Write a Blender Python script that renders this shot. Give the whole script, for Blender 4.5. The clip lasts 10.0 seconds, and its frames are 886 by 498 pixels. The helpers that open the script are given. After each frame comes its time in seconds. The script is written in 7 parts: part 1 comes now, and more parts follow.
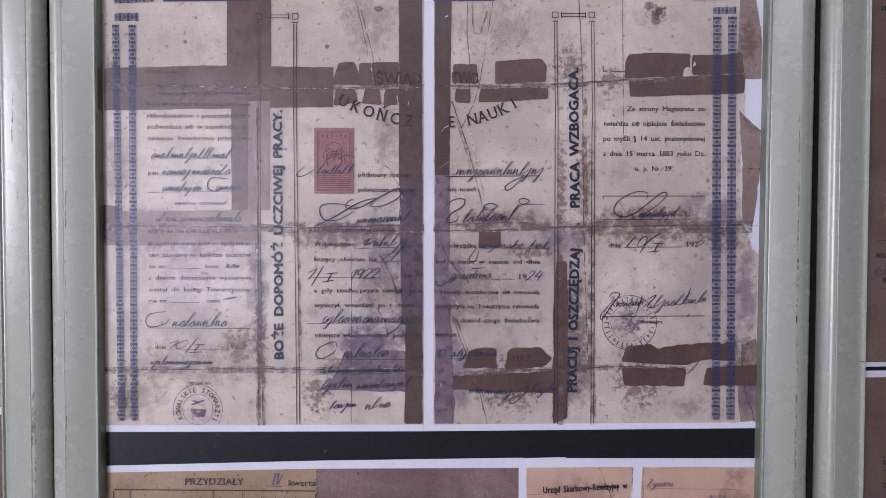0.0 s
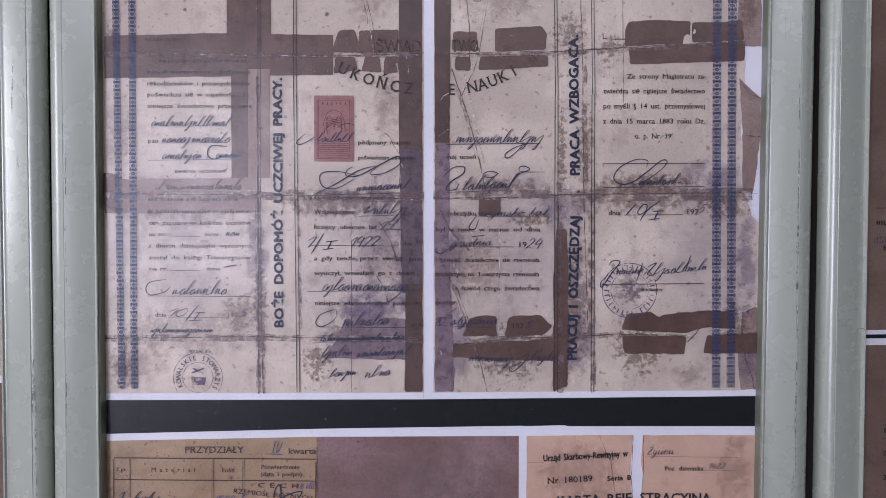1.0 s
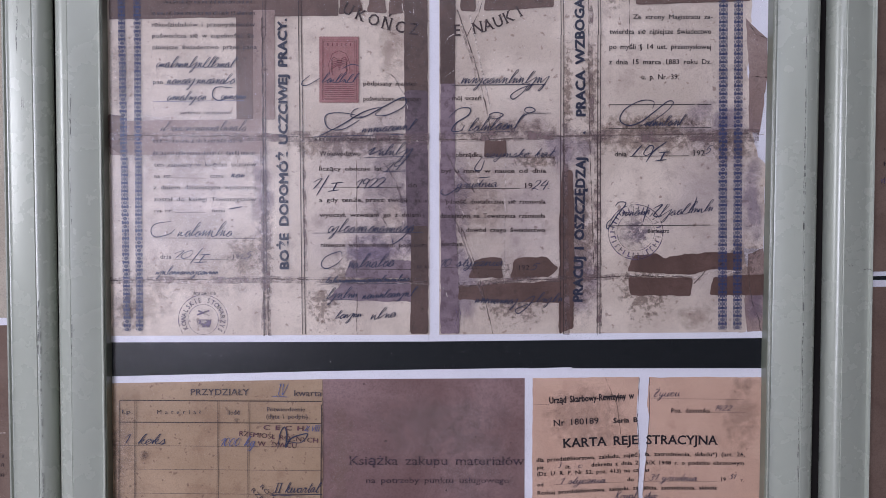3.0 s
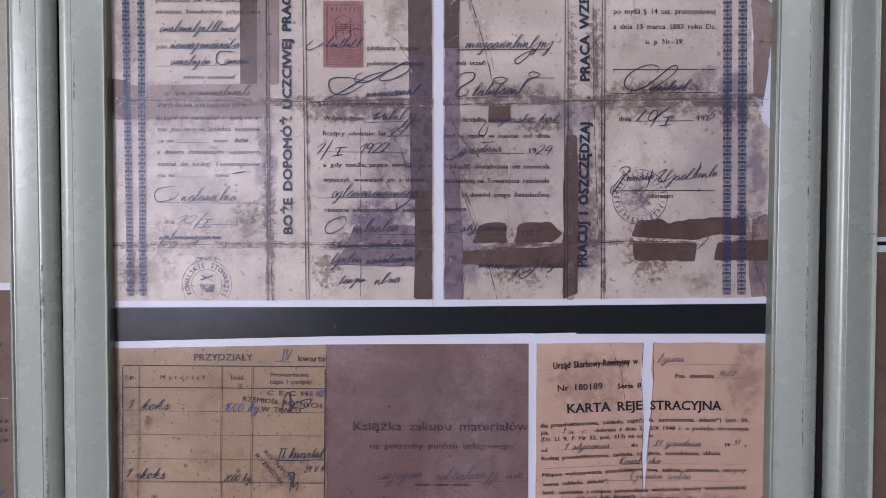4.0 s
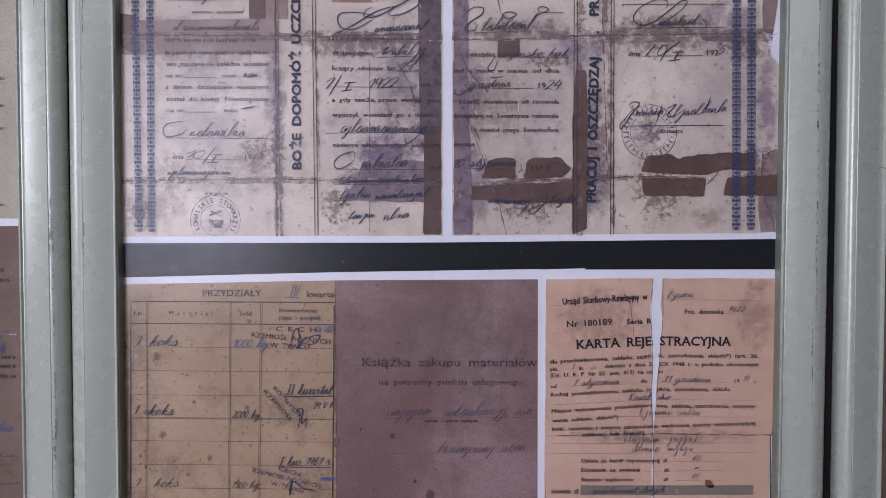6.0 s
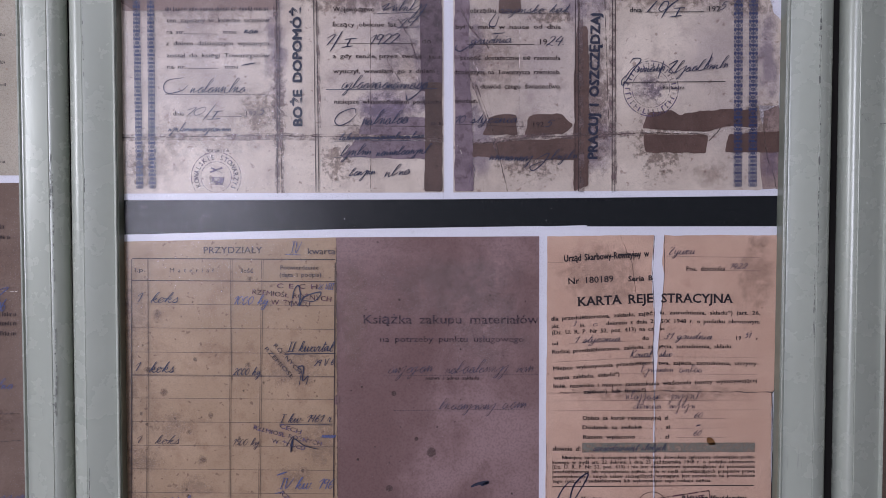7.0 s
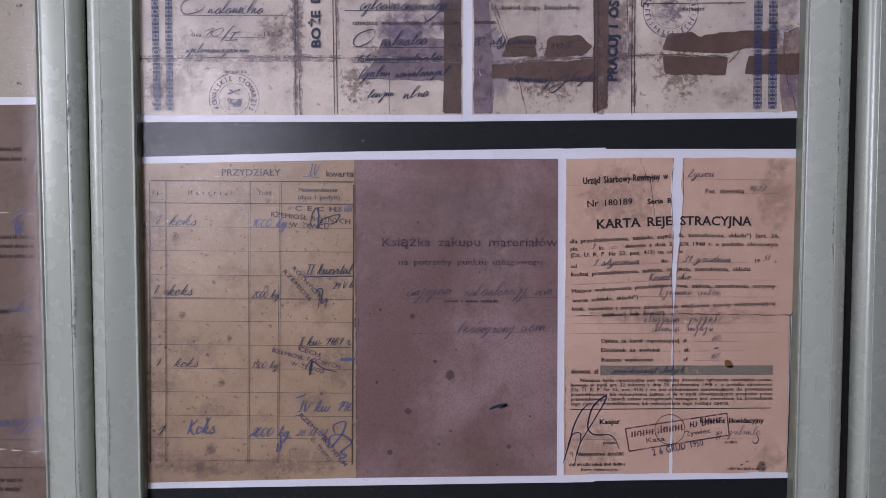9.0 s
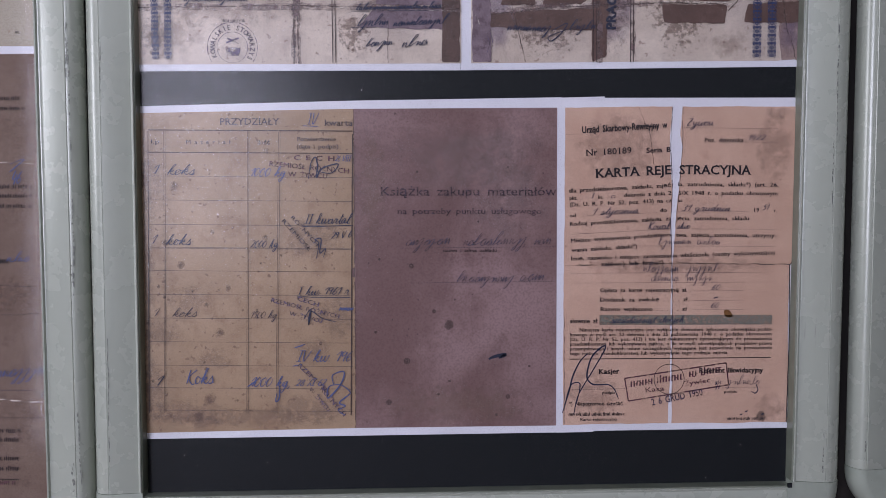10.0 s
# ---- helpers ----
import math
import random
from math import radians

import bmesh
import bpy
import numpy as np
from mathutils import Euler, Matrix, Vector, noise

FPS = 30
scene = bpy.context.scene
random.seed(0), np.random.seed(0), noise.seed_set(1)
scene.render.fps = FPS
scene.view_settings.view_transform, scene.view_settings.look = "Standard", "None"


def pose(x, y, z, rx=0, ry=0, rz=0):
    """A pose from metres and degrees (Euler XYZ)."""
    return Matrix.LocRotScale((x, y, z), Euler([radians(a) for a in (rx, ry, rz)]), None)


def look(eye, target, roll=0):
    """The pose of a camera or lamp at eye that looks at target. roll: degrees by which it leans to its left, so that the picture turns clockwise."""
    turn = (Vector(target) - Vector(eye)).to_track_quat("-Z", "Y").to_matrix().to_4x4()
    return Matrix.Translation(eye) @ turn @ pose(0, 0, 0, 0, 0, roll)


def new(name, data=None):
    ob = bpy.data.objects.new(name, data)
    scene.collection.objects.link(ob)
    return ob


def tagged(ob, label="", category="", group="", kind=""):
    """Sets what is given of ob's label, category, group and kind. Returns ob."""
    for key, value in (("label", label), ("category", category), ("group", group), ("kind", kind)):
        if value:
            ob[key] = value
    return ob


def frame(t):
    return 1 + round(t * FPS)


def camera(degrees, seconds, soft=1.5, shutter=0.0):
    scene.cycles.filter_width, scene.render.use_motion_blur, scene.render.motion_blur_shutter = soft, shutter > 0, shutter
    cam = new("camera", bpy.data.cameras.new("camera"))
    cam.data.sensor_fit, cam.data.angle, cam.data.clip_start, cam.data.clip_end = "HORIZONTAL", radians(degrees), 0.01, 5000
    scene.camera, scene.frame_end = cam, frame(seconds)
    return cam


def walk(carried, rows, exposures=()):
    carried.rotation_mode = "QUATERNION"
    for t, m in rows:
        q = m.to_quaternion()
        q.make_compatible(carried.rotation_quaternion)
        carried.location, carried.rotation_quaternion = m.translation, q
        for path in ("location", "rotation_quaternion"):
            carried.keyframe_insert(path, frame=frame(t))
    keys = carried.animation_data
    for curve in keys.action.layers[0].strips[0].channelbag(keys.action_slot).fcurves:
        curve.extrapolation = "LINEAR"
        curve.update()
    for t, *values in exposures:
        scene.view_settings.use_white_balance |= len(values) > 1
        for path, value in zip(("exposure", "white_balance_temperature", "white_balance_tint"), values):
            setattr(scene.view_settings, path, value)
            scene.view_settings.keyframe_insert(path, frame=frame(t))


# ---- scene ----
# camera and its walk
cam = camera(58.0, 10.0, soft=0.35)
PATH = [
    (0.0, (0.00688, -0.70854, 1.36004), (0.01465, 1.29106, 1.32062), 0.164),
    (0.5, (0.00622, -0.70901, 1.34570), (0.01599, 1.29063, 1.30892), 0.166),
    (1.0, (0.00741, -0.70889, 1.33179), (0.01383, 1.29069, 1.29172), 0.125),
    (1.5, (0.00448, -0.70873, 1.31835), (0.01275, 1.29083, 1.27714), 0.111),
    (2.0, (0.00240, -0.70840, 1.30565), (0.01105, 1.29116, 1.26462), 0.105),
    (2.5, (0.00421, -0.70839, 1.29548), (0.00742, 1.29111, 1.25108), 0.060),
    (4.0, (-0.00029, -0.70809, 1.25150), (0.00440, 1.29136, 1.20486), 0.095),
    (4.5, (-0.00285, -0.70853, 1.23924), (0.00594, 1.29098, 1.19577), 0.086),
    (5.0, (-0.00451, -0.70814, 1.22809), (0.00141, 1.29135, 1.18352), 0.071),
    (5.5, (-0.00769, -0.70827, 1.21323), (-0.00000, 1.29124, 1.16934), 0.077),
    (7.0, (-0.01005, -0.70779, 1.15706), (-0.00324, 1.29160, 1.10817), 0.035),
    (7.5, (-0.01304, -0.70778, 1.14611), (-0.00612, 1.29127, 1.08463), 0.010),
    (8.0, (-0.02589, -0.70760, 1.12884), (-0.01317, 1.29154, 1.07169), 0.066),
    (8.5, (-0.02742, -0.70789, 1.11398), (-0.01932, 1.29110, 1.05080), 0.095),
    (9.0, (-0.02858, -0.70837, 1.09881), (-0.01619, 1.29007, 1.02097), 0.040),
    (9.5, (-0.02851, -0.70866, 1.07529), (-0.01314, 1.28981, 0.99857), 0.006),
    (10.0, (-0.02735, -0.70924, 1.05659), (-0.01569, 1.28892, 0.97147), -0.029),
]
walk(cam, [(t, look(eye, target, roll)) for t, eye, target, roll in PATH], exposures=[(0.0, 0.62), (5.0, 0.58), (10.0, 0.48)])

# daylight: a sky outside, a window behind the camera and one on the west; two more openings behind the camera are added
# for light
world = bpy.data.worlds.new("world")
scene.world = world
world.use_nodes = True
sky = world.node_tree.nodes.new("ShaderNodeTexSky")
sky.sky_type, sky.sun_disc, sky.sun_elevation, sky.sun_rotation = "NISHITA", False, radians(35), radians(150)
world.node_tree.links.new(sky.outputs[0], world.node_tree.nodes["Background"].inputs[0])
world.node_tree.nodes["Background"].inputs[1].default_value = 0.1
scene.cycles.transparent_max_bounces = 48  # many thin stains and inks lie over one another


def daylight(x, y, z, width, height, watts, target, colour):
    lamp = bpy.data.lights.new("window_or_fill_light", "AREA")
    lamp.shape, lamp.size, lamp.size_y, lamp.energy, lamp.color = "RECTANGLE", width, height, watts, colour
    ob = new("window_or_fill_light", lamp)
    ob.matrix_world = look((x, y, z), target)
    return ob


ADDED_SLIT = (-1.76, -1.50, 0.05, 2.15)  # x from, x to, z from, z to: an added slit in the wall behind the camera, lit to glint on the rails
WINDOW = (-1.40, -0.65, 0.88, 1.95)  # a small window beside it
ADDED_TRANSOM = (-0.50, 1.50, 2.24, 2.64)  # an added opening high in the same wall, for fill light
BACK = -2.6
SIDE = (-2.45, -1.25, 1.20, 2.50)  # y from, y to, z from, z to, in the wall on the west
# unseen strip lamp, added to put a highlight on the rounded rails
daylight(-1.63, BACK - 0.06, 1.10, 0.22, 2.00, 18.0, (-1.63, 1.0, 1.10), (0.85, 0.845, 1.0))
daylight(-1.025, BACK - 0.06, 1.42, 0.68, 1.00, 29.0, (-1.025, 1.0, 1.42), (0.79, 0.785, 1.0))
# unseen fill lamp, added to brighten the prints from the front
daylight(0.50, BACK - 0.06, 2.44, 1.90, 0.34, 9.0, (0.50, 1.0, 2.0), (0.85, 0.845, 1.0))
daylight(-4.56, -1.85, 1.85, 1.10, 1.20, 40.0, (1.0, -1.85, 1.85), (0.87, 0.86, 1.0))


# materials
def material(name, rough=0.6, metal=0.0, spec=0.3):
    m = bpy.data.materials.new(name)
    m.use_nodes = True
    b = m.node_tree.nodes["Principled BSDF"]
    b.inputs["Roughness"].default_value, b.inputs["Metallic"].default_value = rough, metal
    b.inputs["Specular IOR Level"].default_value = spec
    return m, m.node_tree, b


def node(tree, kind, **values):
    n = tree.nodes.new(kind)
    for key, value in values.items():
        n.inputs[key.replace("_", " ")].default_value = value
    return n


def noise_of(tree, scale, detail=4.0, rough=0.6, distort=0.0, stretch=None, shift=(0, 0, 0)):
    coord = tree.nodes.new("ShaderNodeTexCoord")
    mapping = tree.nodes.new("ShaderNodeMapping")
    mapping.inputs["Scale"].default_value = stretch or (1, 1, 1)
    mapping.inputs["Location"].default_value = shift
    tree.links.new(coord.outputs["Object"], mapping.inputs[0])
    n = node(tree, "ShaderNodeTexNoise", Scale=scale, Detail=detail, Roughness=rough, Distortion=distort)
    tree.links.new(mapping.outputs[0], n.inputs["Vector"])
    return n.outputs["Fac"]


def ramp(tree, fac, low, high, a=0.0, b=1.0):
    r = tree.nodes.new("ShaderNodeMapRange")
    r.interpolation_type = "SMOOTHSTEP"
    for i, value in enumerate((low, high, a, b)):
        r.inputs[i + 1].default_value = value
    tree.links.new(fac, r.inputs[0])
    return r.outputs[0]


def mix(tree, fac, a, b):
    m = tree.nodes.new("ShaderNodeMix")
    m.data_type = "RGBA"
    for slot, value in ((0, fac), (6, a), (7, b)):
        if isinstance(value, (int, float)):
            m.inputs[slot].default_value = value
        elif isinstance(value, tuple):
            m.inputs[slot].default_value = (*value, 1)
        else:
            tree.links.new(value, m.inputs[slot])
    return m.outputs[2]


def bump(tree, b, fac, strength, distance):
    n = node(tree, "ShaderNodeBump", Strength=strength, Distance=distance)
    tree.links.new(fac, n.inputs["Height"])
    tree.links.new(n.outputs[0], b.inputs["Normal"])


def paper(name, base, light, stain, spot, cloud=14, stain_at=(0.52, 0.72), spot_at=(0.66, 0.74), grain=900, rough=0.75, shift=(0, 0, 0), amount=0.8, gritty=0.35):
    """Old paper, or a print of it: clouded tone, blotches, small spots and fibre grain."""
    m, t, b = material(name, rough)
    c = mix(t, ramp(t, noise_of(t, cloud, 5, 0.6, 0.5, shift=shift), 0.35, 0.68), base, light)
    s = ramp(t, noise_of(t, cloud * 3.4, 8, 0.72, 0.15, shift=(shift[0] + 3, 0, 1)), stain_at[0], stain_at[1], 0.0, amount)
    c = mix(t, s, c, stain)
    c = mix(t, ramp(t, noise_of(t, 190, 3, 0.5, shift=(0, 0, shift[2] + 5)), spot_at[0], spot_at[1], 0.0, 0.75), c, spot)
    g = noise_of(t, grain, 2, 0.6)
    c = mix(t, ramp(t, g, 0.42, 0.68, 0.0, gritty), c, tuple(v * 0.5 for v in base))
    t.links.new(c, b.inputs["Base Color"])
    bump(t, b, g, 0.12, 0.0002)
    return m


def ink(name, colour, low=0.30, high=0.55, scale=260, faint=0.25):
    """Ink that thins out here and there, so the paper shows through."""
    m, t, b = material(name, 0.7)
    b.inputs["Base Color"].default_value = (*colour, 1)
    t.links.new(ramp(t, noise_of(t, scale, 3, 0.7), low, high, faint, 1.0), b.inputs["Alpha"])
    return m


def blotch(name, colour, scale=70, strength=0.8, edge=0.35, hard=0.25):
    """A stain: opaque in the middle, eaten by noise towards its edge."""
    m, t, b = material(name, 0.75)
    c = mix(t, ramp(t, noise_of(t, scale * 2, 5, 0.7), 0.3, 0.7), colour, tuple(v * 0.72 for v in colour))
    t.links.new(c, b.inputs["Base Color"])
    uv = t.nodes.new("ShaderNodeUVMap")
    d = t.nodes.new("ShaderNodeVectorMath")
    d.operation = "DISTANCE"
    d.inputs[1].default_value = (0.5, 0.5, 0)
    t.links.new(uv.outputs[0], d.inputs[0])
    n = noise_of(t, scale, 7, 0.68, 0.15)
    k = t.nodes.new("ShaderNodeMath")
    k.operation = "MULTIPLY_ADD"
    k.inputs[1].default_value, k.inputs[2].default_value = -1.0, 1.05
    t.links.new(d.outputs["Value"], k.inputs[0])
    j = t.nodes.new("ShaderNodeMath")
    j.operation = "MULTIPLY"
    t.links.new(k.outputs[0], j.inputs[0])
    t.links.new(n, j.inputs[1])
    inner = ramp(t, j.outputs[0], edge, edge + hard, 0.0, strength)
    rim = ramp(t, d.outputs["Value"], 0.36, 0.5, 1.0, 0.0)
    o = t.nodes.new("ShaderNodeMath")
    o.operation = "MULTIPLY"
    t.links.new(inner, o.inputs[0])
    t.links.new(rim, o.inputs[1])
    t.links.new(o.outputs[0], b.inputs["Alpha"])
    return m


CERT = paper("certificate_paper", (0.545, 0.46, 0.39), (0.72, 0.625, 0.54), (0.43, 0.345, 0.30), (0.27, 0.185, 0.155), 11, (0.50, 0.68), (0.62, 0.71), amount=0.7, gritty=0.2)
TAPE = paper("old_tape", (0.105, 0.060, 0.049), (0.155, 0.092, 0.077), (0.070, 0.038, 0.033), (0.07, 0.04, 0.035), 30, (0.5, 0.7), rough=0.5)
FLAP = paper("turned_flap", (0.27, 0.19, 0.17), (0.37, 0.28, 0.25), (0.19, 0.125, 0.115), (0.15, 0.1, 0.1), 24)
LEDGER = paper("ledger_paper", (0.36, 0.248, 0.158), (0.45, 0.32, 0.213), (0.285, 0.18, 0.115), (0.18, 0.11, 0.08), 9, (0.48, 0.70), (0.62, 0.71), amount=0.75, gritty=0.22)
COVER = paper("book_cover_board", (0.185, 0.108, 0.102), (0.315, 0.208, 0.206), (0.125, 0.068, 0.062), (0.10, 0.06, 0.06), 9, (0.56, 0.78), (0.69, 0.74), grain=500, gritty=0.3)
CARD = paper("registration_card_paper", (0.60, 0.395, 0.295), (0.69, 0.47, 0.36), (0.50, 0.31, 0.225), (0.25, 0.14, 0.11), 16, (0.55, 0.75), (0.69, 0.75), grain=1700, gritty=0.6)
BROWN = paper("brown_document_paper", (0.165, 0.108, 0.083), (0.21, 0.145, 0.114), (0.125, 0.08, 0.065), (0.16, 0.10, 0.09), 14)
PALE = paper("pale_document_paper", (0.42, 0.37, 0.295), (0.48, 0.43, 0.35), (0.42, 0.35, 0.28), (0.3, 0.2, 0.15), 8)
SHEET = paper("white_print_paper", (0.74, 0.74, 0.80), (0.78, 0.78, 0.84), (0.70, 0.70, 0.76), (0.66, 0.66, 0.70), 12, amount=0.3, gritty=0.05)
STAMPS = paper("revenue_stamp_paper", (0.31, 0.15, 0.145), (0.37, 0.19, 0.18), (0.31, 0.12, 0.125), (0.25, 0.10, 0.10), 60)
BLACK = ink("black_print", (0.024, 0.019, 0.024), 0.2, 0.40, faint=0.65)
BROWNINK = ink("brown_print", (0.05, 0.032, 0.034), 0.28, 0.48, faint=0.4)
COVERINK = ink("worn_cover_print", (0.075, 0.048, 0.068), 0.40, 0.62, 260, 0.12)
COVERPEN = ink("faded_blue_pen", (0.07, 0.065, 0.105), 0.36, 0.60, 240, 0.2)
FAINT = ink("faded_print", (0.075, 0.06, 0.075), 0.32, 0.55, faint=0.25)
NAVY = ink("navy_print", (0.026, 0.030, 0.056), 0.25, 0.46, 300, 0.65)
PEN = ink("blue_black_pen", (0.030, 0.036, 0.075), 0.22, 0.42, faint=0.65)
BLUEPEN = ink("blue_pen", (0.085, 0.105, 0.24), 0.3, 0.5, faint=0.35)
BLUE = ink("blue_ornament", (0.036, 0.050, 0.13), 0.28, 0.46, 350, 0.6)
VIOLETTAPE = paper("discoloured_tape", (0.10, 0.064, 0.080), (0.155, 0.105, 0.125), (0.055, 0.033, 0.042), (0.045, 0.028, 0.035), 40, (0.48, 0.62), rough=0.5)
PALETAPE = paper("faded_violet_tape", (0.17, 0.12, 0.145), (0.26, 0.19, 0.22), (0.11, 0.07, 0.085), (0.09, 0.055, 0.07), 40, (0.48, 0.62), rough=0.5)
DARKTAPE = paper("dark_old_tape", (0.075, 0.043, 0.036), (0.115, 0.068, 0.056), (0.05, 0.028, 0.024), (0.05, 0.03, 0.025), 30, (0.5, 0.7), rough=0.5)
TAPEINK = ink("print_under_tape", (0.085, 0.05, 0.048), 0.36, 0.6, 200, 0.1)
VIOLET = ink("violet_stamp_ink", (0.13, 0.095, 0.165), 0.36, 0.62, 200, 0.12)
VIOLET2 = ink("dark_violet_stamp_ink", (0.085, 0.06, 0.10), 0.36, 0.58, 200, 0.2)
CRIMSON = ink("red_violet_stamp_ink", (0.115, 0.045, 0.065), 0.34, 0.56, 200, 0.2)
REDLINE = ink("stamp_engraving", (0.15, 0.04, 0.05), 0.36, 0.58, 300, 0.2)
CREASE = ink("fold_crease", (0.13, 0.09, 0.082), 0.36, 0.64, 120, 0.1)
FOLD = ink("fold_stain", (0.22, 0.155, 0.155), 0.36, 0.78, 70, 0.0)
PALECREASE = ink("light_crease", (0.66, 0.58, 0.52), 0.42, 0.62, 160, 0.05)
GREYWASH = ink("guilloche_grey", (0.20, 0.19, 0.16), 0.40, 0.55, 500, 0.3)
STAIN = blotch("brown_stain", (0.26, 0.165, 0.13), 130, 0.48, 0.31, 0.20)
SPECKLE = blotch("mould_speckle", (0.24, 0.15, 0.118), 200, 0.46, 0.36, 0.14)
HAZE = blotch("soft_stain_and_shade", (0.37, 0.255, 0.205), 95, 0.26, 0.25, 0.26)
DARKSPOT = blotch("dark_spot", (0.13, 0.085, 0.078), 150, 0.5, 0.24, 0.14)
VIOLETBLOT = blotch("violet_stamp_smudge", (0.22, 0.16, 0.25), 190, 0.34, 0.32, 0.16)
VIOLETHAZE = blotch("violet_cast", (0.25, 0.185, 0.30), 60, 0.40, 0.26, 0.25)
VIOLETWASH = blotch("violet_wash", (0.33, 0.27, 0.42), 30, 0.16, 0.22, 0.35)
WEAR = blotch("rubbed_patch", (0.34, 0.26, 0.25), 45, 0.30, 0.28, 0.3)

RAIL, rt, rb = material("pale_grey_green_satin_enamel", 0.27, 0.06, 0.6)
grime = ramp(rt, noise_of(rt, 6, 6, 0.65, stretch=(3, 3, 0.6)), 0.30, 0.90, 0.0, 0.3)
rc = mix(rt, grime, (0.415, 0.445, 0.38), (0.395, 0.422, 0.358))
rc = mix(rt, ramp(rt, noise_of(rt, 120, 3, 0.6, stretch=(1.5, 1.5, 0.12)), 0.70, 0.78, 0.0, 0.6), rc, (0.20, 0.20, 0.18))
rt.links.new(rc, rb.inputs["Base Color"])
rt.links.new(ramp(rt, noise_of(rt, 40, 4, 0.6), 0.2, 0.8, 0.265, 0.28), rb.inputs["Roughness"])
bump(rt, rb, noise_of(rt, 260, 3, 0.5), 0.05, 0.0004)
CAP, ct, cb = material("grey_green_plastic", 0.5, 0.0, 0.4)
cc = mix(ct, ramp(ct, noise_of(ct, 30, 5, 0.6), 0.4, 0.7, 0.0, 0.6), (0.35, 0.385, 0.325), (0.28, 0.31, 0.26))
cc = mix(ct, ramp(ct, noise_of(ct, 90, 4, 0.7, shift=(2, 0, 0)), 0.66, 0.72, 0.0, 0.8), cc, (0.12, 0.12, 0.11))
ct.links.new(cc, cb.inputs["Base Color"])
# inner lip coloured darker than the rails: its shade is mixed into the paint
LIP, lt, lb = material("shaded_lip_paint", 0.3, 0.0, 0.6)
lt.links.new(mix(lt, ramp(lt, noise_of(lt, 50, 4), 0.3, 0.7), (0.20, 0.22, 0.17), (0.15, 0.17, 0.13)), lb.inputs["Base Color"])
SCUFF = ink("dark_scuff", (0.16, 0.165, 0.155), 0.46, 0.66, 160, 0.0)
BACKING, bt, bb = material("black_backing_card", 0.7, 0.0, 0.2)
bt.links.new(mix(bt, ramp(bt, noise_of(bt, 500, 3), 0.4, 0.7), (0.008, 0.010, 0.012), (0.014, 0.016, 0.019)), bb.inputs["Base Color"])
DUST = ink("dust_fleck", (0.55, 0.55, 0.58), 0.3, 0.4, 90, 0.5)

# clear anti-glare plastic: grained gloss over a see-through sheet
FILM = bpy.data.materials.new("clear_antiglare_plastic")
FILM.use_nodes = True
ft = FILM.node_tree
ft.nodes.remove(ft.nodes["Principled BSDF"])
clear = node(ft, "ShaderNodeBsdfTransparent", Color=(0.97, 0.97, 0.975, 1))
gloss = node(ft, "ShaderNodeBsdfAnisotropic", Color=(1, 1, 1, 1), Roughness=0.23)
grain_bump = node(ft, "ShaderNodeBump", Strength=0.3, Distance=0.0002)
ft.links.new(noise_of(ft, 850, 2, 0.6), grain_bump.inputs["Height"])
ft.links.new(grain_bump.outputs[0], gloss.inputs["Normal"])
fres = node(ft, "ShaderNodeFresnel", IOR=1.45)


def times(tree, a, b):
    n = tree.nodes.new("ShaderNodeMath")
    n.operation = "MULTIPLY"
    tree.links.new(a, n.inputs[0])
    tree.links.new(b, n.inputs[1])
    return n.outputs[0]


sparkle = ramp(ft, noise_of(ft, 1000, 3, 0.85), 0.52, 0.76, 0.20, 4.2)
film_mix = ft.nodes.new("ShaderNodeMixShader")
ft.links.new(times(ft, fres.outputs[0], sparkle), film_mix.inputs[0])
ft.links.new(clear.outputs[0], film_mix.inputs[1])
ft.links.new(gloss.outputs[0], film_mix.inputs[2])
ft.links.new(film_mix.outputs[0], ft.nodes["Material Output"].inputs[0])

# a thinner, smooth sheet covers the neighbouring frames
CLEAR = bpy.data.materials.new("clear_smooth_plastic")
CLEAR.use_nodes = True
st = CLEAR.node_tree
st.nodes.remove(st.nodes["Principled BSDF"])
sheet_mix = node(st, "ShaderNodeMixShader", Fac=0.012)
st.links.new(node(st, "ShaderNodeBsdfTransparent", Color=(0.97, 0.97, 0.975, 1)).outputs[0], sheet_mix.inputs[1])
st.links.new(node(st, "ShaderNodeBsdfAnisotropic", Color=(1, 1, 1, 1), Roughness=0.08).outputs[0], sheet_mix.inputs[2])
st.links.new(sheet_mix.outputs[0], st.nodes["Material Output"].inputs[0])

WALLM, wt, wb = material("dull_wall_paint", 0.85)
wt.links.new(mix(wt, ramp(wt, noise_of(wt, 5, 6), 0.3, 0.7), (0.16, 0.155, 0.15), (0.21, 0.20, 0.19)), wb.inputs["Base Color"])
bump(wt, wb, noise_of(wt, 120, 4), 0.1, 0.001)
# wall near black: the deep shade between the frames is put into its colour
GAPSHADE, dt, db = material("shade_black_wall", 0.8)
dt.links.new(mix(dt, ramp(dt, noise_of(dt, 12, 6, stretch=(6, 1, 1)), 0.3, 0.7), (0.014, 0.012, 0.011), (0.024, 0.02, 0.018)), db.inputs["Base Color"])
FLOORM, flt, flb = material("worn_floor_boards", 0.55)
flt.links.new(mix(flt, ramp(flt, noise_of(flt, 6, 6, stretch=(8, 1, 1)), 0.3, 0.7), (0.16, 0.11, 0.075), (0.25, 0.18, 0.125)), flb.inputs["Base Color"])


# building helpers (panel measures are in millimetres: x to the right, z up)
def part(name, bm, mat, parent=None, label=""):
    me = bpy.data.meshes.new(name)
    bm.to_mesh(me)
    bm.free()
    me.materials.append(mat)
    ob = new(name, me)
    if parent is not None:
        ob.parent = parent
    if label:
        ob["label"] = label
    return ob


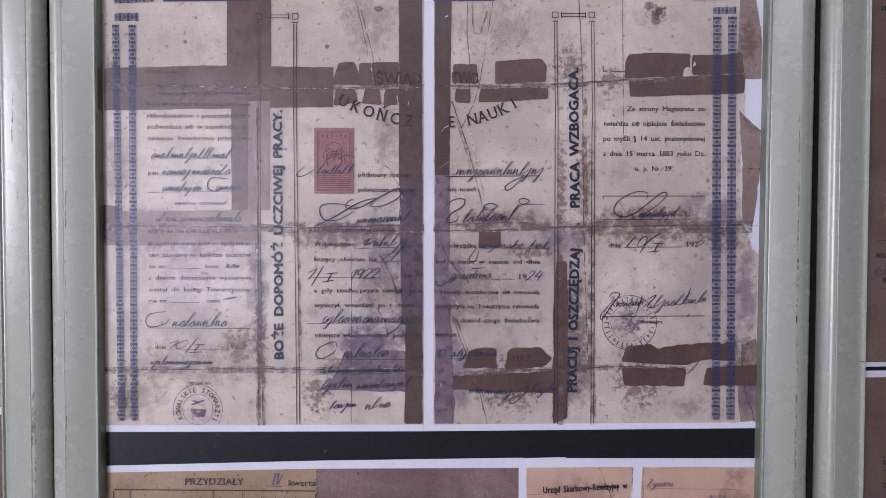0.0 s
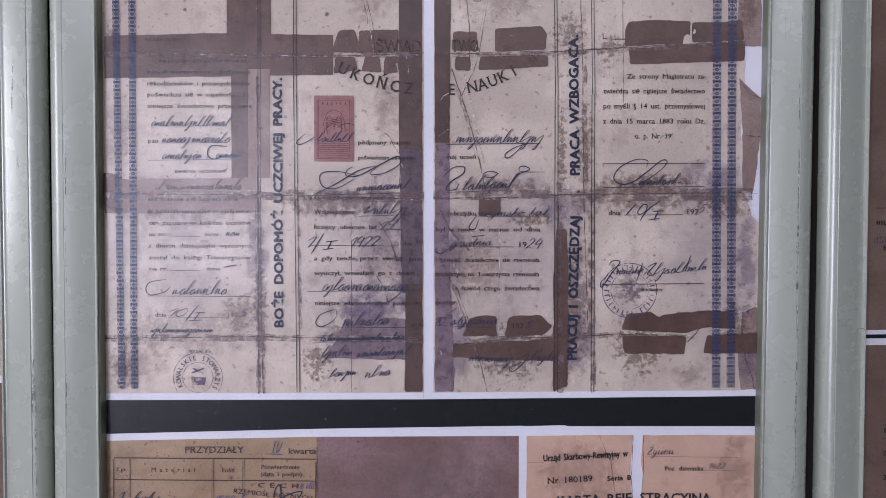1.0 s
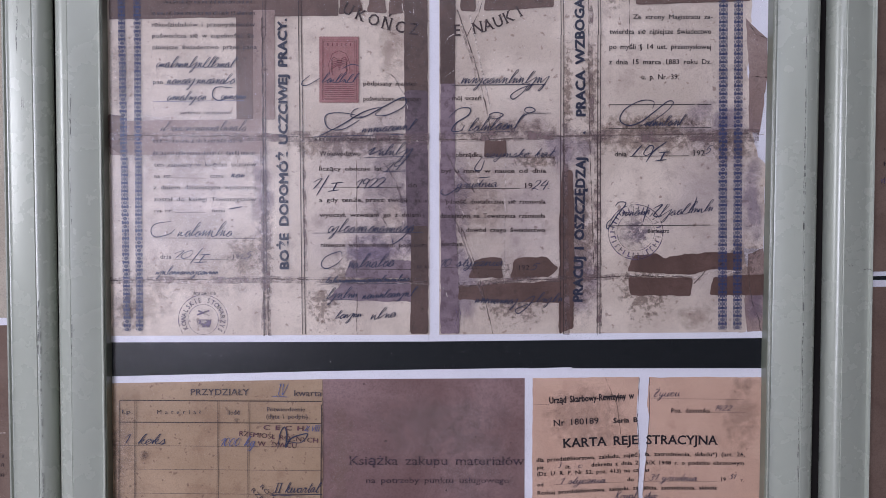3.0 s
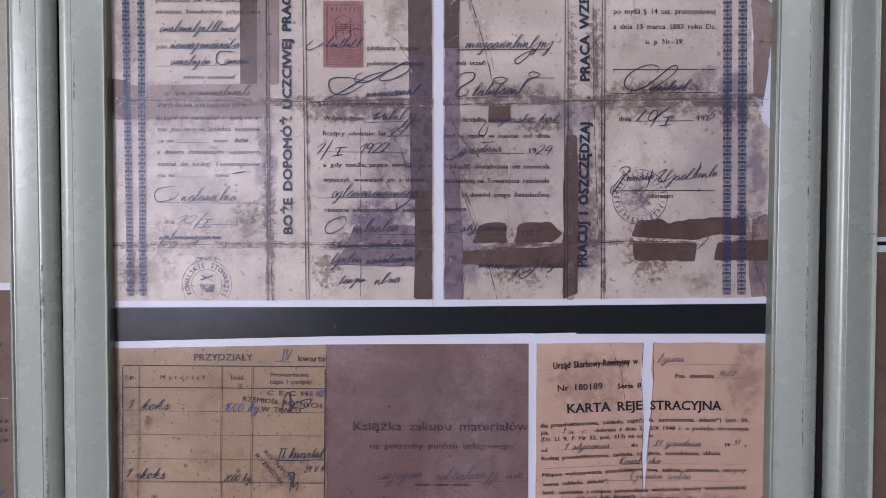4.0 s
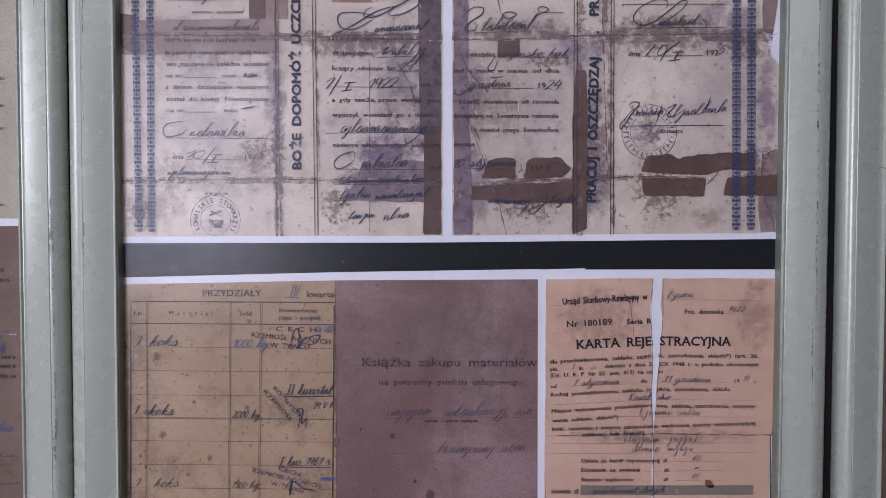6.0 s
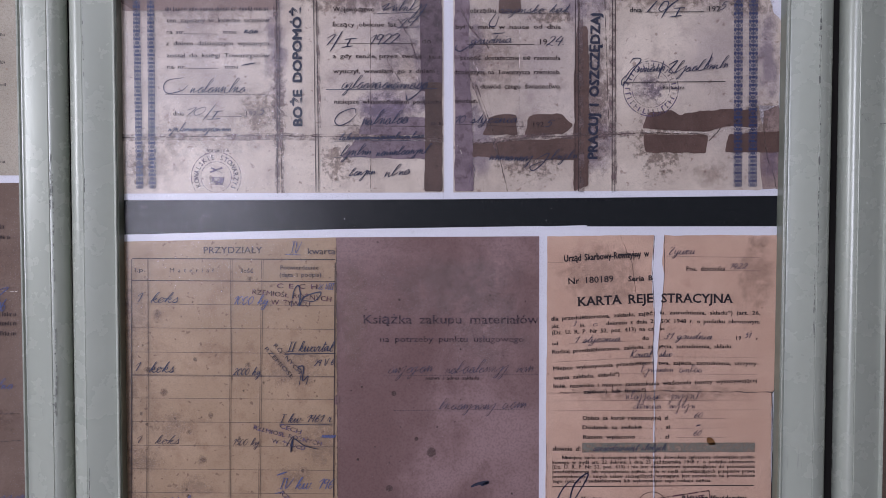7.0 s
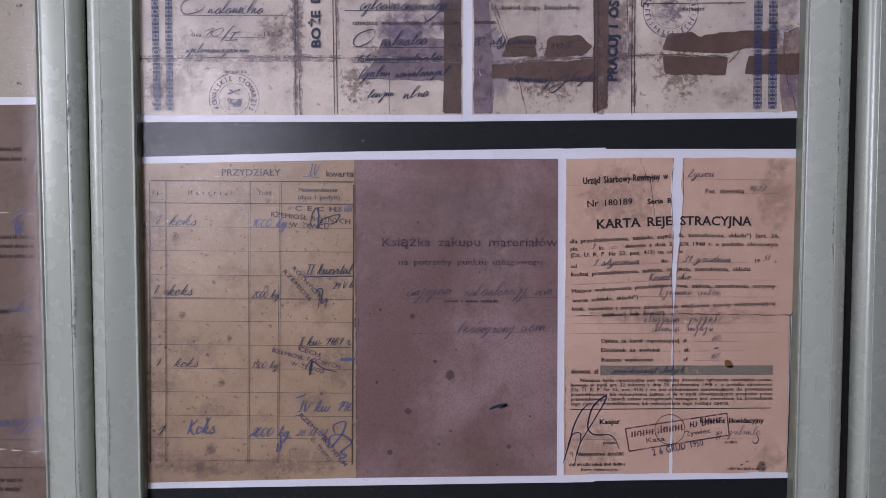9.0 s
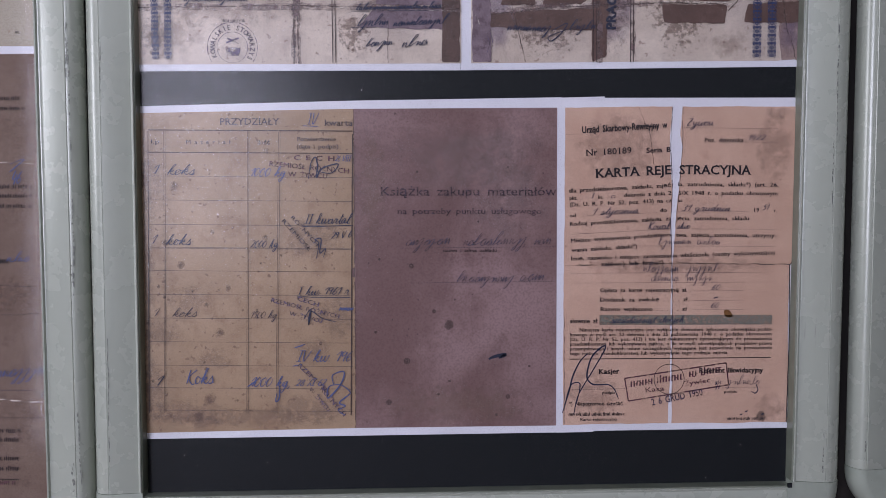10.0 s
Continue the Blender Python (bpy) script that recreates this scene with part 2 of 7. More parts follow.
def slab(x0, y0, z0, x1, y1, z1):
    bm = bmesh.new()
    bmesh.ops.create_cube(bm, size=1.0)
    for v in bm.verts:
        v.co = Vector((x0 + (v.co.x + 0.5) * (x1 - x0), y0 + (v.co.y + 0.5) * (y1 - y0), z0 + (v.co.z + 0.5) * (z1 - z0)))
    return bm


MM = 0.001


def plate(corners, y, depth=0.25, rag=0.0, step=3.0, seed=0):
    """A thin sheet with these corners (mm, anticlockwise from bottom left), its front at y mm; rag: how far its edge is torn, in mm."""
    rng = random.Random(seed)
    outline = []
    for i, (ax, az) in enumerate(corners):
        bx, bz = corners[(i + 1) % len(corners)]
        n = max(1, int(math.hypot(bx - ax, bz - az) / step)) if rag else 1
        drift = 0.0
        for k in range(n):
            f = k / n
            drift = 0.75 * drift + rng.uniform(-1, 1) * rag
            d = drift if k else 0.0
            length = math.hypot(bx - ax, bz - az) or 1.0
            outline.append((ax + (bx - ax) * f - (bz - az) / length * d, az + (bz - az) * f + (bx - ax) / length * d))
    bm = bmesh.new()
    front = [bm.verts.new((x * MM, y * MM, z * MM)) for x, z in outline]
    back = [bm.verts.new((x * MM, (y + depth) * MM, z * MM)) for x, z in outline]
    bm.faces.new(front)
    n = len(front)
    for i in range(n):
        bm.faces.new((front[(i + 1) % n], front[i], back[i], back[(i + 1) % n]))
    bmesh.ops.recalc_face_normals(bm, faces=bm.faces)
    bmesh.ops.triangulate(bm, faces=[f for f in bm.faces if len(f.verts) > 4])
    return bm


def ribbon(bm, points, width, y, rng=None, jitter=0.0, taper=False):
    """A flat stroke along points (mm)."""
    pts = [(x + (rng.uniform(-jitter, jitter) if rng else 0), z + (rng.uniform(-jitter, jitter) if rng else 0)) for x, z in points]
    rows = []
    for i, (x, z) in enumerate(pts):
        ax, az = pts[max(0, i - 1)]
        bx, bz = pts[min(len(pts) - 1, i + 1)]
        length = math.hypot(bx - ax, bz - az) or 1.0
        w = width * 0.5 * ((0.45 + 0.55 * math.sin(math.pi * (i + 0.5) / len(pts))) if taper else 1.0)
        nx, nz = -(bz - az) / length * w, (bx - ax) / length * w
        rows.append((bm.verts.new(((x + nx) * MM, y * MM, (z + nz) * MM)), bm.verts.new(((x - nx) * MM, y * MM, (z - nz) * MM))))
    for (a, b), (c, d) in zip(rows, rows[1:]):
        bm.faces.new((a, b, d, c))


def curve_points(controls, n=10):
    """A smooth line through a few control points."""
    out = []
    c = [controls[0], *controls, controls[-1]]
    for i in range(1, len(c) - 2):
        for k in range(n):
            t = k / n
            out.append(tuple(0.5 * (2 * c[i][a] + (c[i + 1][a] - c[i - 1][a]) * t + (2 * c[i - 1][a] - 5 * c[i][a] + 4 * c[i + 1][a] - c[i + 2][a]) * t * t
                                    + (3 * c[i][a] - c[i - 1][a] - 3 * c[i + 1][a] + c[i + 2][a]) * t ** 3) for a in (0, 1)))
    return [*out, controls[-1]]


PRINT_Y, STAIN_Y, TAPE_Y, TEXT_Y, PEN_Y = -0.45, -0.60, -1.10, -1.75, -1.95


def pen(sheet, width, *controls, mat=None, name="pen_stroke", smooth=True):
    bm = bmesh.new()
    ribbon(bm, curve_points(controls) if smooth else controls, width, PEN_Y, taper=smooth)
    return part(name, bm, mat or PEN, sheet)


def rule(sheet, x0, z0, x1, z1, width, mat=None, name="ruled_line", dots=False, wobble=0.0):
    bm = bmesh.new()
    length = math.hypot(x1 - x0, z1 - z0)
    rng = random.Random(int(abs(x0 * 7 + z0 * 13)))
    if dots:
        n = max(2, int(length / 1.4))
        for k in range(n):
            f, g = k / n, (k + 0.55) / n
            ribbon(bm, [(x0 + (x1 - x0) * f, z0 + (z1 - z0) * f), (x0 + (x1 - x0) * g, z0 + (z1 - z0) * g)], width, TEXT_Y)
    else:
        n = max(1, int(length / 6)) if wobble else 1
        ribbon(bm, [(x0 + (x1 - x0) * k / n, z0 + (z1 - z0) * k / n) for k in range(n + 1)], width, TEXT_Y, rng, wobble)
    return part(name, bm, mat or BLACK, sheet)


def serifed(me):
    """Set a short foot across every stem end of the letters."""
    bm = bmesh.new()
    bm.from_mesh(me)
    ends = []
    for e in bm.edges:
        a, b = e.verts
        if len(e.link_faces) == 1 and abs(a.co.y - b.co.y) < 0.012 and 0.035 < abs(a.co.x - b.co.x) < 0.17:
            inside = 1 if e.link_faces[0].calc_center_median().y > a.co.y else -1
            ends.append((min(a.co.x, b.co.x), max(a.co.x, b.co.x), a.co.y, inside))
    for x0, x1, y, inside in ends:
        quad = ((x0 - 0.055, y), (x1 + 0.055, y), (x1 + 0.04, y + 0.028 * inside), (x0 - 0.04, y + 0.028 * inside))
        bm.faces.new([bm.verts.new((px, py, 0.006)) for px, py in quad])
    bm.to_mesh(me)
    bm.free()


def glyphs(body, bold=0.0, serif=True):
    """Letters as a mesh; bold: how far doubled outlines stand apart, which thickens the strokes; serif: feet on the stems."""
    c = bpy.data.curves.new("letters", "FONT")
    c.body, c.resolution_u, c.space_word = body, 2, 1.7
    ob = bpy.data.objects.new("letters", c)
    scene.collection.objects.link(ob)
    bpy.context.view_layer.update()
    me = bpy.data.meshes.new_from_object(ob)
    bpy.data.objects.remove(ob)
    bpy.data.curves.remove(c)
    if serif:
        serifed(me)
    if bold > 0:
        bm = bmesh.new()
        for dx, dy in ((-bold, -bold * 0.5), (bold, -bold * 0.5), (0.0, bold)):
            start = len(bm.verts)
            bm.from_mesh(me)
            bm.verts.ensure_lookup_table()
            for v in bm.verts[start:]:
                v.co += Vector((dx, dy, 0.012 * start / len(me.vertices)))
        bm.to_mesh(me)
        bm.free()
    return me


def text(sheet, body, x, z, width, height, angle=0.0, mat=None, bold=0.009, name="text_line", y=None, serif=True):
    """A line of lettering: left end of the baseline at x, z; height of its capitals; fitted to the width."""
    me = glyphs(body, bold, serif)
    xs = [v.co.x for v in me.vertices] or [0, 1]
    left, span = min(xs), (max(xs) - min(xs)) or 1.0
    sx, sy, ca, sa = width / span, height / 0.72, math.cos(radians(angle)), math.sin(radians(angle))
    for v in me.vertices:
        a, b = (v.co.x - left) * sx, v.co.y * sy
        v.co = Vector(((x + a * ca - b * sa) * MM, ((TEXT_Y if y is None else y) - v.co.z) * MM, (z + a * sa + b * ca) * MM))
    me.materials.clear()
    me.materials.append(mat or BLACK)
    ob = new(name, me)
    ob.parent = sheet
    return ob


def arc_text(sheet, body, x0, z0, xm, zm, x1, z1, height, mat, bold=0.0):
    """Letters set one by one along a sagging curve."""
    bm = bmesh.new()
    n = len(body)
    for i, letter in enumerate(body):
        if letter == " ":
            continue
        f = i / (n - 1)
        px = (1 - f) ** 2 * x0 + 2 * f * (1 - f) * xm + f * f * x1
        pz = (1 - f) ** 2 * z0 + 2 * f * (1 - f) * zm + f * f * z1
        dx, dz = 2 * (1 - f) * (xm - x0) + 2 * f * (x1 - xm), 2 * (1 - f) * (zm - z0) + 2 * f * (z1 - zm)
        a = math.atan2(dz, dx)
        me = glyphs(letter, bold)
        s = height / 0.72
        mid = (min(v.co.x for v in me.vertices) + max(v.co.x for v in me.vertices)) / 2
        for v in me.vertices:
            u, w = (v.co.x - mid) * s * 0.9, v.co.y * s
            v.co = Vector(((px + u * math.cos(a) - w * math.sin(a)) * MM, (TEXT_Y - v.co.z) * MM, (pz + u * math.sin(a) + w * math.cos(a)) * MM))
        bm.from_mesh(me)
        bpy.data.meshes.remove(me)
    return part("arched_heading", bm, mat, sheet)


# joined pen letters: advance, then strokes through points, in tenths of the height of a small letter
SCRIPT = {
    "a": (11, "8,9 5,10 1,7 1,2 4,0 7,3 8,9 8,2 10,0 12,2"), "c": (9, "7,8 4,10 1,6 2,1 5,0 9,3"),
    "d": (12, "8,9 4,10 1,6 2,1 5,1 8,7 11,21 9,10 9,2 11,0 13,2"), "e": (8, "1,4 6,7 6,10 3,10 1,5 3,0 8,2"),
    "g": (11, "8,9 4,10 1,6 3,1 6,3 8,9 7,-5 4,-11 1,-8 6,-2 11,2"), "h": (10, "1,2 5,12 7,19 5,21 3,10 2,0 4,8 7,9 7,2 9,0 11,2"), "i": (7, "1,2 4,10 3,3 5,0 8,2", "5,15 6,16"),
    "k": (11, "1,2 5,12 7,20 5,20 3,8 2,0 3,6 7,10 7,6 4,5 8,0 11,2"), "l": (7, "1,2 5,10 7,19 5,21 3,12 3,2 5,0 8,2"),
    "m": (15, "1,8 2,10 2,0 5,9 7,9 7,0 10,9 12,9 12,2 14,0 16,2"), "n": (10, "1,8 2,10 2,0 5,9 7,9 7,2 9,0 11,2"),
    "o": (9, "6,9 3,10 1,5 3,0 7,2 7,8 5,10 7,8 11,8"), "r": (9, "1,2 3,11 4,9 7,9 6,2 8,0 10,2"),
    "s": (8, "1,2 5,11 5,8 7,3 4,0 1,1 5,0 9,2"), "t": (7, "1,2 5,12 6,20 5,10 4,2 6,0 9,2", "2,13 9,14"),
    "u": (11, "1,8 2,10 2,2 4,0 7,3 8,10 8,2 10,0 12,2"), "w": (14, "1,8 2,10 2,2 4,0 7,3 8,10 8,2 10,0 13,4 13,10 15,9"),
    "y": (11, "1,8 2,10 2,3 4,1 7,4 8,10 7,-5 4,-11 1,-8 6,-2 11,2"), "z": (9, "1,8 3,10 7,9 3,2 2,0 5,1 7,-1 9,2"),
    "ś": (8, "1,2 5,11 5,8 7,3 4,0 1,1 5,0 9,2", "6,14 8,17"), "ć": (9, "7,8 4,10 1,6 2,1 5,0 9,3", "6,14 8,17"),
    "ą": (11, "8,9 5,10 1,7 1,2 4,0 7,3 8,9 8,2 10,0 12,2", "9,0 8,-3 11,-4"), "ł": (7, "1,2 5,10 7,19 5,21 3,12 3,2 5,0 8,2", "1,11 8,14"),
    "K": (12, "2,20 1,0", "11,20 2,9 9,0 12,1"), "Ż": (12, "1,18 9,19 2,1 11,1", "2,10 8,11", "6,23 7,24"),
    "I": (7, "3,20 3,0", "-1,20 7,20", "-1,0 7,0"), "V": (11, "1,20 4,0 11,20"), "X": (11, "1,20 9,0", "9,20 0,0"),
    "0": (10, "5,18 1,12 1,4 4,0 8,5 8,14 5,18"), "1": (7, "0,11 6,18 4,0"), "2": (10, "1,14 4,18 8,15 6,8 1,1 4,2 9,0"),
    "3": (10, "1,16 5,18 8,14 4,10 8,6 5,0 0,2"), "4": (10, "5,18 1,7 9,8", "8,14 6,-2"), "5": (10, "9,18 4,18 2,11 7,11 7,3 3,0 0,2"),
    "6": (10, "7,18 2,10 1,3 4,0 8,4 6,9 2,6"), "8": (10, "5,10 1,14 5,18 8,14 1,4 4,0 8,4 5,10"),
    "9": (10, "8,14 4,18 1,14 3,9 8,13 8,16 6,0"), ".": (5, "2,0 3,1"), ",": (5, "3,1 1,-4"),
}


def quill(bm, points, width, y):
    """A pen line, swelling where the nib moves downwards."""
    rows, last = [], width * 0.7
    for i, (x, z) in enumerate(points):
        ax, az = points[max(0, i - 1)]
        bx, bz = points[min(len(points) - 1, i + 1)]
        length = math.hypot(bx - ax, bz - az) or 1.0
        last = 0.6 * last + 0.4 * width * (0.62 + 0.62 * max(0.0, (az - bz) / length))
        nx, nz = -(bz - az) / length * last * 0.5, (bx - ax) / length * last * 0.5
        rows.append((bm.verts.new(((x + nx) * MM, (y - 0.0004 * (i % 200)) * MM, (z + nz) * MM)), bm.verts.new(((x - nx) * MM, (y - 0.0004 * (i % 200)) * MM, (z - nz) * MM))))
    for (a, b), (c, d) in zip(rows, rows[1:]):
        bm.faces.new((a, b, d, c))


def script(sheet, body, x, z, width, height, angle=0.0, mat=None, slant=0.35, weight=None, name="handwritten_line"):
    """Words in joined handwriting: left end of the line at x, z; height of its tall letters; fitted to the width."""
    lines, run, pos = [], [], 0.0
    for letter in body:
        if letter not in SCRIPT:
            lines.append(run)
            run, pos = [], pos + 8
            continue
        advance, *strokes = SCRIPT[letter]
        paths = [[tuple(float(v) for v in p.split(",")) for p in stroke.split()] for stroke in strokes]
        moved = [[(px + pos, pz) for px, pz in path] for path in paths]
        if letter.islower():
            run += moved[0]
            lines += moved[1:]
        else:
            lines += [run, *moved]
            run = []
        pos += advance
    lines.append(run)
    lines = [[(px + slant * pz, pz) for px, pz in line] for line in lines if len(line) > 1]
    left = min(px for line in lines for px, pz in line)
    span = max(px for line in lines for px, pz in line) - left
    sx, sz, ca, sa = width / span, height / 18, math.cos(radians(angle)), math.sin(radians(angle))
    bm = bmesh.new()
    rng = random.Random(int(abs(x) * 7 + abs(z) * 3))
    for k, line in enumerate(lines):
        flat = [((px - left + rng.uniform(-0.5, 0.5)) * sx, (pz + rng.uniform(-0.6, 0.6)) * sz) for px, pz in line]
        quill(bm, curve_points([(x + a * ca - b * sa, z + a * sa + b * ca) for a, b in flat], 5), weight or 0.28 + 0.055 * height, PEN_Y - 0.085 * (k % 3))
    return part(name, bm, mat or PEN, sheet)


def bars(sheet, x0, z0, x1, z1, height, mat=None, slant=0.5, weight=0.75, name="handwriting_bars", tall=0.22, pitch=0.85):
    """A handwritten entry kept unreadable: a joined row of leaning strokes, a few of them tall or hanging loops."""
    rng = random.Random(int(abs(x0) * 31 + abs(z0) * 17))
    length = math.hypot(x1 - x0, z1 - z0)
    n = max(3, int(length / (height * pitch)))
    path = []
    for k in range(n):
        f = (k + rng.uniform(0.25, 0.65)) / n
        x, z = x0 + (x1 - x0) * f, z0 + (z1 - z0) * f
        step = length / n
        kind = rng.random()
        if kind < tall * 0.75:
            outline = ((0.0, 0.1), (0.45, 1.2), (0.75, 2.0), (0.45, 2.1), (0.2, 1.0), (0.2, 0.1))
        elif kind < tall * 0.75 + 0.10:
            outline = ((0.0, 0.7), (0.4, 1.0), (0.3, 0.1), (0.1, -0.9), (-0.25, -1.0), (0.3, 0.05))
        elif kind < 0.55:
            outline = ((0.5, 0.9), (0.1, 0.8), (0.0, 0.2), (0.35, 0.0), (0.6, 0.7), (0.65, 0.1))
        else:
            outline = ((0.1, 0.95), (0.1, 0.05), (0.45, 0.85), (0.6, 0.1))
        h = height * rng.uniform(0.8, 1.05)
        path += [(x + step * u * 1.1 + slant * h * w, z + h * w) for u, w in outline]
    bm = bmesh.new()
    quill(bm, curve_points(path, 5), weight * 0.9, PEN_Y)
    return part(name, bm, mat or PEN, sheet)


def print_bars(sheet, x0, z0, x1, z1, height, mat=None, name="illegible_print"):
    """Small print that cannot be read: short upright bars in word-long runs."""
    bm = bmesh.new()
    rng = random.Random(int(abs(x0) * 13 + abs(z0) * 29))
    length = math.hypot(x1 - x0, z1 - z0)
    d, gap = 0.0, 0
    while d < length - height * 0.5:
        word = rng.randint(3, 9)
        for _ in range(word):
            if d > length - height * 0.4:
                break
            f = d / length
            x, z = x0 + (x1 - x0) * f, z0 + (z1 - z0) * f
            h = height * (1.35 if rng.random() < 0.18 else 1.0)
            ribbon(bm, [(x, z), (x, z + h)], height * 0.26, TEXT_Y)
            if rng.random() < 0.6:
                e = z + h * rng.choice((0.06, 0.5, 0.92))
                ribbon(bm, [(x, e), (x + height * 0.42, e)], height * 0.18, TEXT_Y - 0.012)
            d += height * 0.52
        d += height * 0.55
    return part(name, bm, mat or BLACK, sheet)


def rounded(corners, cut=2.2):
    """The same outline with each corner worn round."""
    out = []
    n = len(corners)
    for i, (x, z) in enumerate(corners):
        sides = []
        for bx, bz in (corners[i - 1], corners[(i + 1) % n]):
            length = math.hypot(bx - x, bz - z) or 1.0
            f = min(cut, length * 0.4) / length
            sides.append((x + (bx - x) * f, z + (bz - z) * f))
        (ax, az), (bx, bz) = sides
        out += [sides[0], ((ax + 2 * x + bx) / 4, (az + 2 * z + bz) / 4), sides[1]]
    return out


def tape(sheet, *corners, rag=0.35, seed=1, mat=None, name="tape_strip", y=None):
    outline = rounded(corners) if rag >= 0.35 else corners
    return part(name, plate(outline, (TAPE_Y - 0.008 * (seed % 55)) if y is None else y, 0.12, rag * 0.6, 2.0, seed), mat or TAPE, sheet)


stains_laid = []


def stain(sheet, x0, z0, x1, z1, mat=None, name="stain", lift=0.0):
    bm = bmesh.new()
    y = (STAIN_Y - lift - 0.010 * (len(stains_laid) % 42)) * MM
    stains_laid.append(name)
    vs = [bm.verts.new((x * MM, y, z * MM)) for x, z in ((x0, z0), (x1, z0), (x1, z1), (x0, z1))]
    uv = bm.loops.layers.uv.new("UVMap")
    for loop, c in zip(bm.faces.new(vs).loops, ((0, 0), (1, 0), (1, 1), (0, 1))):
        loop[uv].uv = c
    ob = part(name, bm, mat or STAIN, sheet)
    return ob


def crease(sheet, mat, width, *points, name="crease", seed=3, jitter=0.35, step=4.0):
    bm = bmesh.new()
    rng = random.Random(seed)
    dense = []
    for (ax, az), (bx, bz) in zip(points, points[1:]):
        n = max(1, int(math.hypot(bx - ax, bz - az) / step))
        dense += [(ax + (bx - ax) * k / n, az + (bz - az) * k / n) for k in range(n)]
    ribbon(bm, [*dense, points[-1]], width, TAPE_Y - 0.48 - 0.01 * seed, rng, jitter)
    return part(name, bm, mat, sheet)


def ring(sheet, x, z, r, width, mat, name="stamp_ring", low=0.0):
    """A printed circle, cut off below the height low."""
    bm = bmesh.new()
    run = []
    for k in range(73):
        a = math.pi * 1.5 + k * math.tau / 72
        p = (x + r * math.cos(a), z + r * math.sin(a))
        if p[1] > low:
            run.append(p)
    ribbon(bm, run, width, TEXT_Y)
    return part(name, bm, mat, sheet)


def ornament(sheet, x0, z0, x1, z1, width, mat, name="ornament_band"):
    """A band of printed folk ornament: eight-pointed stars between bracketed bars, repeated."""
    bm = bmesh.new()
    length = math.hypot(x1 - x0, z1 - z0)
    ux, uz = (x1 - x0) / length, (z1 - z0) / length
    vx, vz = -uz, ux

    def put(a, b, w, *line):
        put.laid = (put.laid + 1) % 17
        ribbon(bm, [(x0 + ux * (a + p) + vx * q, z0 + uz * (a + p) + vz * q) for p, q in line], w * 1.05, TEXT_Y - 0.010 * put.laid)

    put.laid = 0

    pitch, h = 7.0, width / 2
    for k in range(int(length / pitch)):
        a = (k + 0.5) * pitch
        for s in (-1, 1):
            put(a, 0, 0.8, (0, s * h * 0.55), (1.3, 0), (0, -s * h * 0.55))
            put(a, 0, 0.8, (0, s * h * 0.55), (-1.3, 0), (0, -s * h * 0.55))
            put(a, 0, 0.65, (-0.8, s * h * 0.92), (0.8, s * h * 0.92))
            put(a, 0, 0.6, (s * 1.7, -h * 0.75), (s * 1.2, -h * 0.45))
            put(a, 0, 0.6, (s * 1.7, h * 0.75), (s * 1.2, h * 0.45))
            put(a, 0, 0.75, (3.5 - s * 1.35, -h * 0.95), (3.5 - s * 0.55, -h * 0.5), (3.5 - s * 0.55, h * 0.5), (3.5 - s * 1.35, h * 0.95))
            put(a, 0, 0.6, (2.5, s * h * 0.95), (4.5, s * h * 0.95))
            put(a, 0, 0.6, (3.5, s * h * 0.55), (3.5, s * h * 0.95))
        put(a, 0, 0.9, (-0.5, 0), (0.5, 0))
        put(a, 0, 0.7, (1.6, 0), (2.6, 0))
        put(a, 0, 0.7, (4.4, 0), (5.4, 0))
        put(a, 0, 0.7, (3.5, -h * 0.4), (3.5, h * 0.4))
    return part(name, bm, mat, sheet)


# the room
def box_structure(name, bounds, mat, label, category):
    return tagged(part(name, slab(*bounds), mat), label, category, kind="structure")


FRONT = 0.012
box_structure("floor", (-4.5, BACK - 0.1, -0.06, 3.0, FRONT, 0.0), FLOORM, "worn brown wooden floor boards", "floor")
box_structure("ceiling", (-4.5, BACK - 0.1, 2.7, 3.0, FRONT, 2.8), WALLM, "plain dull white plastered ceiling", "ceiling")
box_structure("wall_north", (-4.6, FRONT, -0.06, 3.1, FRONT + 0.12, 2.8), GAPSHADE, "wall behind the poster frames, near-black to shade their gaps", "wall")
box_structure("wall_east", (3.0, BACK - 0.1, -0.06, 3.1, FRONT, 2.8), WALLM, "plain dull painted wall", "wall")


def merged(boxes):
    bm = bmesh.new()
    for bounds in boxes:
        piece = slab(*bounds)
        me = bpy.data.meshes.new("piece")
        piece.to_mesh(me)
        piece.free()
        bm.from_mesh(me)
        bpy.data.meshes.remove(me)
    return bm


gx0, gx1, gz0, gz1 = ADDED_SLIT
wx0, wx1, wz0, wz1 = WINDOW
hx0, hx1, hz0, hz1 = ADDED_TRANSOM
sy0, sy1, sz0, sz1 = SIDE
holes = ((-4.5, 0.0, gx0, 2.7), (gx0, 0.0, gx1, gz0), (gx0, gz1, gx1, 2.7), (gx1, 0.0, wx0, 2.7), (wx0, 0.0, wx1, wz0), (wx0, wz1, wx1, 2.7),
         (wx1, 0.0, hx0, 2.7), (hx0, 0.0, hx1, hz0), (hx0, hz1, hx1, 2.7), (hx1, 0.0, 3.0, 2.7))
tagged(part("wall_south", merged([(a, BACK - 0.1, b, c, BACK, d) for a, b, c, d in holes]), WALLM), "plain dull painted wall with a window and two added light openings", "wall", kind="structure")
holes = ((BACK - 0.1, -0.06, sy0, 2.8), (sy1, -0.06, FRONT, 2.8), (sy0, -0.06, sy1, sz0), (sy0, sz1, sy1, 2.8))
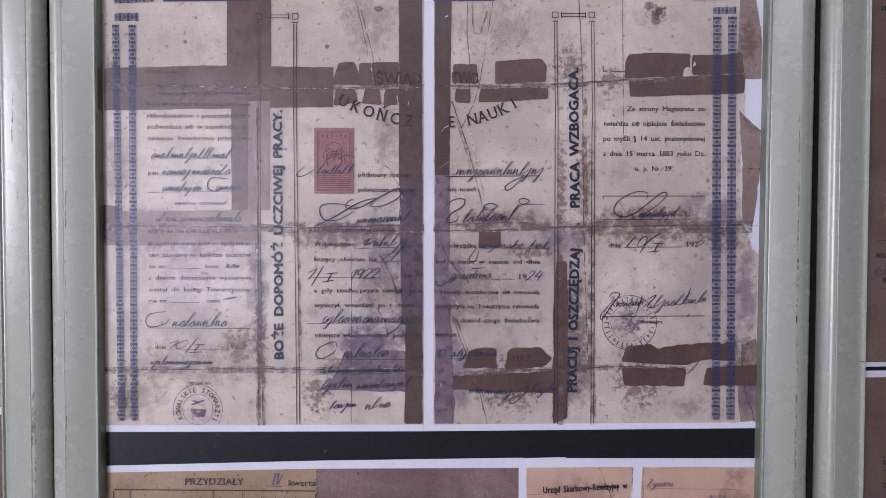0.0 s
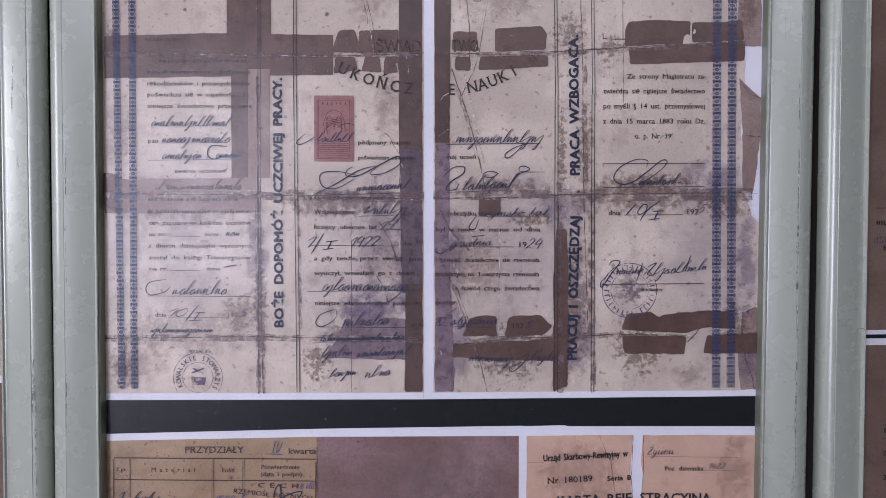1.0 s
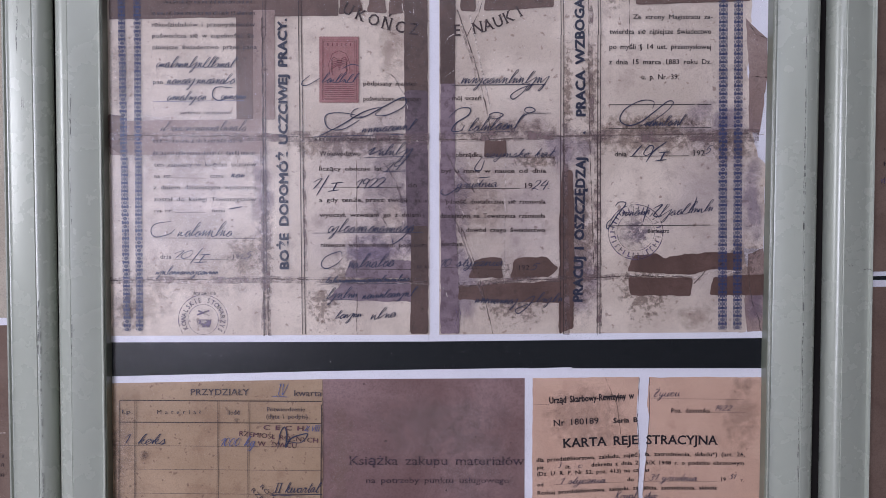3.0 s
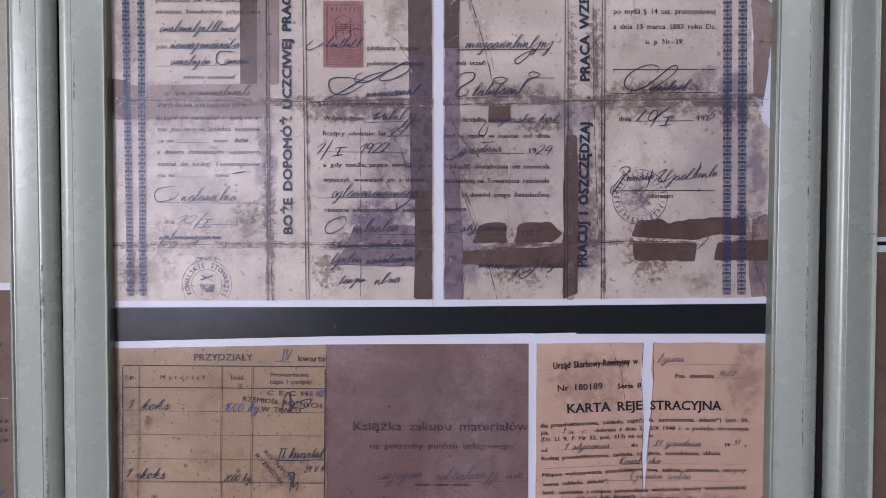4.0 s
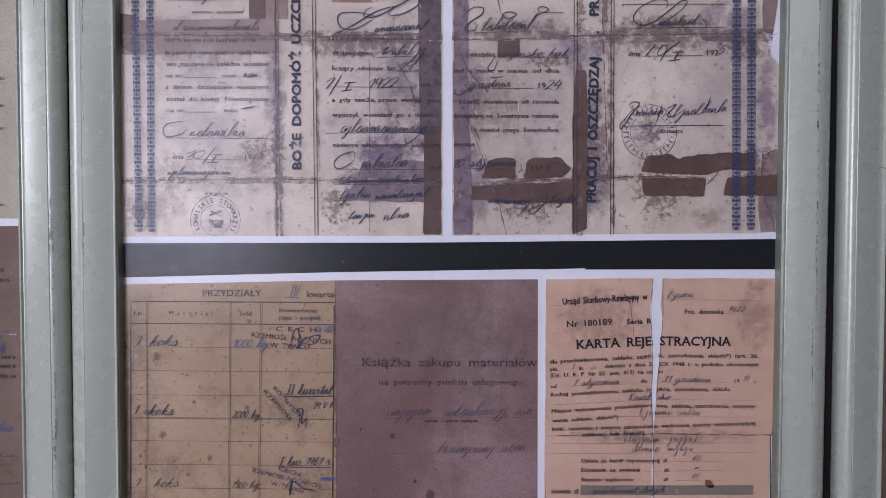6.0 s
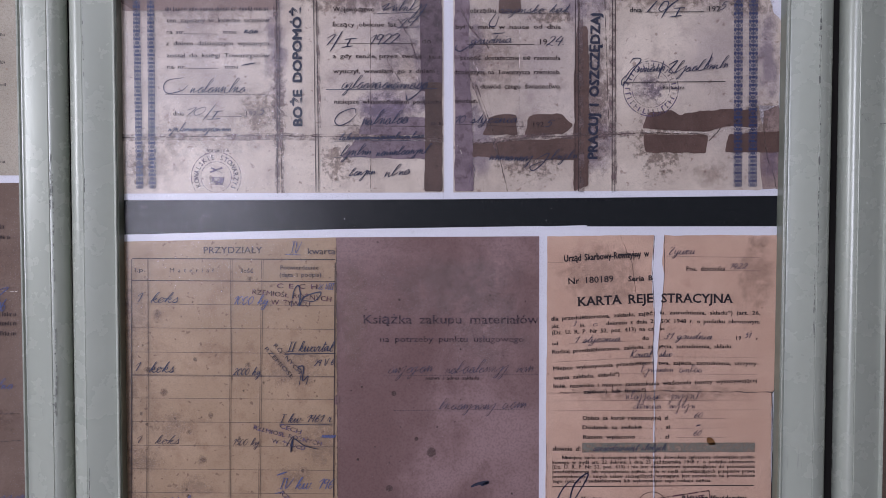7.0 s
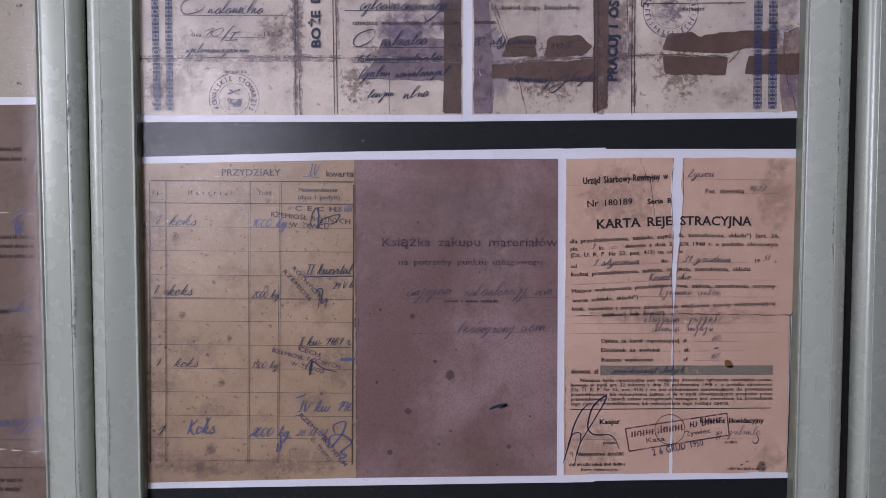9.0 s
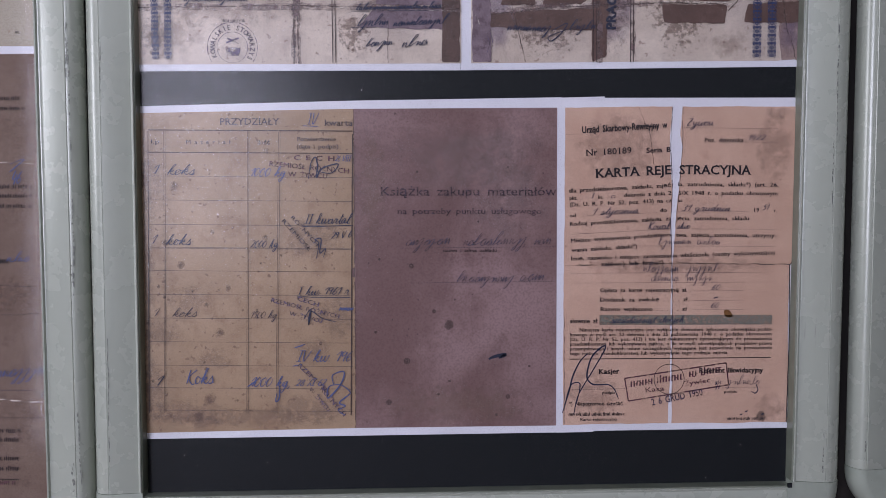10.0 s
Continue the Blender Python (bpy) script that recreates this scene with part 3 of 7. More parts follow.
tagged(part("wall_west", merged([(-4.6, a, b, -4.5, c, d) for a, b, c, d in holes]), WALLM), "plain dull painted wall with a window opening", "wall", kind="structure")
for title, kind, (ax, bx, az, bz) in (("added_window_4", "added narrow tall", ADDED_SLIT), ("window_1", "small", WINDOW), ("added_window_3", "added long high", ADDED_TRANSOM)):
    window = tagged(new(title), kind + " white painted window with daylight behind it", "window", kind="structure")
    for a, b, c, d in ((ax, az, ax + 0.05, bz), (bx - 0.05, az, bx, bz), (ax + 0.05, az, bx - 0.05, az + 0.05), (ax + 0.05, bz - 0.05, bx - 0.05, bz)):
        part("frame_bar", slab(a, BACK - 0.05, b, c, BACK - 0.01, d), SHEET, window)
window = tagged(new("window_2"), "white painted side window with daylight behind it", "window", kind="structure")
for a, b, c, d in ((sy0, sz0, sy0 + 0.05, sz1), (sy1 - 0.05, sz0, sy1, sz1), (sy0 + 0.05, sz0, sy1 - 0.05, sz0 + 0.05), (sy0 + 0.05, sz1 - 0.05, sy1 - 0.05, sz1)):
    part("window_frame", slab(-4.55, a, b, -4.51, c, d), SHEET, window)


# poster frames
def rail(frame_ob, name, path, mat, sections):
    """A moulding swept along the outline path: at each stop (inner x, inner z, outward x, outward z) in mm; sections: (outward, forward) in mm."""
    bm = bmesh.new()
    stops = [[bm.verts.new(((x + ox * s) * MM, -h * MM, (z + oz * s) * MM)) for s, h in sections] for x, z, ox, oz in path]
    for a, b in zip(stops, stops[1:]):
        for i in range(len(sections)):
            j = (i + 1) % len(sections)
            bm.faces.new((a[i], a[j], b[j], b[i]))
    bm.faces.new(stops[0])
    bm.faces.new(stops[-1])
    bmesh.ops.recalc_face_normals(bm, faces=bm.faces)
    ob = part(name, bm, mat, frame_ob)
    for p in ob.data.polygons:
        p.use_smooth = True
    ob.data.set_sharp_from_angle(angle=radians(28))
    return ob


def profile(width, proud=0.0):
    """Section of a moulding: a stepped inner edge, a flat face and a rounded outer side."""
    return [(1.2, -11.5), (1.2, 12.3), (0.9, 13.0), (1.5, 13.9), (2.6, 13.6), (3.4, 11.3), (4.2, 11.2), (5.0, 11.6 + proud), (28.0, 16.2 + proud), (28.5, 15.6 + proud)] + \
           [(29.0 + (width - 29) * math.sin(a * math.pi / 20), 0.2 + (15.8 + proud) * math.cos(a * math.pi / 20)) for a in range(0, 11)] + [(width - 0.4, -0.8), (width - 9.0, -1.6), (width - 9.0, -11.5)]


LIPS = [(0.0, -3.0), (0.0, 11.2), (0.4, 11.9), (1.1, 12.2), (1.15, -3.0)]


def poster_frame(left, right, bottom_left, bottom_right, top, width, label, cover):
    """A wall-hung snap frame: left/right are (x at the bottom, x at the top) of the opening, bottoms and top are heights."""
    f = tagged(new("poster_frame"), label, "poster frame", group="poster frames in a row")
    slope = (bottom_right - bottom_left) / (right[0] - left[0])
    low_l, low_r = bottom_left, bottom_right
    top_l, top_r = top, top + slope * (right[1] - left[1])
    cap = 4.0
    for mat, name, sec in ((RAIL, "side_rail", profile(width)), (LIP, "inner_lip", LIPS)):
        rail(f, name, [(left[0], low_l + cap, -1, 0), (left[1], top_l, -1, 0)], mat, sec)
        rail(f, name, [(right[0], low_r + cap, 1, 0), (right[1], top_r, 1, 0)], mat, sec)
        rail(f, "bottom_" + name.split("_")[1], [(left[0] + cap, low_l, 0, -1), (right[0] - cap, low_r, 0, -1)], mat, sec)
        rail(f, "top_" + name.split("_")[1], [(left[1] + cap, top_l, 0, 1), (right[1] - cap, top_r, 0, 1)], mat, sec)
    cap_section = [(0.4, -11.0), (0.4, 12.6), (5.2, 12.6), (28.3, 16.9)] + \
                  [(29.2 + (width - 28.9) * math.sin(a * math.pi / 20), 0.6 + 16.3 * math.cos(a * math.pi / 20)) for a in range(0, 11)] + [(width, -0.8), (width - 8.6, -1.6), (width - 8.6, -11.0)]
    for x, z, sx, sz in ((left[0], low_l, -1, -1), (right[0], low_r, 1, -1), (left[1], top_l, -1, 1), (right[1], top_r, 1, 1)):
        stops = [(x, z - sz * cap * 0.95, sx, 0)]
        for k in range(0, 13):
            a = k * math.pi / 24
            stops.append((x, z, sx * math.cos(a), sz * math.sin(a)))
        stops.append((x - sx * cap * 0.95, z, 0, sz))
        rail(f, "corner_cap", stops, CAP, cap_section)
    part("backing_board", plate([(left[0] - 3, low_l - 3), (right[0] + 3, low_r - 3), (right[1] + 3, top_r + 3), (left[1] - 3, top_l + 3)], 0.6, 8.0), BACKING, f, "matt black backing card")
    film = part("cover_film", plate([(left[0] - 0.8, low_l - 0.8), (right[0] + 0.8, low_r - 0.8), (right[1] + 0.8, top_r + 0.8), (left[1] - 0.8, top_l + 0.8)], -2.6, 0.4), cover, f, "clear plastic cover film")
    film.visible_shadow = False
    return f


def scuff(frame_ob, width, lift, *points):
    bm = bmesh.new()
    dense = curve_points(points, 6)
    ribbon(bm, dense, width, lift, random.Random(5), width * 0.4, True)
    return part("scuff_mark", bm, SCUFF, frame_ob)


def sheet_thing(name, corners, mat, label, category, y=0.0, rag=0.0, seed=2, group=""):
    ob = part(name, plate(corners, y - 0.2, 0.2, rag, 3.0, seed), mat)
    return tagged(ob, label, category, group)


frame_main = poster_frame((-288.0, -291.3), (285.5, 292.5), 807.6, 816.7, 1640.0, 44.5, "pale grey-green satin snap frame holding document prints", FILM)
frame_left = poster_frame((-948.0, -955.0), (-373.0, -379.5), 791.0, 800.0, 1640.0, 39.5, "pale grey-green scuffed snap frame beside its neighbour", CLEAR)
frame_right = poster_frame((378.5, 382.5), (951.0, 955.0), 828.0, 837.0, 1660.0, 39.5, "pale grey-green snap frame with a scratched rail", CLEAR)


SPOTM = paper("rust_spot", (0.20, 0.09, 0.03), (0.26, 0.13, 0.05), (0.10, 0.04, 0.02), (0.06, 0.03, 0.02), 90)


def ring_marks(sheet, x, z, r, height, count, mat, low=0.0):
    """Unreadable lettering round a stamp: short bars set like spokes."""
    bm = bmesh.new()
    rng = random.Random(count)
    for k in range(count):
        a = k * math.tau / count
        if rng.random() < 0.12 or z + (r + height * 0.5) * math.sin(a) < low + 1.0:
            continue
        c, s, h = math.cos(a), math.sin(a), height * 0.5
        ribbon(bm, [(x + (r - h) * c, z + (r - h) * s), (x + (r + h) * c, z + (r + h) * s)], height * 0.26, TEXT_Y)
        if rng.random() < 0.7:
            e = r + h * rng.choice((-0.9, 0.0, 0.9))
            ribbon(bm, [(x + e * c, z + e * s), (x + e * math.cos(a + 0.12), z + e * math.sin(a + 0.12))], height * 0.2, TEXT_Y)
    return part("stamp_lettering", bm, mat, sheet)


def ring_text(sheet, body, x, z, r, height, start, sweep, mat, low=0.0):
    """Capitals set clockwise round a stamp, from the start angle over the sweep, in degrees; none below the height low."""
    bm = bmesh.new()
    for i, letter in enumerate(body):
        a = radians(start - sweep * i / (len(body) - 1))
        c, s = math.cos(a), math.sin(a)
        if letter == " " or z + r * s < low + height * 0.6:
            continue
        me = glyphs(letter, 0.02, False)
        k = height / 0.72
        mid = (min(v.co.x for v in me.vertices) + max(v.co.x for v in me.vertices)) / 2
        for v in me.vertices:
            u, w = (v.co.x - mid) * k * 0.85, v.co.y * k - height / 2
            v.co = Vector(((x + (r + w) * c + u * s) * MM, (TEXT_Y - v.co.z) * MM, (z + (r + w) * s - u * c) * MM))
        bm.from_mesh(me)
        bpy.data.meshes.remove(me)
    return part("stamp_lettering", bm, mat, sheet)


def perforated(x0, z0, x1, z1, y, pitch=2.4, bite=0.55):
    """A small sheet with a toothed edge."""
    corners = []
    for ax, az, bx, bz, nx, nz in ((x0, z0, x1, z0, 0, 1), (x1, z0, x1, z1, -1, 0), (x1, z1, x0, z1, 0, -1), (x0, z1, x0, z0, 1, 0)):
        n = int(math.hypot(bx - ax, bz - az) / pitch)
        for k in range(n):
            for f, d in ((0.0, 0.0), (0.45, 0.0), (0.55, bite), (0.9, bite)):
                g = (k + f) / n
                corners.append((ax + (bx - ax) * g + nx * d, az + (bz - az) * g + nz * d))
    return plate(corners, y, 0.12)


def stamp_face(sheet, x0, z0, x1, z1):
    """The engraving of a revenue stamp: a frame, a crest of nested arcs and a ground of fine lines."""
    bm = bmesh.new()
    y = TEXT_Y
    for d in (0.0, 1.3):
        ribbon(bm, [(x0 + d, z0 + d), (x1 - d, z0 + d), (x1 - d, z1 - d), (x0 + d, z1 - d), (x0 + d, z0 + d)], 0.45, y)
    cx, cz = (x0 + x1) / 2, z0 + (z1 - z0) * 0.60
    for side in (-1, 1):
        for k in range(6):
            ribbon(bm, [(cx + side * 1.5, cz + 4 - k), (cx + side * (5 + k * 0.5), cz + 6 - k * 2.2), (cx + side * (7.5 - k * 0.4), cz + 2 - k * 2.4)], 0.7, y)
    for k in range(6):
        ribbon(bm, [(cx - 2.2 + 0.3 * k, cz + 3 - k * 1.6), (cx + 2.2 - 0.3 * k, cz + 3 - k * 1.6)], 1.0, y)
    ribbon(bm, [(cx - 8.5, cz - 9), (cx - 9.5, cz), (cx - 6, cz + 9), (cx, cz + 11.5), (cx + 6, cz + 9), (cx + 9.5, cz), (cx + 8.5, cz - 9)], 0.5, y)
    for k in range(7):
        z = z0 + 3 + k * 1.7
        ribbon(bm, [(x0 + 2, z), (x1 - 2, z)], 0.45, y)
    for k in range(6):
        x = x0 + 5 + k * (x1 - x0 - 10) / 5
        ribbon(bm, [(x, z1 - 5.5), (x, z1 - 2.8)], 0.9, y)
    return part("stamp_engraving", bm, REDLINE, sheet)


# the prints behind the film of the middle frame
cert_left = sheet_thing("document_print", [(-308.5, 1182.6), (-7.7, 1183.7), (-8.5, 1607.0), (-306.0, 1604.0)], SHEET, "large colour print of a taped, stained certificate half", "document print", 0.0, 0.0, group="document prints")
cert_right = sheet_thing("document_print", [(-7.5, 1183.7), (306.5, 1187.3), (304.0, 1609.0), (-8.3, 1607.0)], SHEET, "large colour print of a torn certificate half with blue border", "document print", 0.0, 0.0, group="document prints")
card_print = sheet_thing("document_print", [(67.7, 862.2), (300.0, 865.5), (300.0, 1160.1), (75.5, 1159.7)], SHEET, "colour print of a torn tan registration card", "document print", 0.22, 0.0, group="document prints")
ledger_print = sheet_thing("document_print", [(-299.4, 856.2), (81.2, 861.5), (81.4, 1160.2), (-102.2, 1157.2), (-302.9, 1152.0)], SHEET, "colour print of an old allocation ledger and its brown cover", "document print", 0.0, 0.0, group="document prints")
part("overlap_strip", plate([(73.4, 1157.6), (119.5, 1158.2), (119.5, 1160.9), (73.3, 1159.6)], -0.5, 0.2), SHEET, card_print)
part("overlap_strip", plate([(78.7, 861.4), (111.7, 862.0), (111.7, 865.3), (78.7, 864.4)], -0.5, 0.2), SHEET, card_print)
part("scanned_page", plate([(-306.0, 1188.5), (-7.0, 1189.8), (-7.6, 1600.0), (-306.0, 1600.0)], -0.45, 0.2), CERT, cert_left, "cream stained old paper")
part("scanned_page", plate([(1.5, 1189.8), (118.8, 1191.0), (272.1, 1192.3), (268.3, 1600.0), (1.0, 1600.0)], -0.45, 0.2), CERT, cert_right, "cream stained old paper")
part("torn_edge", plate([(265.0, 1192.6), (274.1, 1192.6), (275.6, 1246.7), (270.9, 1266.8), (278.7, 1332.3), (277.5, 1357.4), (273.8, 1417.4), (276.2, 1477.3), (271.8, 1517.1), (277.3, 1566.8), (261.3, 1566.7)], -0.5, 0.2, 0.6, 3.0, 4), CERT, cert_right, "")
part("torn_flap", plate([(275.1, 1192.6), (289.8, 1192.6), (290.7, 1246.7), (288.5, 1266.9), (275.4, 1261.8), (272.9, 1216.4)], -0.54, 0.2, 0.5, 3.0, 5), FLAP, cert_right, "turned brown edge")
part("torn_flap", plate([(274.9, 1417.4), (282.9, 1417.5), (290.9, 1416.5), (290.5, 1451.5), (277.4, 1463.4), (271.3, 1469.8)], -0.56, 0.2, 0.4, 3.0, 6), FLAP, cert_right, "turned brown edge")
part("torn_flap", plate([(275.3, 1369.9), (284.4, 1368.9), (288.1, 1402.5), (290.9, 1417.5), (274.8, 1421.4)], -0.58, 0.2, 0.4, 3.0, 7), FLAP, cert_right, "turned brown edge")
part("torn_flap", plate([(268.0, 1497.2), (290.5, 1497.3), (290.1, 1537.1), (285.3, 1566.8), (271.3, 1566.8)], -0.57, 0.2, 0.3, 3.0, 8), FLAP, cert_right, "turned brown edge")
part("torn_flap", plate([(269.3, 1266.8), (288.5, 1266.9), (289.7, 1341.3), (283.6, 1347.3), (277.3, 1371.4), (268.3, 1371.4)], -0.53, 0.2, 0.5, 3.0, 9), CERT, cert_right, "")
ornament(cert_left, -274.8, 1191.0, -278.5, 1544.8, 5.96, BLUE)
ornament(cert_left, -263.8, 1191.0, -264.1, 1544.9, 5.96, BLUE)
ornament(cert_left, -281.4, 1549.2, -256.6, 1549.3, 6.96, BLUE)
ornament(cert_left, -281.4, 1563.6, -240.6, 1565.7, 5.47, BLUE)
rule(cert_left, -236.7, 1564.3, -154.7, 1565.6, 2.98, BLUE, name="ornament_band")
ornament(cert_right, 252.7, 1193.0, 250.5, 1555.8, 7.45, BLUE)
ornament(cert_right, 265.8, 1193.1, 263.9, 1555.8, 7.45, BLUE)
ornament(cert_right, 245.0, 1556.7, 269.4, 1557.3, 5.96, BLUE)
rule(cert_right, 231.4, 1567.1, 271.3, 1567.8, 2.98, BLUE, name="ornament_band")
rule(cert_right, 0.5, 1565.7, 54.3, 1565.9, 2.98, BLUE, name="ornament_band")
stain(cert_left, -292.6, 1330.7, -147.5, 1386.2, HAZE, lift=0.0)
stain(cert_left, -293.2, 1215.2, -142.7, 1265.9, HAZE, lift=0.0)
stain(cert_left, -162.6, 1341.1, -7.5, 1376.6, STAIN, lift=0.0)
stain(cert_left, -293.4, 1184.9, -232.9, 1245.5, HAZE, lift=0.0)
stain(cert_left, -162.9, 1185.2, -142.5, 1356.2, SPECKLE, lift=0.0)
stain(cert_left, -112.6, 1215.6, -2.2, 1266.2, STAIN, lift=0.0)
stain(cert_left, -292.3, 1375.7, -262.0, 1465.5, HAZE, lift=0.0)
stain(cert_left, -92.5, 1510.8, -22.9, 1585.4, HAZE, lift=0.0)
stain(cert_left, -72.5, 1266.0, -2.3, 1326.5, HAZE, lift=0.0)
stain(cert_left, -291.8, 1465.4, -271.6, 1525.0, STAIN, lift=0.0)
stain(cert_left, -192.9, 1235.5, -147.7, 1286.0, STAIN, lift=0.0)
stain(cert_left, -122.7, 1185.2, -82.5, 1245.9, SPECKLE, lift=0.0)
stain(cert_left, -290.4, 1189.0, -258.0, 1235.4, STAIN, lift=0.0)
stain(cert_right, 97.2, 1476.7, 146.8, 1536.5, SPECKLE)
stain(cert_right, 87.9, 1341.8, 283.1, 1392.4, STAIN)
stain(cert_right, 137.9, 1367.0, 248.1, 1387.3, SPECKLE)
stain(cert_right, -2.4, 1356.6, 117.7, 1386.9, STAIN)
stain(cert_right, 108.8, 1185.7, 148.0, 1357.0, STAIN)
stain(cert_right, 18.1, 1185.5, 118.4, 1266.5, SPECKLE)
stain(cert_right, 149.1, 1185.8, 218.9, 1276.8, SPECKLE)
stain(cert_right, 181.7, 1541.6, 216.4, 1566.6, SPECKLE)
stain(cert_right, 137.2, 1471.9, 176.9, 1516.8, SPECKLE)
stain(cert_right, 107.9, 1336.8, 122.2, 1476.8, SPECKLE)
stain(cert_right, 267.0, 1497.2, 291.3, 1566.8, STAIN)
stain(cert_right, 228.4, 1337.1, 290.8, 1377.4, STAIN)
stain(cert_right, 122.9, 1356.9, 147.2, 1466.9, SPECKLE)
stain(cert_right, -2.2, 1266.2, 67.8, 1346.7, HAZE)
stain(cert_right, 7.2, 1511.2, 106.6, 1576.0, HAZE)
stain(cert_right, 249.7, 1216.3, 291.8, 1287.0, STAIN)
stain(cert_right, 209.6, 1190.9, 249.6, 1221.4, HAZE)
stain(cert_right, 57.8, 1331.7, 117.9, 1356.9, SPECKLE)
stain(cert_right, 191.7, 1541.7, 201.5, 1556.6, DARKSPOT)
stain(cert_right, 186.6, 1546.6, 211.4, 1566.5, SPECKLE)
stain(cert_right, 195.6, 1552.6, 203.5, 1559.6, DARKSPOT)
stain(cert_right, 185.5, 1556.5, 195.5, 1565.5, DARKSPOT)
stain(cert_right, 111.5, 1246.3, 123.4, 1266.5, DARKSPOT)
stain(cert_left, -167.8, 1240.6, -141.5, 1376.2, VIOLETHAZE, lift=0.08)
stain(cert_left, -289.5, 1343.2, -217.4, 1385.9, VIOLETHAZE, lift=0.08)
stain(cert_left, -222.6, 1343.4, -147.5, 1383.7, VIOLETHAZE, lift=0.08)
stain(cert_left, -37.3, 1246.0, -7.4, 1366.6, VIOLETHAZE, lift=0.08)
stain(cert_left, -102.6, 1245.8, -7.3, 1286.3, VIOLETHAZE, lift=0.08)
stain(cert_left, -82.5, 1225.7, -32.3, 1286.2, VIOLETHAZE, lift=0.08)
stain(cert_right, 1.4, 1256.1, 32.6, 1366.7, VIOLETHAZE, lift=0.08)
stain(cert_right, 267.5, 1246.6, 290.9, 1367.4, VIOLETHAZE, lift=0.08)
stain(cert_right, 1.5, 1189.5, 43.0, 1276.4, VIOLETHAZE, lift=0.08)
stain(cert_right, 82.9, 1331.7, 147.8, 1377.0, VIOLETHAZE, lift=0.08)
stain(cert_right, 208.2, 1352.1, 288.1, 1402.5, VIOLETHAZE, lift=0.08)
stain(cert_right, 270.1, 1191.1, 292.2, 1246.7, VIOLETHAZE, lift=0.08)
stain(cert_right, 108.8, 1190.7, 148.4, 1286.7, VIOLETHAZE, lift=0.08)
stain(cert_left, -130.0, 1180.0, -2.0, 1420.0, VIOLETWASH, lift=0.09)
stain(cert_left, -70.0, 1270.0, -22.0, 1410.0, VIOLETHAZE, lift=0.08)
stain(cert_left, -55.0, 1400.0, -24.0, 1480.0, HAZE, lift=0.08)
stain(cert_left, -300.0, 1230.0, -140.0, 1420.0, VIOLETWASH, lift=0.09)
stain(cert_right, -4.0, 1180.0, 160.0, 1420.0, VIOLETWASH, lift=0.09)
stain(cert_right, 190.0, 1180.0, 300.0, 1430.0, VIOLETWASH, lift=0.09)
tape(cert_left, (-181.2, 1504.5), (-142.3, 1504.7), (-142.2, 1599.7), (-180.9, 1599.6), rag=0.2, seed=3)
tape(cert_left, (-177.5, 1380.1), (-144.5, 1380.2), (-144.3, 1504.7), (-177.2, 1504.6), rag=0.25, seed=4)
tape(cert_left, (-288.8, 1467.4), (-87.5, 1471.1), (-87.5, 1505.9), (-202.1, 1507.4), (-288.6, 1504.1), rag=0.3, seed=5)
tape(cert_left, (-89.5, 1491.0), (-82.6, 1509.9), (-68.6, 1510.9), (-62.6, 1490.1), rag=0.5, seed=6)
tape(cert_left, (-66.6, 1490.1), (-64.6, 1509.9), (-29.7, 1511.0), (-29.7, 1490.2), rag=0.5, seed=7)
tape(cert_left, (-87.5, 1472.1), (-85.5, 1487.0), (-68.6, 1487.1), (-65.6, 1475.1), rag=0.7, seed=8)
tape(cert_left, (-62.6, 1474.2), (-59.6, 1487.1), (-46.6, 1487.1), (-44.6, 1473.2), rag=0.6, seed=9)
tape(cert_left, (-43.6, 1472.2), (-41.7, 1487.2), (-28.7, 1487.2), (-29.7, 1473.3), rag=0.6, seed=10)
tape(cert_left, (-29.5, 1401.5), (-8.8, 1401.6), (-9.5, 1605.2), (-29.9, 1605.1), rag=0.3, seed=11, mat=DARKTAPE)
tape(cert_left, (-24.1, 1190.5), (-8.3, 1190.5), (-8.5, 1286.3), (-23.3, 1286.3), rag=0.4, seed=37, mat=DARKTAPE)
tape(cert_left, (-27.3, 1278.7), (-8.5, 1278.8), (-8.8, 1405.6), (-29.0, 1405.5), rag=0.5, seed=12, mat=VIOLETTAPE)
tape(cert_left, (-289.5, 1348.7), (-152.6, 1350.1), (-152.5, 1380.1), (-289.3, 1378.7), rag=0.4, seed=12, mat=FLAP)
tape(cert_left, (-290.5, 1355.7), (-276.5, 1347.8), (-276.3, 1382.8), (-290.3, 1384.7), rag=0.4, seed=13)
tape(cert_left, (-82.5, 1240.8), (-62.4, 1239.9), (-8.7, 1241.0), (-8.7, 1255.1), (-77.5, 1255.9), rag=0.7, seed=14, mat=PALETAPE)
tape(cert_left, (-97.5, 1220.6), (-23.2, 1218.8), (-21.2, 1238.4), (-82.5, 1238.3), rag=0.8, seed=15, mat=PALETAPE)
tape(cert_left, (-162.5, 1380.1), (-143.5, 1380.2), (-143.4, 1475.9), (-162.3, 1475.8), rag=0.3, seed=16, mat=FLAP)
tape(cert_right, (2.2, 1411.6), (14.9, 1411.6), (16.9, 1605.3), (1.4, 1605.3), rag=0.3, seed=21, mat=DARKTAPE)
tape(cert_right, (2.8, 1190.5), (19.6, 1190.6), (18.0, 1246.1), (14.7, 1326.5), (15.4, 1416.6), (2.2, 1416.6), rag=0.6, seed=20, mat=PALETAPE)
tape(cert_right, (55.1, 1491.5), (100.1, 1493.6), (101.0, 1507.6), (96.0, 1514.5), (55.1, 1511.9), rag=0.35, seed=22)
tape(cert_right, (40.2, 1475.5), (102.2, 1478.7), (102.1, 1488.7), (42.2, 1487.5), rag=0.5, seed=23)
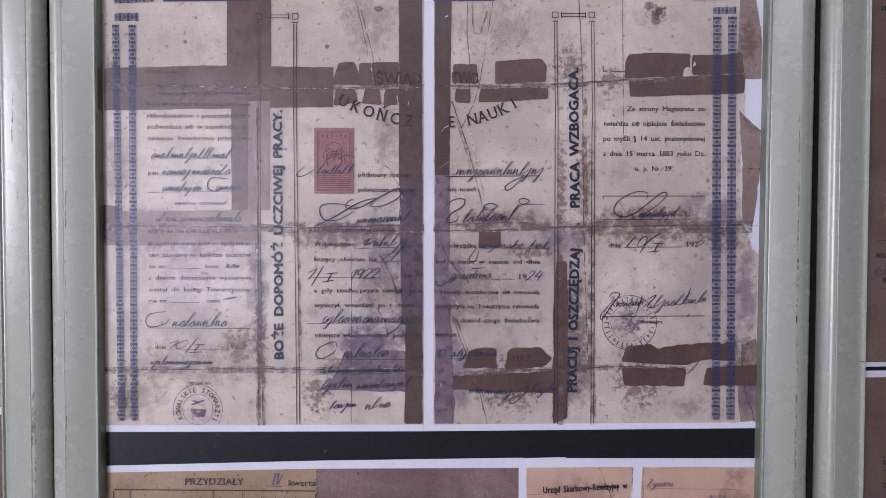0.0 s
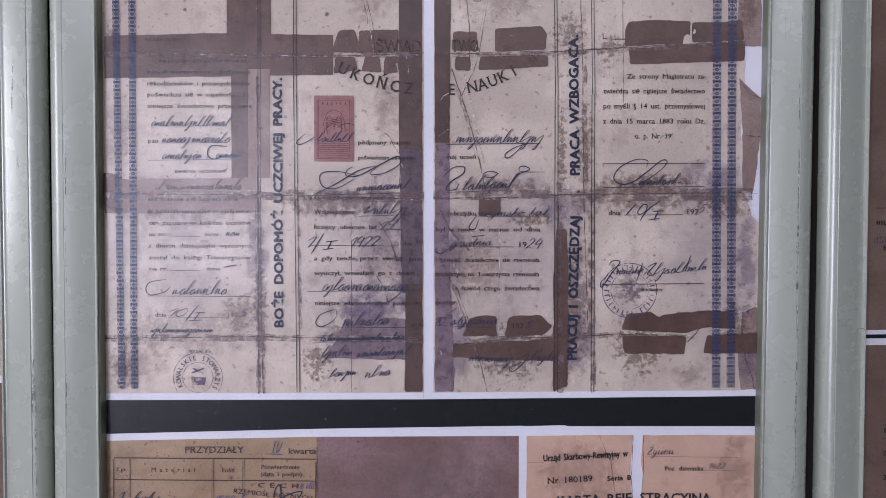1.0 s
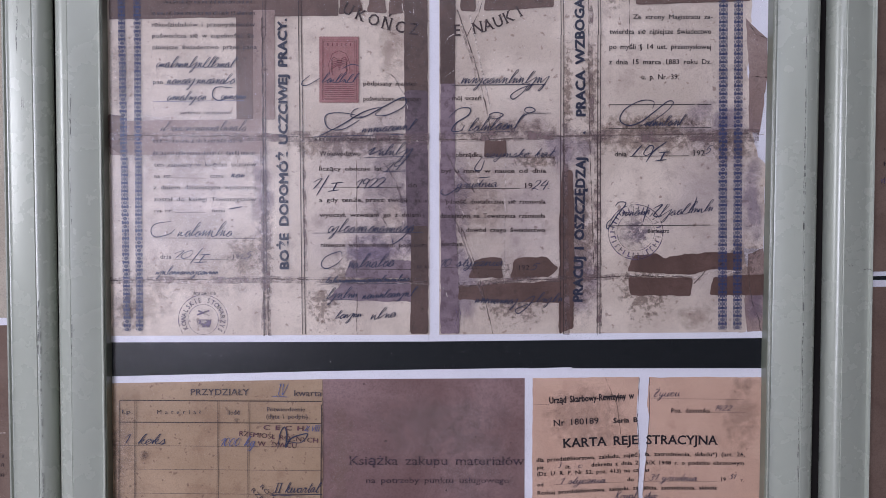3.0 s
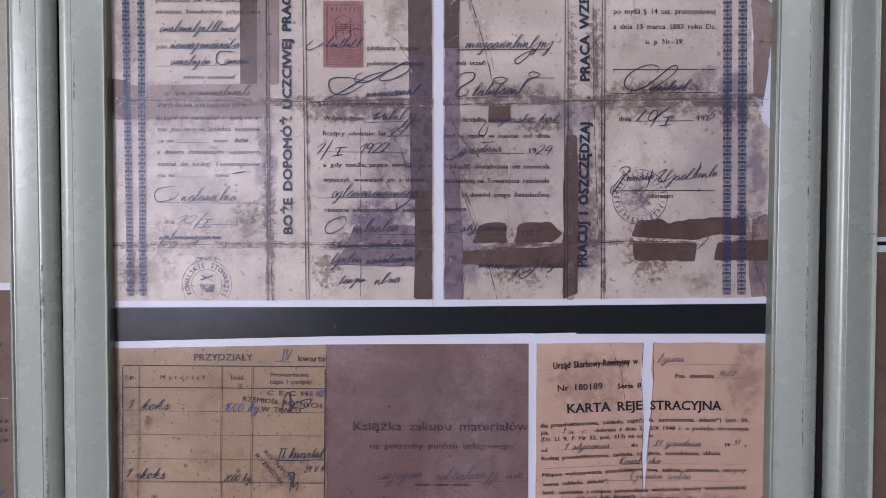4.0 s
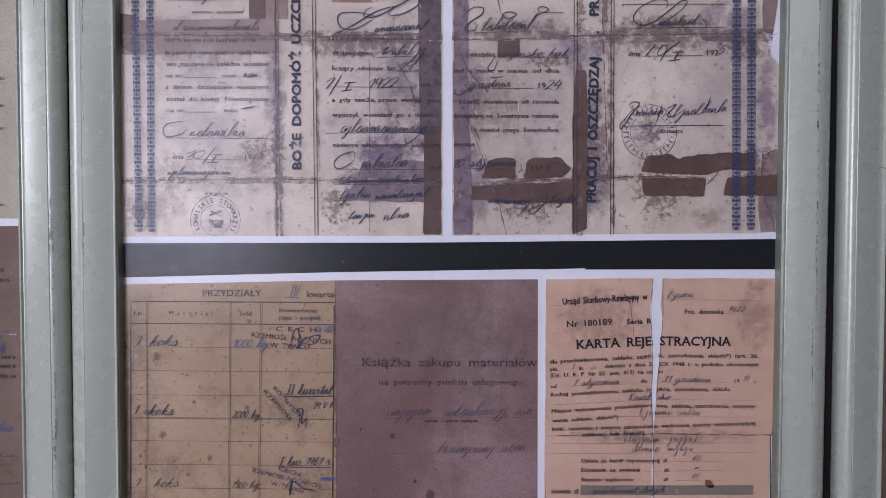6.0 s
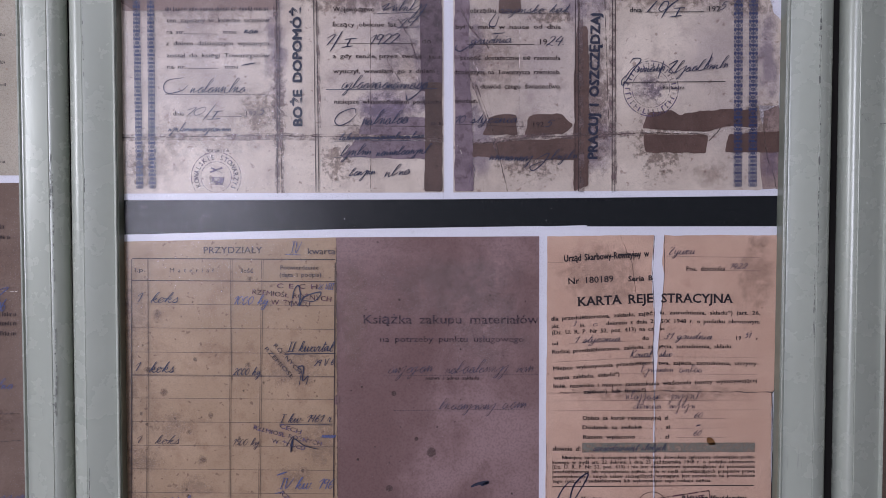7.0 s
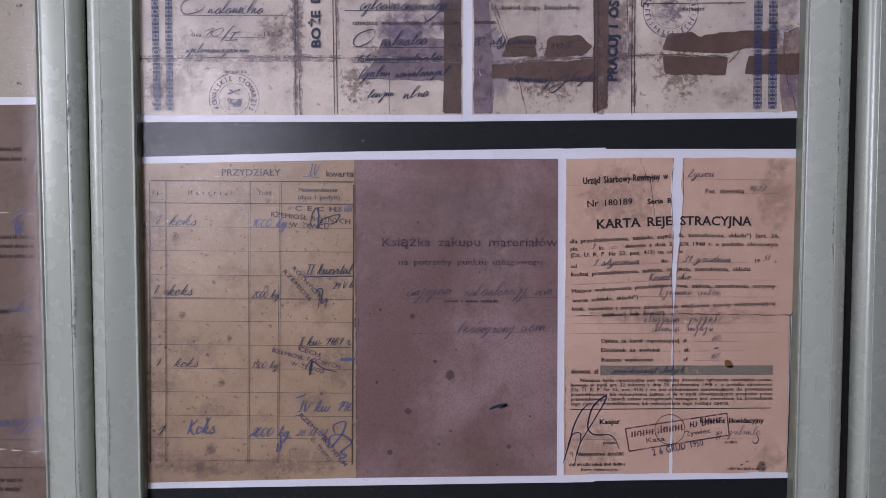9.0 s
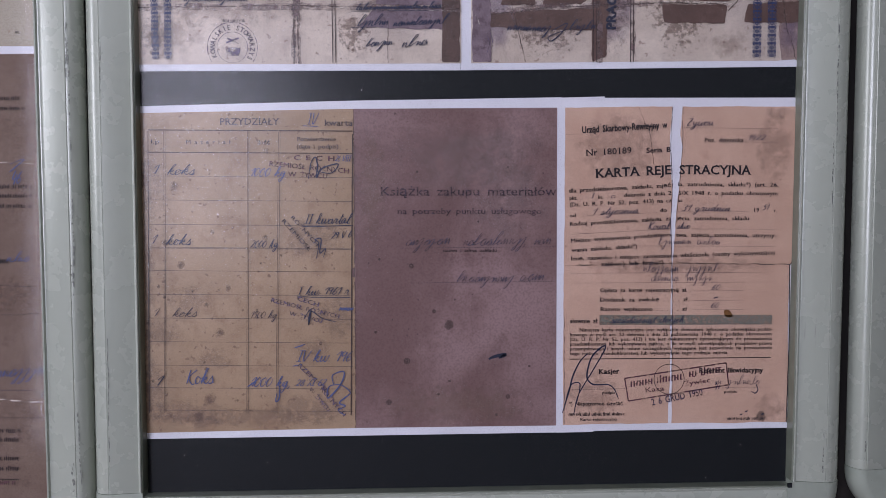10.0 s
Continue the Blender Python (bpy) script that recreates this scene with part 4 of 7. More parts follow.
tape(cert_right, (17.2, 1492.3), (41.2, 1492.4), (39.1, 1509.3), (18.1, 1509.2), rag=0.9, seed=24)
tape(cert_right, (19.8, 1475.4), (33.2, 1474.5), (33.2, 1487.4), (20.2, 1487.4), rag=0.7, seed=25)
tape(cert_right, (169.0, 1496.9), (226.0, 1499.1), (227.8, 1519.0), (191.8, 1519.8), (172.9, 1518.3), (169.9, 1511.8), rag=0.4, seed=26)
tape(cert_right, (229.0, 1500.1), (275.0, 1502.2), (272.8, 1521.1), (256.8, 1518.1), (228.8, 1518.0), rag=0.5, seed=27)
tape(cert_right, (174.1, 1481.0), (275.2, 1484.3), (276.0, 1501.2), (173.0, 1494.9), rag=0.35, seed=28)
tape(cert_right, (167.8, 1246.4), (199.1, 1244.5), (226.3, 1243.5), (244.3, 1248.6), (269.5, 1247.7), (268.4, 1262.8), (244.2, 1263.7), (214.0, 1260.6), (201.0, 1257.6), (193.9, 1262.6), (173.8, 1260.6), rag=0.7, seed=29)
tape(cert_right, (171.0, 1225.2), (224.4, 1224.3), (226.3, 1240.5), (168.9, 1241.4), rag=0.6, seed=30)
tape(cert_right, (241.0, 1225.4), (289.9, 1225.5), (290.7, 1244.2), (244.4, 1241.5), rag=0.7, seed=31)
tape(cert_right, (27.0, 1240.1), (58.2, 1240.1), (57.1, 1258.3), (33.0, 1256.2), rag=0.9, seed=32)
tape(cert_right, (64.2, 1238.1), (98.4, 1241.2), (107.4, 1249.3), (96.3, 1259.4), (68.2, 1257.3), rag=0.9, seed=33)
tape(cert_right, (18.0, 1220.9), (108.6, 1218.0), (110.5, 1238.2), (68.3, 1236.1), (19.0, 1234.0), rag=0.8, seed=34)
tape(cert_right, (107.8, 1190.7), (120.8, 1195.8), (121.3, 1286.6), (119.0, 1335.8), (110.0, 1335.8), (107.2, 1286.6), rag=0.8, seed=35)
tape(cert_right, (40.7, 1346.7), (60.8, 1347.7), (60.7, 1362.8), (41.6, 1362.7), rag=0.5, seed=36)
tape(cert_right, (220.5, 1498.0), (228.5, 1500.1), (226.4, 1508.0), (221.9, 1506.0), rag=0.6, seed=1207, mat=CERT, y=-1.56, name="bare_patch")
tape(cert_right, (228.9, 1507.0), (232.9, 1509.0), (230.9, 1513.0), (230.4, 1511.0), rag=0.6, seed=1224, mat=CERT, y=-1.56, name="bare_patch")
crease(cert_left, FOLD, 4.47, (-288.7, 1488.3), (-182.2, 1487.7), (-7.7, 1488.8), seed=9, jitter=0.6, step=6, name="fold_stain")
crease(cert_left, FOLD, 6.96, (-289.4, 1364.7), (-152.5, 1364.6), (-7.4, 1361.6), seed=14, jitter=0.6, step=6, name="fold_stain")
crease(cert_left, FOLD, 3.98, (-132.5, 1368.2), (-7.4, 1365.6), seed=8, jitter=0.6, step=6, name="fold_stain")
crease(cert_left, FOLD, 5.96, (-290.1, 1237.8), (-152.7, 1238.7), (-7.1, 1237.0), seed=12, jitter=0.6, step=6, name="fold_stain")
crease(cert_left, FOLD, 4.47, (-154.0, 1356.1), (-153.3, 1189.2), seed=9, jitter=0.6, step=6, name="fold_stain")
crease(cert_left, FOLD, 2.98, (-149.7, 1245.7), (-148.8, 1189.2), seed=6, jitter=0.6, step=6, name="fold_stain")
crease(cert_left, FOLD, 2.98, (-118.5, 1366.2), (-116.6, 1245.8), seed=6, jitter=0.6, step=6, name="fold_stain")
crease(cert_right, FOLD, 4.47, (17.2, 1488.4), (109.6, 1490.7), (276.0, 1500.2), seed=9, jitter=0.6, step=6, name="fold_stain")
crease(cert_right, FOLD, 7.95, (1.1, 1364.6), (117.8, 1366.9), (283.4, 1368.4), seed=16, jitter=0.6, step=6, name="fold_stain")
crease(cert_right, FOLD, 3.98, (112.8, 1360.9), (283.4, 1363.4), seed=8, jitter=0.6, step=6, name="fold_stain")
crease(cert_right, FOLD, 4.97, (18.0, 1234.0), (68.3, 1238.6), (148.7, 1241.3), (168.9, 1242.4), seed=10, jitter=0.6, step=6, name="fold_stain")
crease(cert_right, FOLD, 5.96, (140.9, 1367.0), (142.2, 1241.3), seed=12, jitter=0.6, step=6, name="fold_stain")
crease(cert_right, FOLD, 4.97, (111.7, 1376.9), (114.8, 1189.7), seed=10, jitter=0.6, step=6, name="fold_stain")
crease(cert_right, FOLD, 3.98, (134.1, 1491.8), (135.9, 1367.0), seed=8, jitter=0.6, step=6, name="fold_stain")
crease(cert_right, FOLD, 4.47, (143.7, 1236.3), (143.5, 1189.8), seed=9, jitter=0.6, step=6, name="fold_stain")
crease(cert_left, CREASE, 0.99, (-288.7, 1489.3), (-182.2, 1488.2), (-82.6, 1487.5), (-7.7, 1490.3), jitter=0.3)
crease(cert_left, PALECREASE, 0.60, (-232.0, 1489.5), (-142.4, 1487.3), (-62.6, 1487.1), (-12.7, 1488.8), seed=8)
crease(cert_left, CREASE, 1.09, (-289.4, 1365.7), (-152.5, 1365.1), (-102.5, 1364.3), (-7.4, 1361.6))
crease(cert_left, PALECREASE, 0.65, (-147.5, 1363.2), (-7.4, 1361.1), seed=9)
crease(cert_left, CREASE, 1.09, (-290.1, 1237.8), (-152.7, 1239.7), (-62.4, 1237.8), (-7.1, 1237.0))
crease(cert_left, PALECREASE, 0.60, (-142.7, 1238.2), (-7.1, 1234.9), seed=4)
crease(cert_left, CREASE, 1.49, (-154.4, 1470.9), (-153.8, 1189.2), jitter=0.5)
crease(cert_left, CREASE, 1.24, (-150.7, 1245.7), (-149.8, 1189.2))
crease(cert_left, CREASE, 0.60, (-71.5, 1341.3), (-71.4, 1190.4))
crease(cert_left, CREASE, 0.70, (-62.7, 1555.5), (-52.7, 1515.9), (-50.6, 1488.6), jitter=0.15)
crease(cert_left, PALECREASE, 0.80, (-60.7, 1550.6), (-54.7, 1511.0), (-51.1, 1487.1), jitter=0.15, seed=6)
crease(cert_left, CREASE, 0.60, (-67.7, 1565.4), (-62.7, 1545.6), (-56.7, 1515.9), seed=7)
crease(cert_left, PALECREASE, 0.75, (-32.7, 1491.2), (-29.7, 1471.3), seed=3)
stain(cert_left, -52.7, 1554.6, -42.8, 1560.6, DARKSPOT)
stain(cert_left, -95.5, 1521.7, -90.5, 1526.7, DARKSPOT)
stain(cert_left, -219.9, 1525.7, -215.9, 1529.7, DARKSPOT)
crease(cert_right, CREASE, 1.19, (2.2, 1490.3), (67.1, 1489.0), (109.6, 1491.7), (167.0, 1495.4), (276.0, 1501.2))
crease(cert_right, PALECREASE, 0.65, (17.2, 1487.9), (112.1, 1490.7), seed=4)
crease(cert_right, CREASE, 1.29, (1.1, 1362.6), (57.7, 1362.7), (117.8, 1365.9), (283.4, 1368.4))
crease(cert_right, PALECREASE, 0.65, (17.6, 1360.6), (117.8, 1363.9), (288.4, 1367.4), seed=5)
crease(cert_right, CREASE, 1.19, (18.0, 1232.0), (68.3, 1238.1), (148.7, 1241.3), (168.9, 1242.4), (225.3, 1241.5))
crease(cert_right, PALECREASE, 1.29, (168.9, 1243.4), (225.3, 1242.5), seed=6)
crease(cert_right, PALECREASE, 0.80, (225.3, 1240.5), (244.4, 1245.6), (269.5, 1246.6), seed=6)
crease(cert_right, CREASE, 0.89, (128.6, 1566.2), (132.0, 1501.7), (133.9, 1367.0), (138.7, 1240.3), jitter=0.2)
crease(cert_right, CREASE, 1.0, (140.9, 1364.5), (141.7, 1246.4))
crease(cert_right, CREASE, 1.24, (111.8, 1356.9), (113.8, 1189.7))
crease(cert_right, CREASE, 0.70, (52.9, 1563.4), (41.2, 1491.4), (36.2, 1474.0), (24.8, 1451.6), jitter=0.15)
crease(cert_right, CREASE, 0.80, (30.9, 1563.3), (30.0, 1536.1), (33.1, 1506.3), (32.2, 1481.5), jitter=0.2)
crease(cert_right, PALECREASE, 0.60, (50.9, 1563.4), (43.1, 1516.3), (34.2, 1476.5), jitter=0.2)
crease(cert_right, CREASE, 1.09, (17.3, 1476.4), (32.4, 1431.6), (42.5, 1391.7), (47.6, 1365.7), jitter=0.3)
crease(cert_right, PALECREASE, 1.49, (28.3, 1471.5), (40.4, 1416.7), (46.5, 1391.7), jitter=0.3)
crease(cert_right, CREASE, 0.80, (21.9, 1283.9), (37.1, 1241.1), (43.2, 1215.9), (49.3, 1190.6), jitter=0.3)
crease(cert_right, PALECREASE, 0.75, (59.8, 1341.7), (59.2, 1236.1), seed=5)
crease(cert_right, CREASE, 0.65, (167.0, 1566.4), (168.9, 1442.1), jitter=0.1, seed=2)
crease(cert_right, CREASE, 0.89, (274.4, 1463.4), (280.5, 1454.9), (290.5, 1451.5))
crease(cert_right, CREASE, 0.89, (276.8, 1418.4), (290.4, 1417.5))
crease(cert_right, CREASE, 0.80, (275.6, 1246.7), (277.9, 1221.4), (284.1, 1206.3), (287.3, 1192.1), jitter=0.6)
crease(cert_right, CREASE, 0.99, (227.3, 1235.5), (237.3, 1246.6))
crease(cert_left, PALECREASE, 0.60, (-44.5, 1346.4), (-37.4, 1331.4), (-26.4, 1316.4), seed=4, jitter=0.4)
crease(cert_left, PALECREASE, 0.60, (-52.4, 1316.3), (-32.4, 1296.3), (-29.3, 1286.2), seed=2, jitter=0.4)
crease(cert_left, PALECREASE, 0.50, (-32.5, 1401.5), (-26.5, 1391.5), (-28.5, 1376.5), seed=0, jitter=0.4)
crease(cert_left, PALECREASE, 0.70, (-24.7, 1491.2), (-20.7, 1481.3), (-21.7, 1471.3), seed=2, jitter=0.4)
crease(cert_left, PALECREASE, 0.50, (-48.5, 1331.4), (-32.4, 1338.9), seed=3, jitter=0.4)
crease(cert_left, FOLD, 1.49, (-47.5, 1341.4), (-37.4, 1326.4), (-30.4, 1306.3), seed=5, jitter=0.5)
crease(cert_left, FOLD, 0.99, (-57.4, 1306.3), (-44.4, 1286.2), seed=6, jitter=0.5)
crease(cert_left, FOLD, 0.99, (-51.6, 1426.4), (-37.6, 1416.4), (-29.5, 1401.5), seed=4, jitter=0.5)
crease(cert_right, PALECREASE, 1.09, (2.6, 1550.8), (7.1, 1548.9), (13.5, 1551.4), seed=1, jitter=0.4)
crease(cert_right, PALECREASE, 0.70, (3.4, 1441.5), (9.3, 1452.5), (15.3, 1455.5), seed=2, jitter=0.4)
crease(cert_right, PALECREASE, 0.60, (5.4, 1416.6), (10.4, 1420.6), (15.4, 1423.6), seed=6, jitter=0.4)
crease(cert_right, PALECREASE, 0.50, (12.7, 1331.5), (27.8, 1321.5), (42.8, 1316.6), seed=6, jitter=0.4)
crease(cert_right, PALECREASE, 0.60, (23.7, 1346.6), (35.2, 1331.6), (36.8, 1316.6), seed=0, jitter=0.4)
crease(cert_right, PALECREASE, 0.70, (3.9, 1231.9), (8.0, 1227.9), (9.0, 1220.9), seed=2, jitter=0.4)
crease(cert_right, PALECREASE, 0.60, (20.5, 1396.7), (29.5, 1390.7), (36.6, 1376.7), seed=1, jitter=0.4)
crease(cert_right, PALECREASE, 0.60, (17.8, 1306.5), (27.9, 1286.4), (34.0, 1266.3), seed=2, jitter=0.4)
crease(cert_right, FOLD, 1.99, (20.3, 1461.5), (30.4, 1431.6), (40.5, 1391.7), seed=1, jitter=0.6)
crease(cert_right, FOLD, 1.49, (7.6, 1351.6), (17.7, 1331.6), (32.8, 1316.5), seed=3, jitter=0.6)
crease(cert_right, FOLD, 1.49, (17.8, 1286.4), (29.0, 1256.2), (41.2, 1220.9), seed=2, jitter=0.6)
crease(cert_right, FOLD, 1.49, (34.9, 1563.4), (36.0, 1536.1), (42.0, 1536.1), (47.9, 1556.0), seed=3, jitter=0.6)
crease(cert_right, FOLD, 1.24, (3.7, 1316.5), (12.8, 1296.4), (17.8, 1286.4), seed=2, jitter=0.6)
rule(cert_left, -122.3, 1543.9, -122.4, 1453.5, 0.68, BROWNINK)
rule(cert_left, -119.9, 1544.0, -120.0, 1453.5, 0.68, BROWNINK)
rule(cert_left, -146.2, 1551.5, -126.6, 1551.6, 0.51, BROWNINK)
rule(cert_left, -146.2, 1549.0, -126.6, 1549.0, 0.51, BROWNINK)
rule(cert_left, -126.5, 1552.9, -126.6, 1547.5, 0.85, BROWNINK)
rule(cert_left, -124.0, 1545.1, -118.5, 1545.2, 0.85, BROWNINK)
rule(cert_left, -123.5, 1553.0, -118.5, 1553.0, 0.68, BROWNINK)
rule(cert_left, -123.5, 1547.9, -118.5, 1547.9, 0.68, BROWNINK)
rule(cert_left, -123.5, 1553.0, -123.5, 1547.9, 0.68, BROWNINK)
rule(cert_left, -118.5, 1553.0, -118.5, 1547.9, 0.68, BROWNINK)
rule(cert_left, -155.3, 1552.8, -150.3, 1552.9, 0.68, BROWNINK)
rule(cert_left, -155.3, 1547.7, -150.3, 1547.8, 0.68, BROWNINK)
rule(cert_left, -155.3, 1552.8, -155.3, 1547.7, 0.68, BROWNINK)
rule(cert_left, -150.3, 1552.9, -150.3, 1547.8, 0.68, BROWNINK)
rule(cert_left, -155.3, 1545.0, -149.6, 1545.0, 0.68, BROWNINK)
rule(cert_left, -153.7, 1543.8, -153.6, 1453.4, 0.51, FAINT)
rule(cert_left, -151.7, 1543.8, -151.5, 1453.4, 0.51, FAINT)
rule(cert_left, -122.2, 1453.6, -119.7, 1190.3, 0.65, BROWNINK)
rule(cert_left, -119.7, 1453.6, -117.1, 1190.3, 0.65, BROWNINK)
rule(cert_left, -153.9, 1453.4, -153.3, 1190.2, 0.60, FAINT)
rule(cert_left, -151.9, 1453.5, -151.2, 1245.7, 0.60, FAINT)
rule(cert_right, 107.1, 1546.0, 108.6, 1454.3, 0.60, BROWNINK)
rule(cert_right, 109.3, 1546.0, 110.9, 1454.3, 0.60, BROWNINK)
rule(cert_right, 139.7, 1546.1, 141.3, 1454.4, 0.60, BROWNINK)
rule(cert_right, 141.9, 1546.2, 143.5, 1454.4, 0.60, BROWNINK)
rule(cert_right, 105.3, 1554.9, 110.3, 1554.9, 0.68, BROWNINK)
rule(cert_right, 105.4, 1549.9, 110.3, 1550.0, 0.68, BROWNINK)
rule(cert_right, 105.3, 1554.9, 105.4, 1549.9, 0.68, BROWNINK)
rule(cert_right, 110.3, 1554.9, 110.3, 1550.0, 0.68, BROWNINK)
rule(cert_right, 105.4, 1546.9, 110.5, 1546.9, 0.85, BROWNINK)
rule(cert_right, 137.5, 1555.0, 142.5, 1555.0, 0.68, BROWNINK)
rule(cert_right, 137.6, 1550.1, 142.5, 1550.1, 0.68, BROWNINK)
rule(cert_right, 137.5, 1555.0, 137.6, 1550.1, 0.68, BROWNINK)
rule(cert_right, 142.5, 1555.0, 142.5, 1550.1, 0.68, BROWNINK)
rule(cert_right, 137.6, 1547.0, 142.7, 1547.0, 0.85, BROWNINK)
rule(cert_right, 113.2, 1553.7, 134.1, 1553.8, 0.68, BROWNINK)
rule(cert_right, 113.2, 1551.2, 134.1, 1551.2, 0.68, BROWNINK)
rule(cert_right, 113.2, 1555.1, 113.2, 1549.6, 0.85, BROWNINK)
rule(cert_right, 134.5, 1555.0, 134.5, 1549.5, 0.85, BROWNINK)
rule(cert_right, 108.3, 1454.3, 108.8, 1190.7, 0.65, BROWNINK)
rule(cert_right, 110.8, 1454.3, 111.8, 1190.7, 0.65, BROWNINK)
rule(cert_right, 140.8, 1454.4, 141.5, 1190.8, 0.65, BROWNINK)
rule(cert_right, 143.3, 1454.4, 144.0, 1190.8, 0.65, BROWNINK)
# headings of the certificate
arc_text(cert_left, "UKOŃCZ", -80.6, 1472.1, -52.6, 1458.3, -21.6, 1454.4, 10.4, BROWNINK, 0.012)
arc_text(cert_right, "E NAUKI", 17.3, 1453.5, 45.3, 1454.6, 73.7, 1470.7, 10.2, BROWNINK, 0.012)
text(cert_left, "ŚWIAD", -50.6, 1491.1, 40.9, 10.93, 0.3, TAPEINK)
text(cert_right, "TWO", 17.2, 1491.3, 23.0, 10.93, 0.2, TAPEINK)
text(cert_left, "BOŻE DOPOMÓŻ UCZCIWEJ PRACY.", -131.7, 1247.8, 220.6, 7.95, 90.3, NAVY, bold=0.048, name="motto", serif=False)
text(cert_right, "PRACUJ I OSZCZĘDZAJ", 128.2, 1219.1, 127.8, 8.45, 89.0, NAVY, bold=0.048, name="motto", serif=False)
text(cert_right, ".", 129.8, 1367.0, 3.0, 8.45, 80.5, NAVY, bold=0.048, name="motto", serif=False)
text(cert_right, "PRACA WZBOGACA.", 130.2, 1383.0, 123.7, 8.45, 91.0, NAVY, bold=0.048, name="motto", serif=False)
text(cert_left, "rękodzielników i przemysłowców", -251.6, 1461.1, 91.4, 3.83, 0.2, FAINT, bold=0.004)
text(cert_left, "poświadcza się w zupełności, że", -251.3, 1451.4, 90.1, 3.83, 0.2, FAINT, bold=0.004)
text(cert_left, "niniejsze świadectwo przez pana", -251.0, 1441.3, 92.0, 3.83, 0.2, FAINT, bold=0.004)
bars(cert_left, -249.5, 1425.5, -180.8, 1425.7, 4.52, PEN)
rule(cert_left, -239.9, 1425.6, -180.8, 1425.7, 0.35, BLUEPEN)
text(cert_left, "pan", -250.8, 1410.9, 9.4, 3.83, 0.0, FAINT, bold=0.004)
bars(cert_left, -240.0, 1410.9, -180.8, 1411.1, 4.87, PEN)
rule(cert_left, -240.0, 1410.6, -180.8, 1411.1, 0.35, BLUEPEN)
bars(cert_left, -240.0, 1396.5, -205.2, 1396.6, 4.52, PEN)
pen(cert_left, 1.04, (-180.8, 1407.7), (-194.7, 1408.0), (-198.2, 1401.0), (-193.0, 1396.6), (-182.6, 1399.3), mat=PEN)
bars(cert_left, -193.0, 1397.5, -170.4, 1397.6, 4.18, PEN)
rule(cert_left, -250.5, 1395.3, -170.4, 1396.7, 0.35, BLUEPEN)
text(cert_left, "swemu uczniowi", -227.2, 1384.4, 44.9, 3.48, 0.1, FAINT, bold=0.004)
bars(cert_left, -247.1, 1369.5, -170.4, 1369.7, 4.52, FAINT)
text(cert_left, "ten zapisany w księdze uczniów", -250.4, 1338.4, 90.7, 3.83, 0.2, FAINT, bold=0.004)
print_bars(cert_left, -250.7, 1348.5, -160.0, 1348.8, 2.61, FAINT)
print_bars(cert_left, -250.6, 1359.4, -170.5, 1359.6, 2.44, FAINT)
print_bars(cert_left, -240.4, 1481.3, -159.2, 1481.6, 2.22, FAINT)
print_bars(cert_left, -250.8, 1471.4, -160.0, 1471.7, 2.22, FAINT)
print_bars(cert_left, -252.3, 1500.0, -219.9, 1500.1, 2.22, FAINT)
text(cert_left, "na str.", -250.4, 1328.5, 16.2, 3.50, 0.0, FAINT, bold=0.004)
rule(cert_left, -233.3, 1328.5, -205.4, 1328.3, 0.35, FAINT)
text(cert_left, "tomu", -201.1, 1328.6, 12.3, 3.50, 0.5, FAINT, bold=0.004)
bars(cert_left, -184.5, 1328.7, -172.3, 1328.7, 3.85, PEN)
text(cert_left, "z dniem dzisiejszym wpisanym", -250.8, 1318.4, 90.7, 3.85, 0.1, FAINT, bold=0.004)
text(cert_left, "został do księgi Towarzyszów", -250.5, 1307.9, 90.8, 3.85, 0.1, FAINT, bold=0.004)
text(cert_left, "na nr.", -250.2, 1298.1, 16.8, 3.50, 0.0, FAINT, bold=0.004)
text(cert_left, "tomu", -199.9, 1298.2, 12.5, 3.50, 0.0, FAINT, bold=0.004)
rule(cert_left, -231.7, 1298.1, -205.5, 1298.2, 0.35, FAINT)
pen(cert_left, 1.05, (-184.6, 1301.0), (-172.3, 1303.2), mat=PEN)
pen(cert_left, 0.88, (-235.2, 1290.1), (-249.2, 1287.8), (-253.1, 1281.6), (-249.2, 1276.4), (-237.0, 1279.0), (-231.8, 1283.4), mat=PEN)
bars(cert_left, -231.8, 1276.8, -184.6, 1276.9, 5.95, PEN)
rule(cert_left, -251.9, 1275.5, -161.0, 1275.2, 0.52, FAINT)
text(cert_left, "dnia", -245.1, 1257.1, 9.7, 3.85, 0.0, FAINT, bold=0.004)
script(cert_left, "10", -231.9, 1257.5, 15.8, 7.00, 0.0, PEN)
pen(cert_left, 0.88, (-218.8, 1252.8), (-207.4, 1266.8), mat=PEN)
pen(cert_left, 1.05, (-205.6, 1260.7), (-210.9, 1254.0), mat=PEN)
pen(cert_left, 0.70, (-209.1, 1260.7), (-200.7, 1261.1), mat=PEN)
pen(cert_left, 0.70, (-215.3, 1253.6), (-203.9, 1254.4), mat=PEN)
rule(cert_left, -233.6, 1256.8, -184.7, 1256.2, 0.35, FAINT)
text(cert_left, "192", -181.2, 1257.2, 9.6, 3.85, 0.6, FAINT, bold=0.004)
script(cert_left, "5", -171.2, 1257.6, 8.4, 5.95, 0.0, PEN)
bars(cert_left, -251.1, 1243.0, -195.2, 1243.2, 3.50, PEN)
print_bars(cert_left, -216.2, 1225.2, -195.2, 1225.2, 2.10, FAINT)
ring(cert_left, -207.5, 1203.2, 21.87, 0.65, VIOLET, low=1189.2)
ring(cert_left, -207.5, 1203.2, 13.42, 0.45, VIOLET)
ring_text(cert_left, "KOWALSKIE STOWARZYSZ", -207.5, 1203.2, 17.6, 4.4, 205.0, 250.0, VIOLET2, low=1189.2)
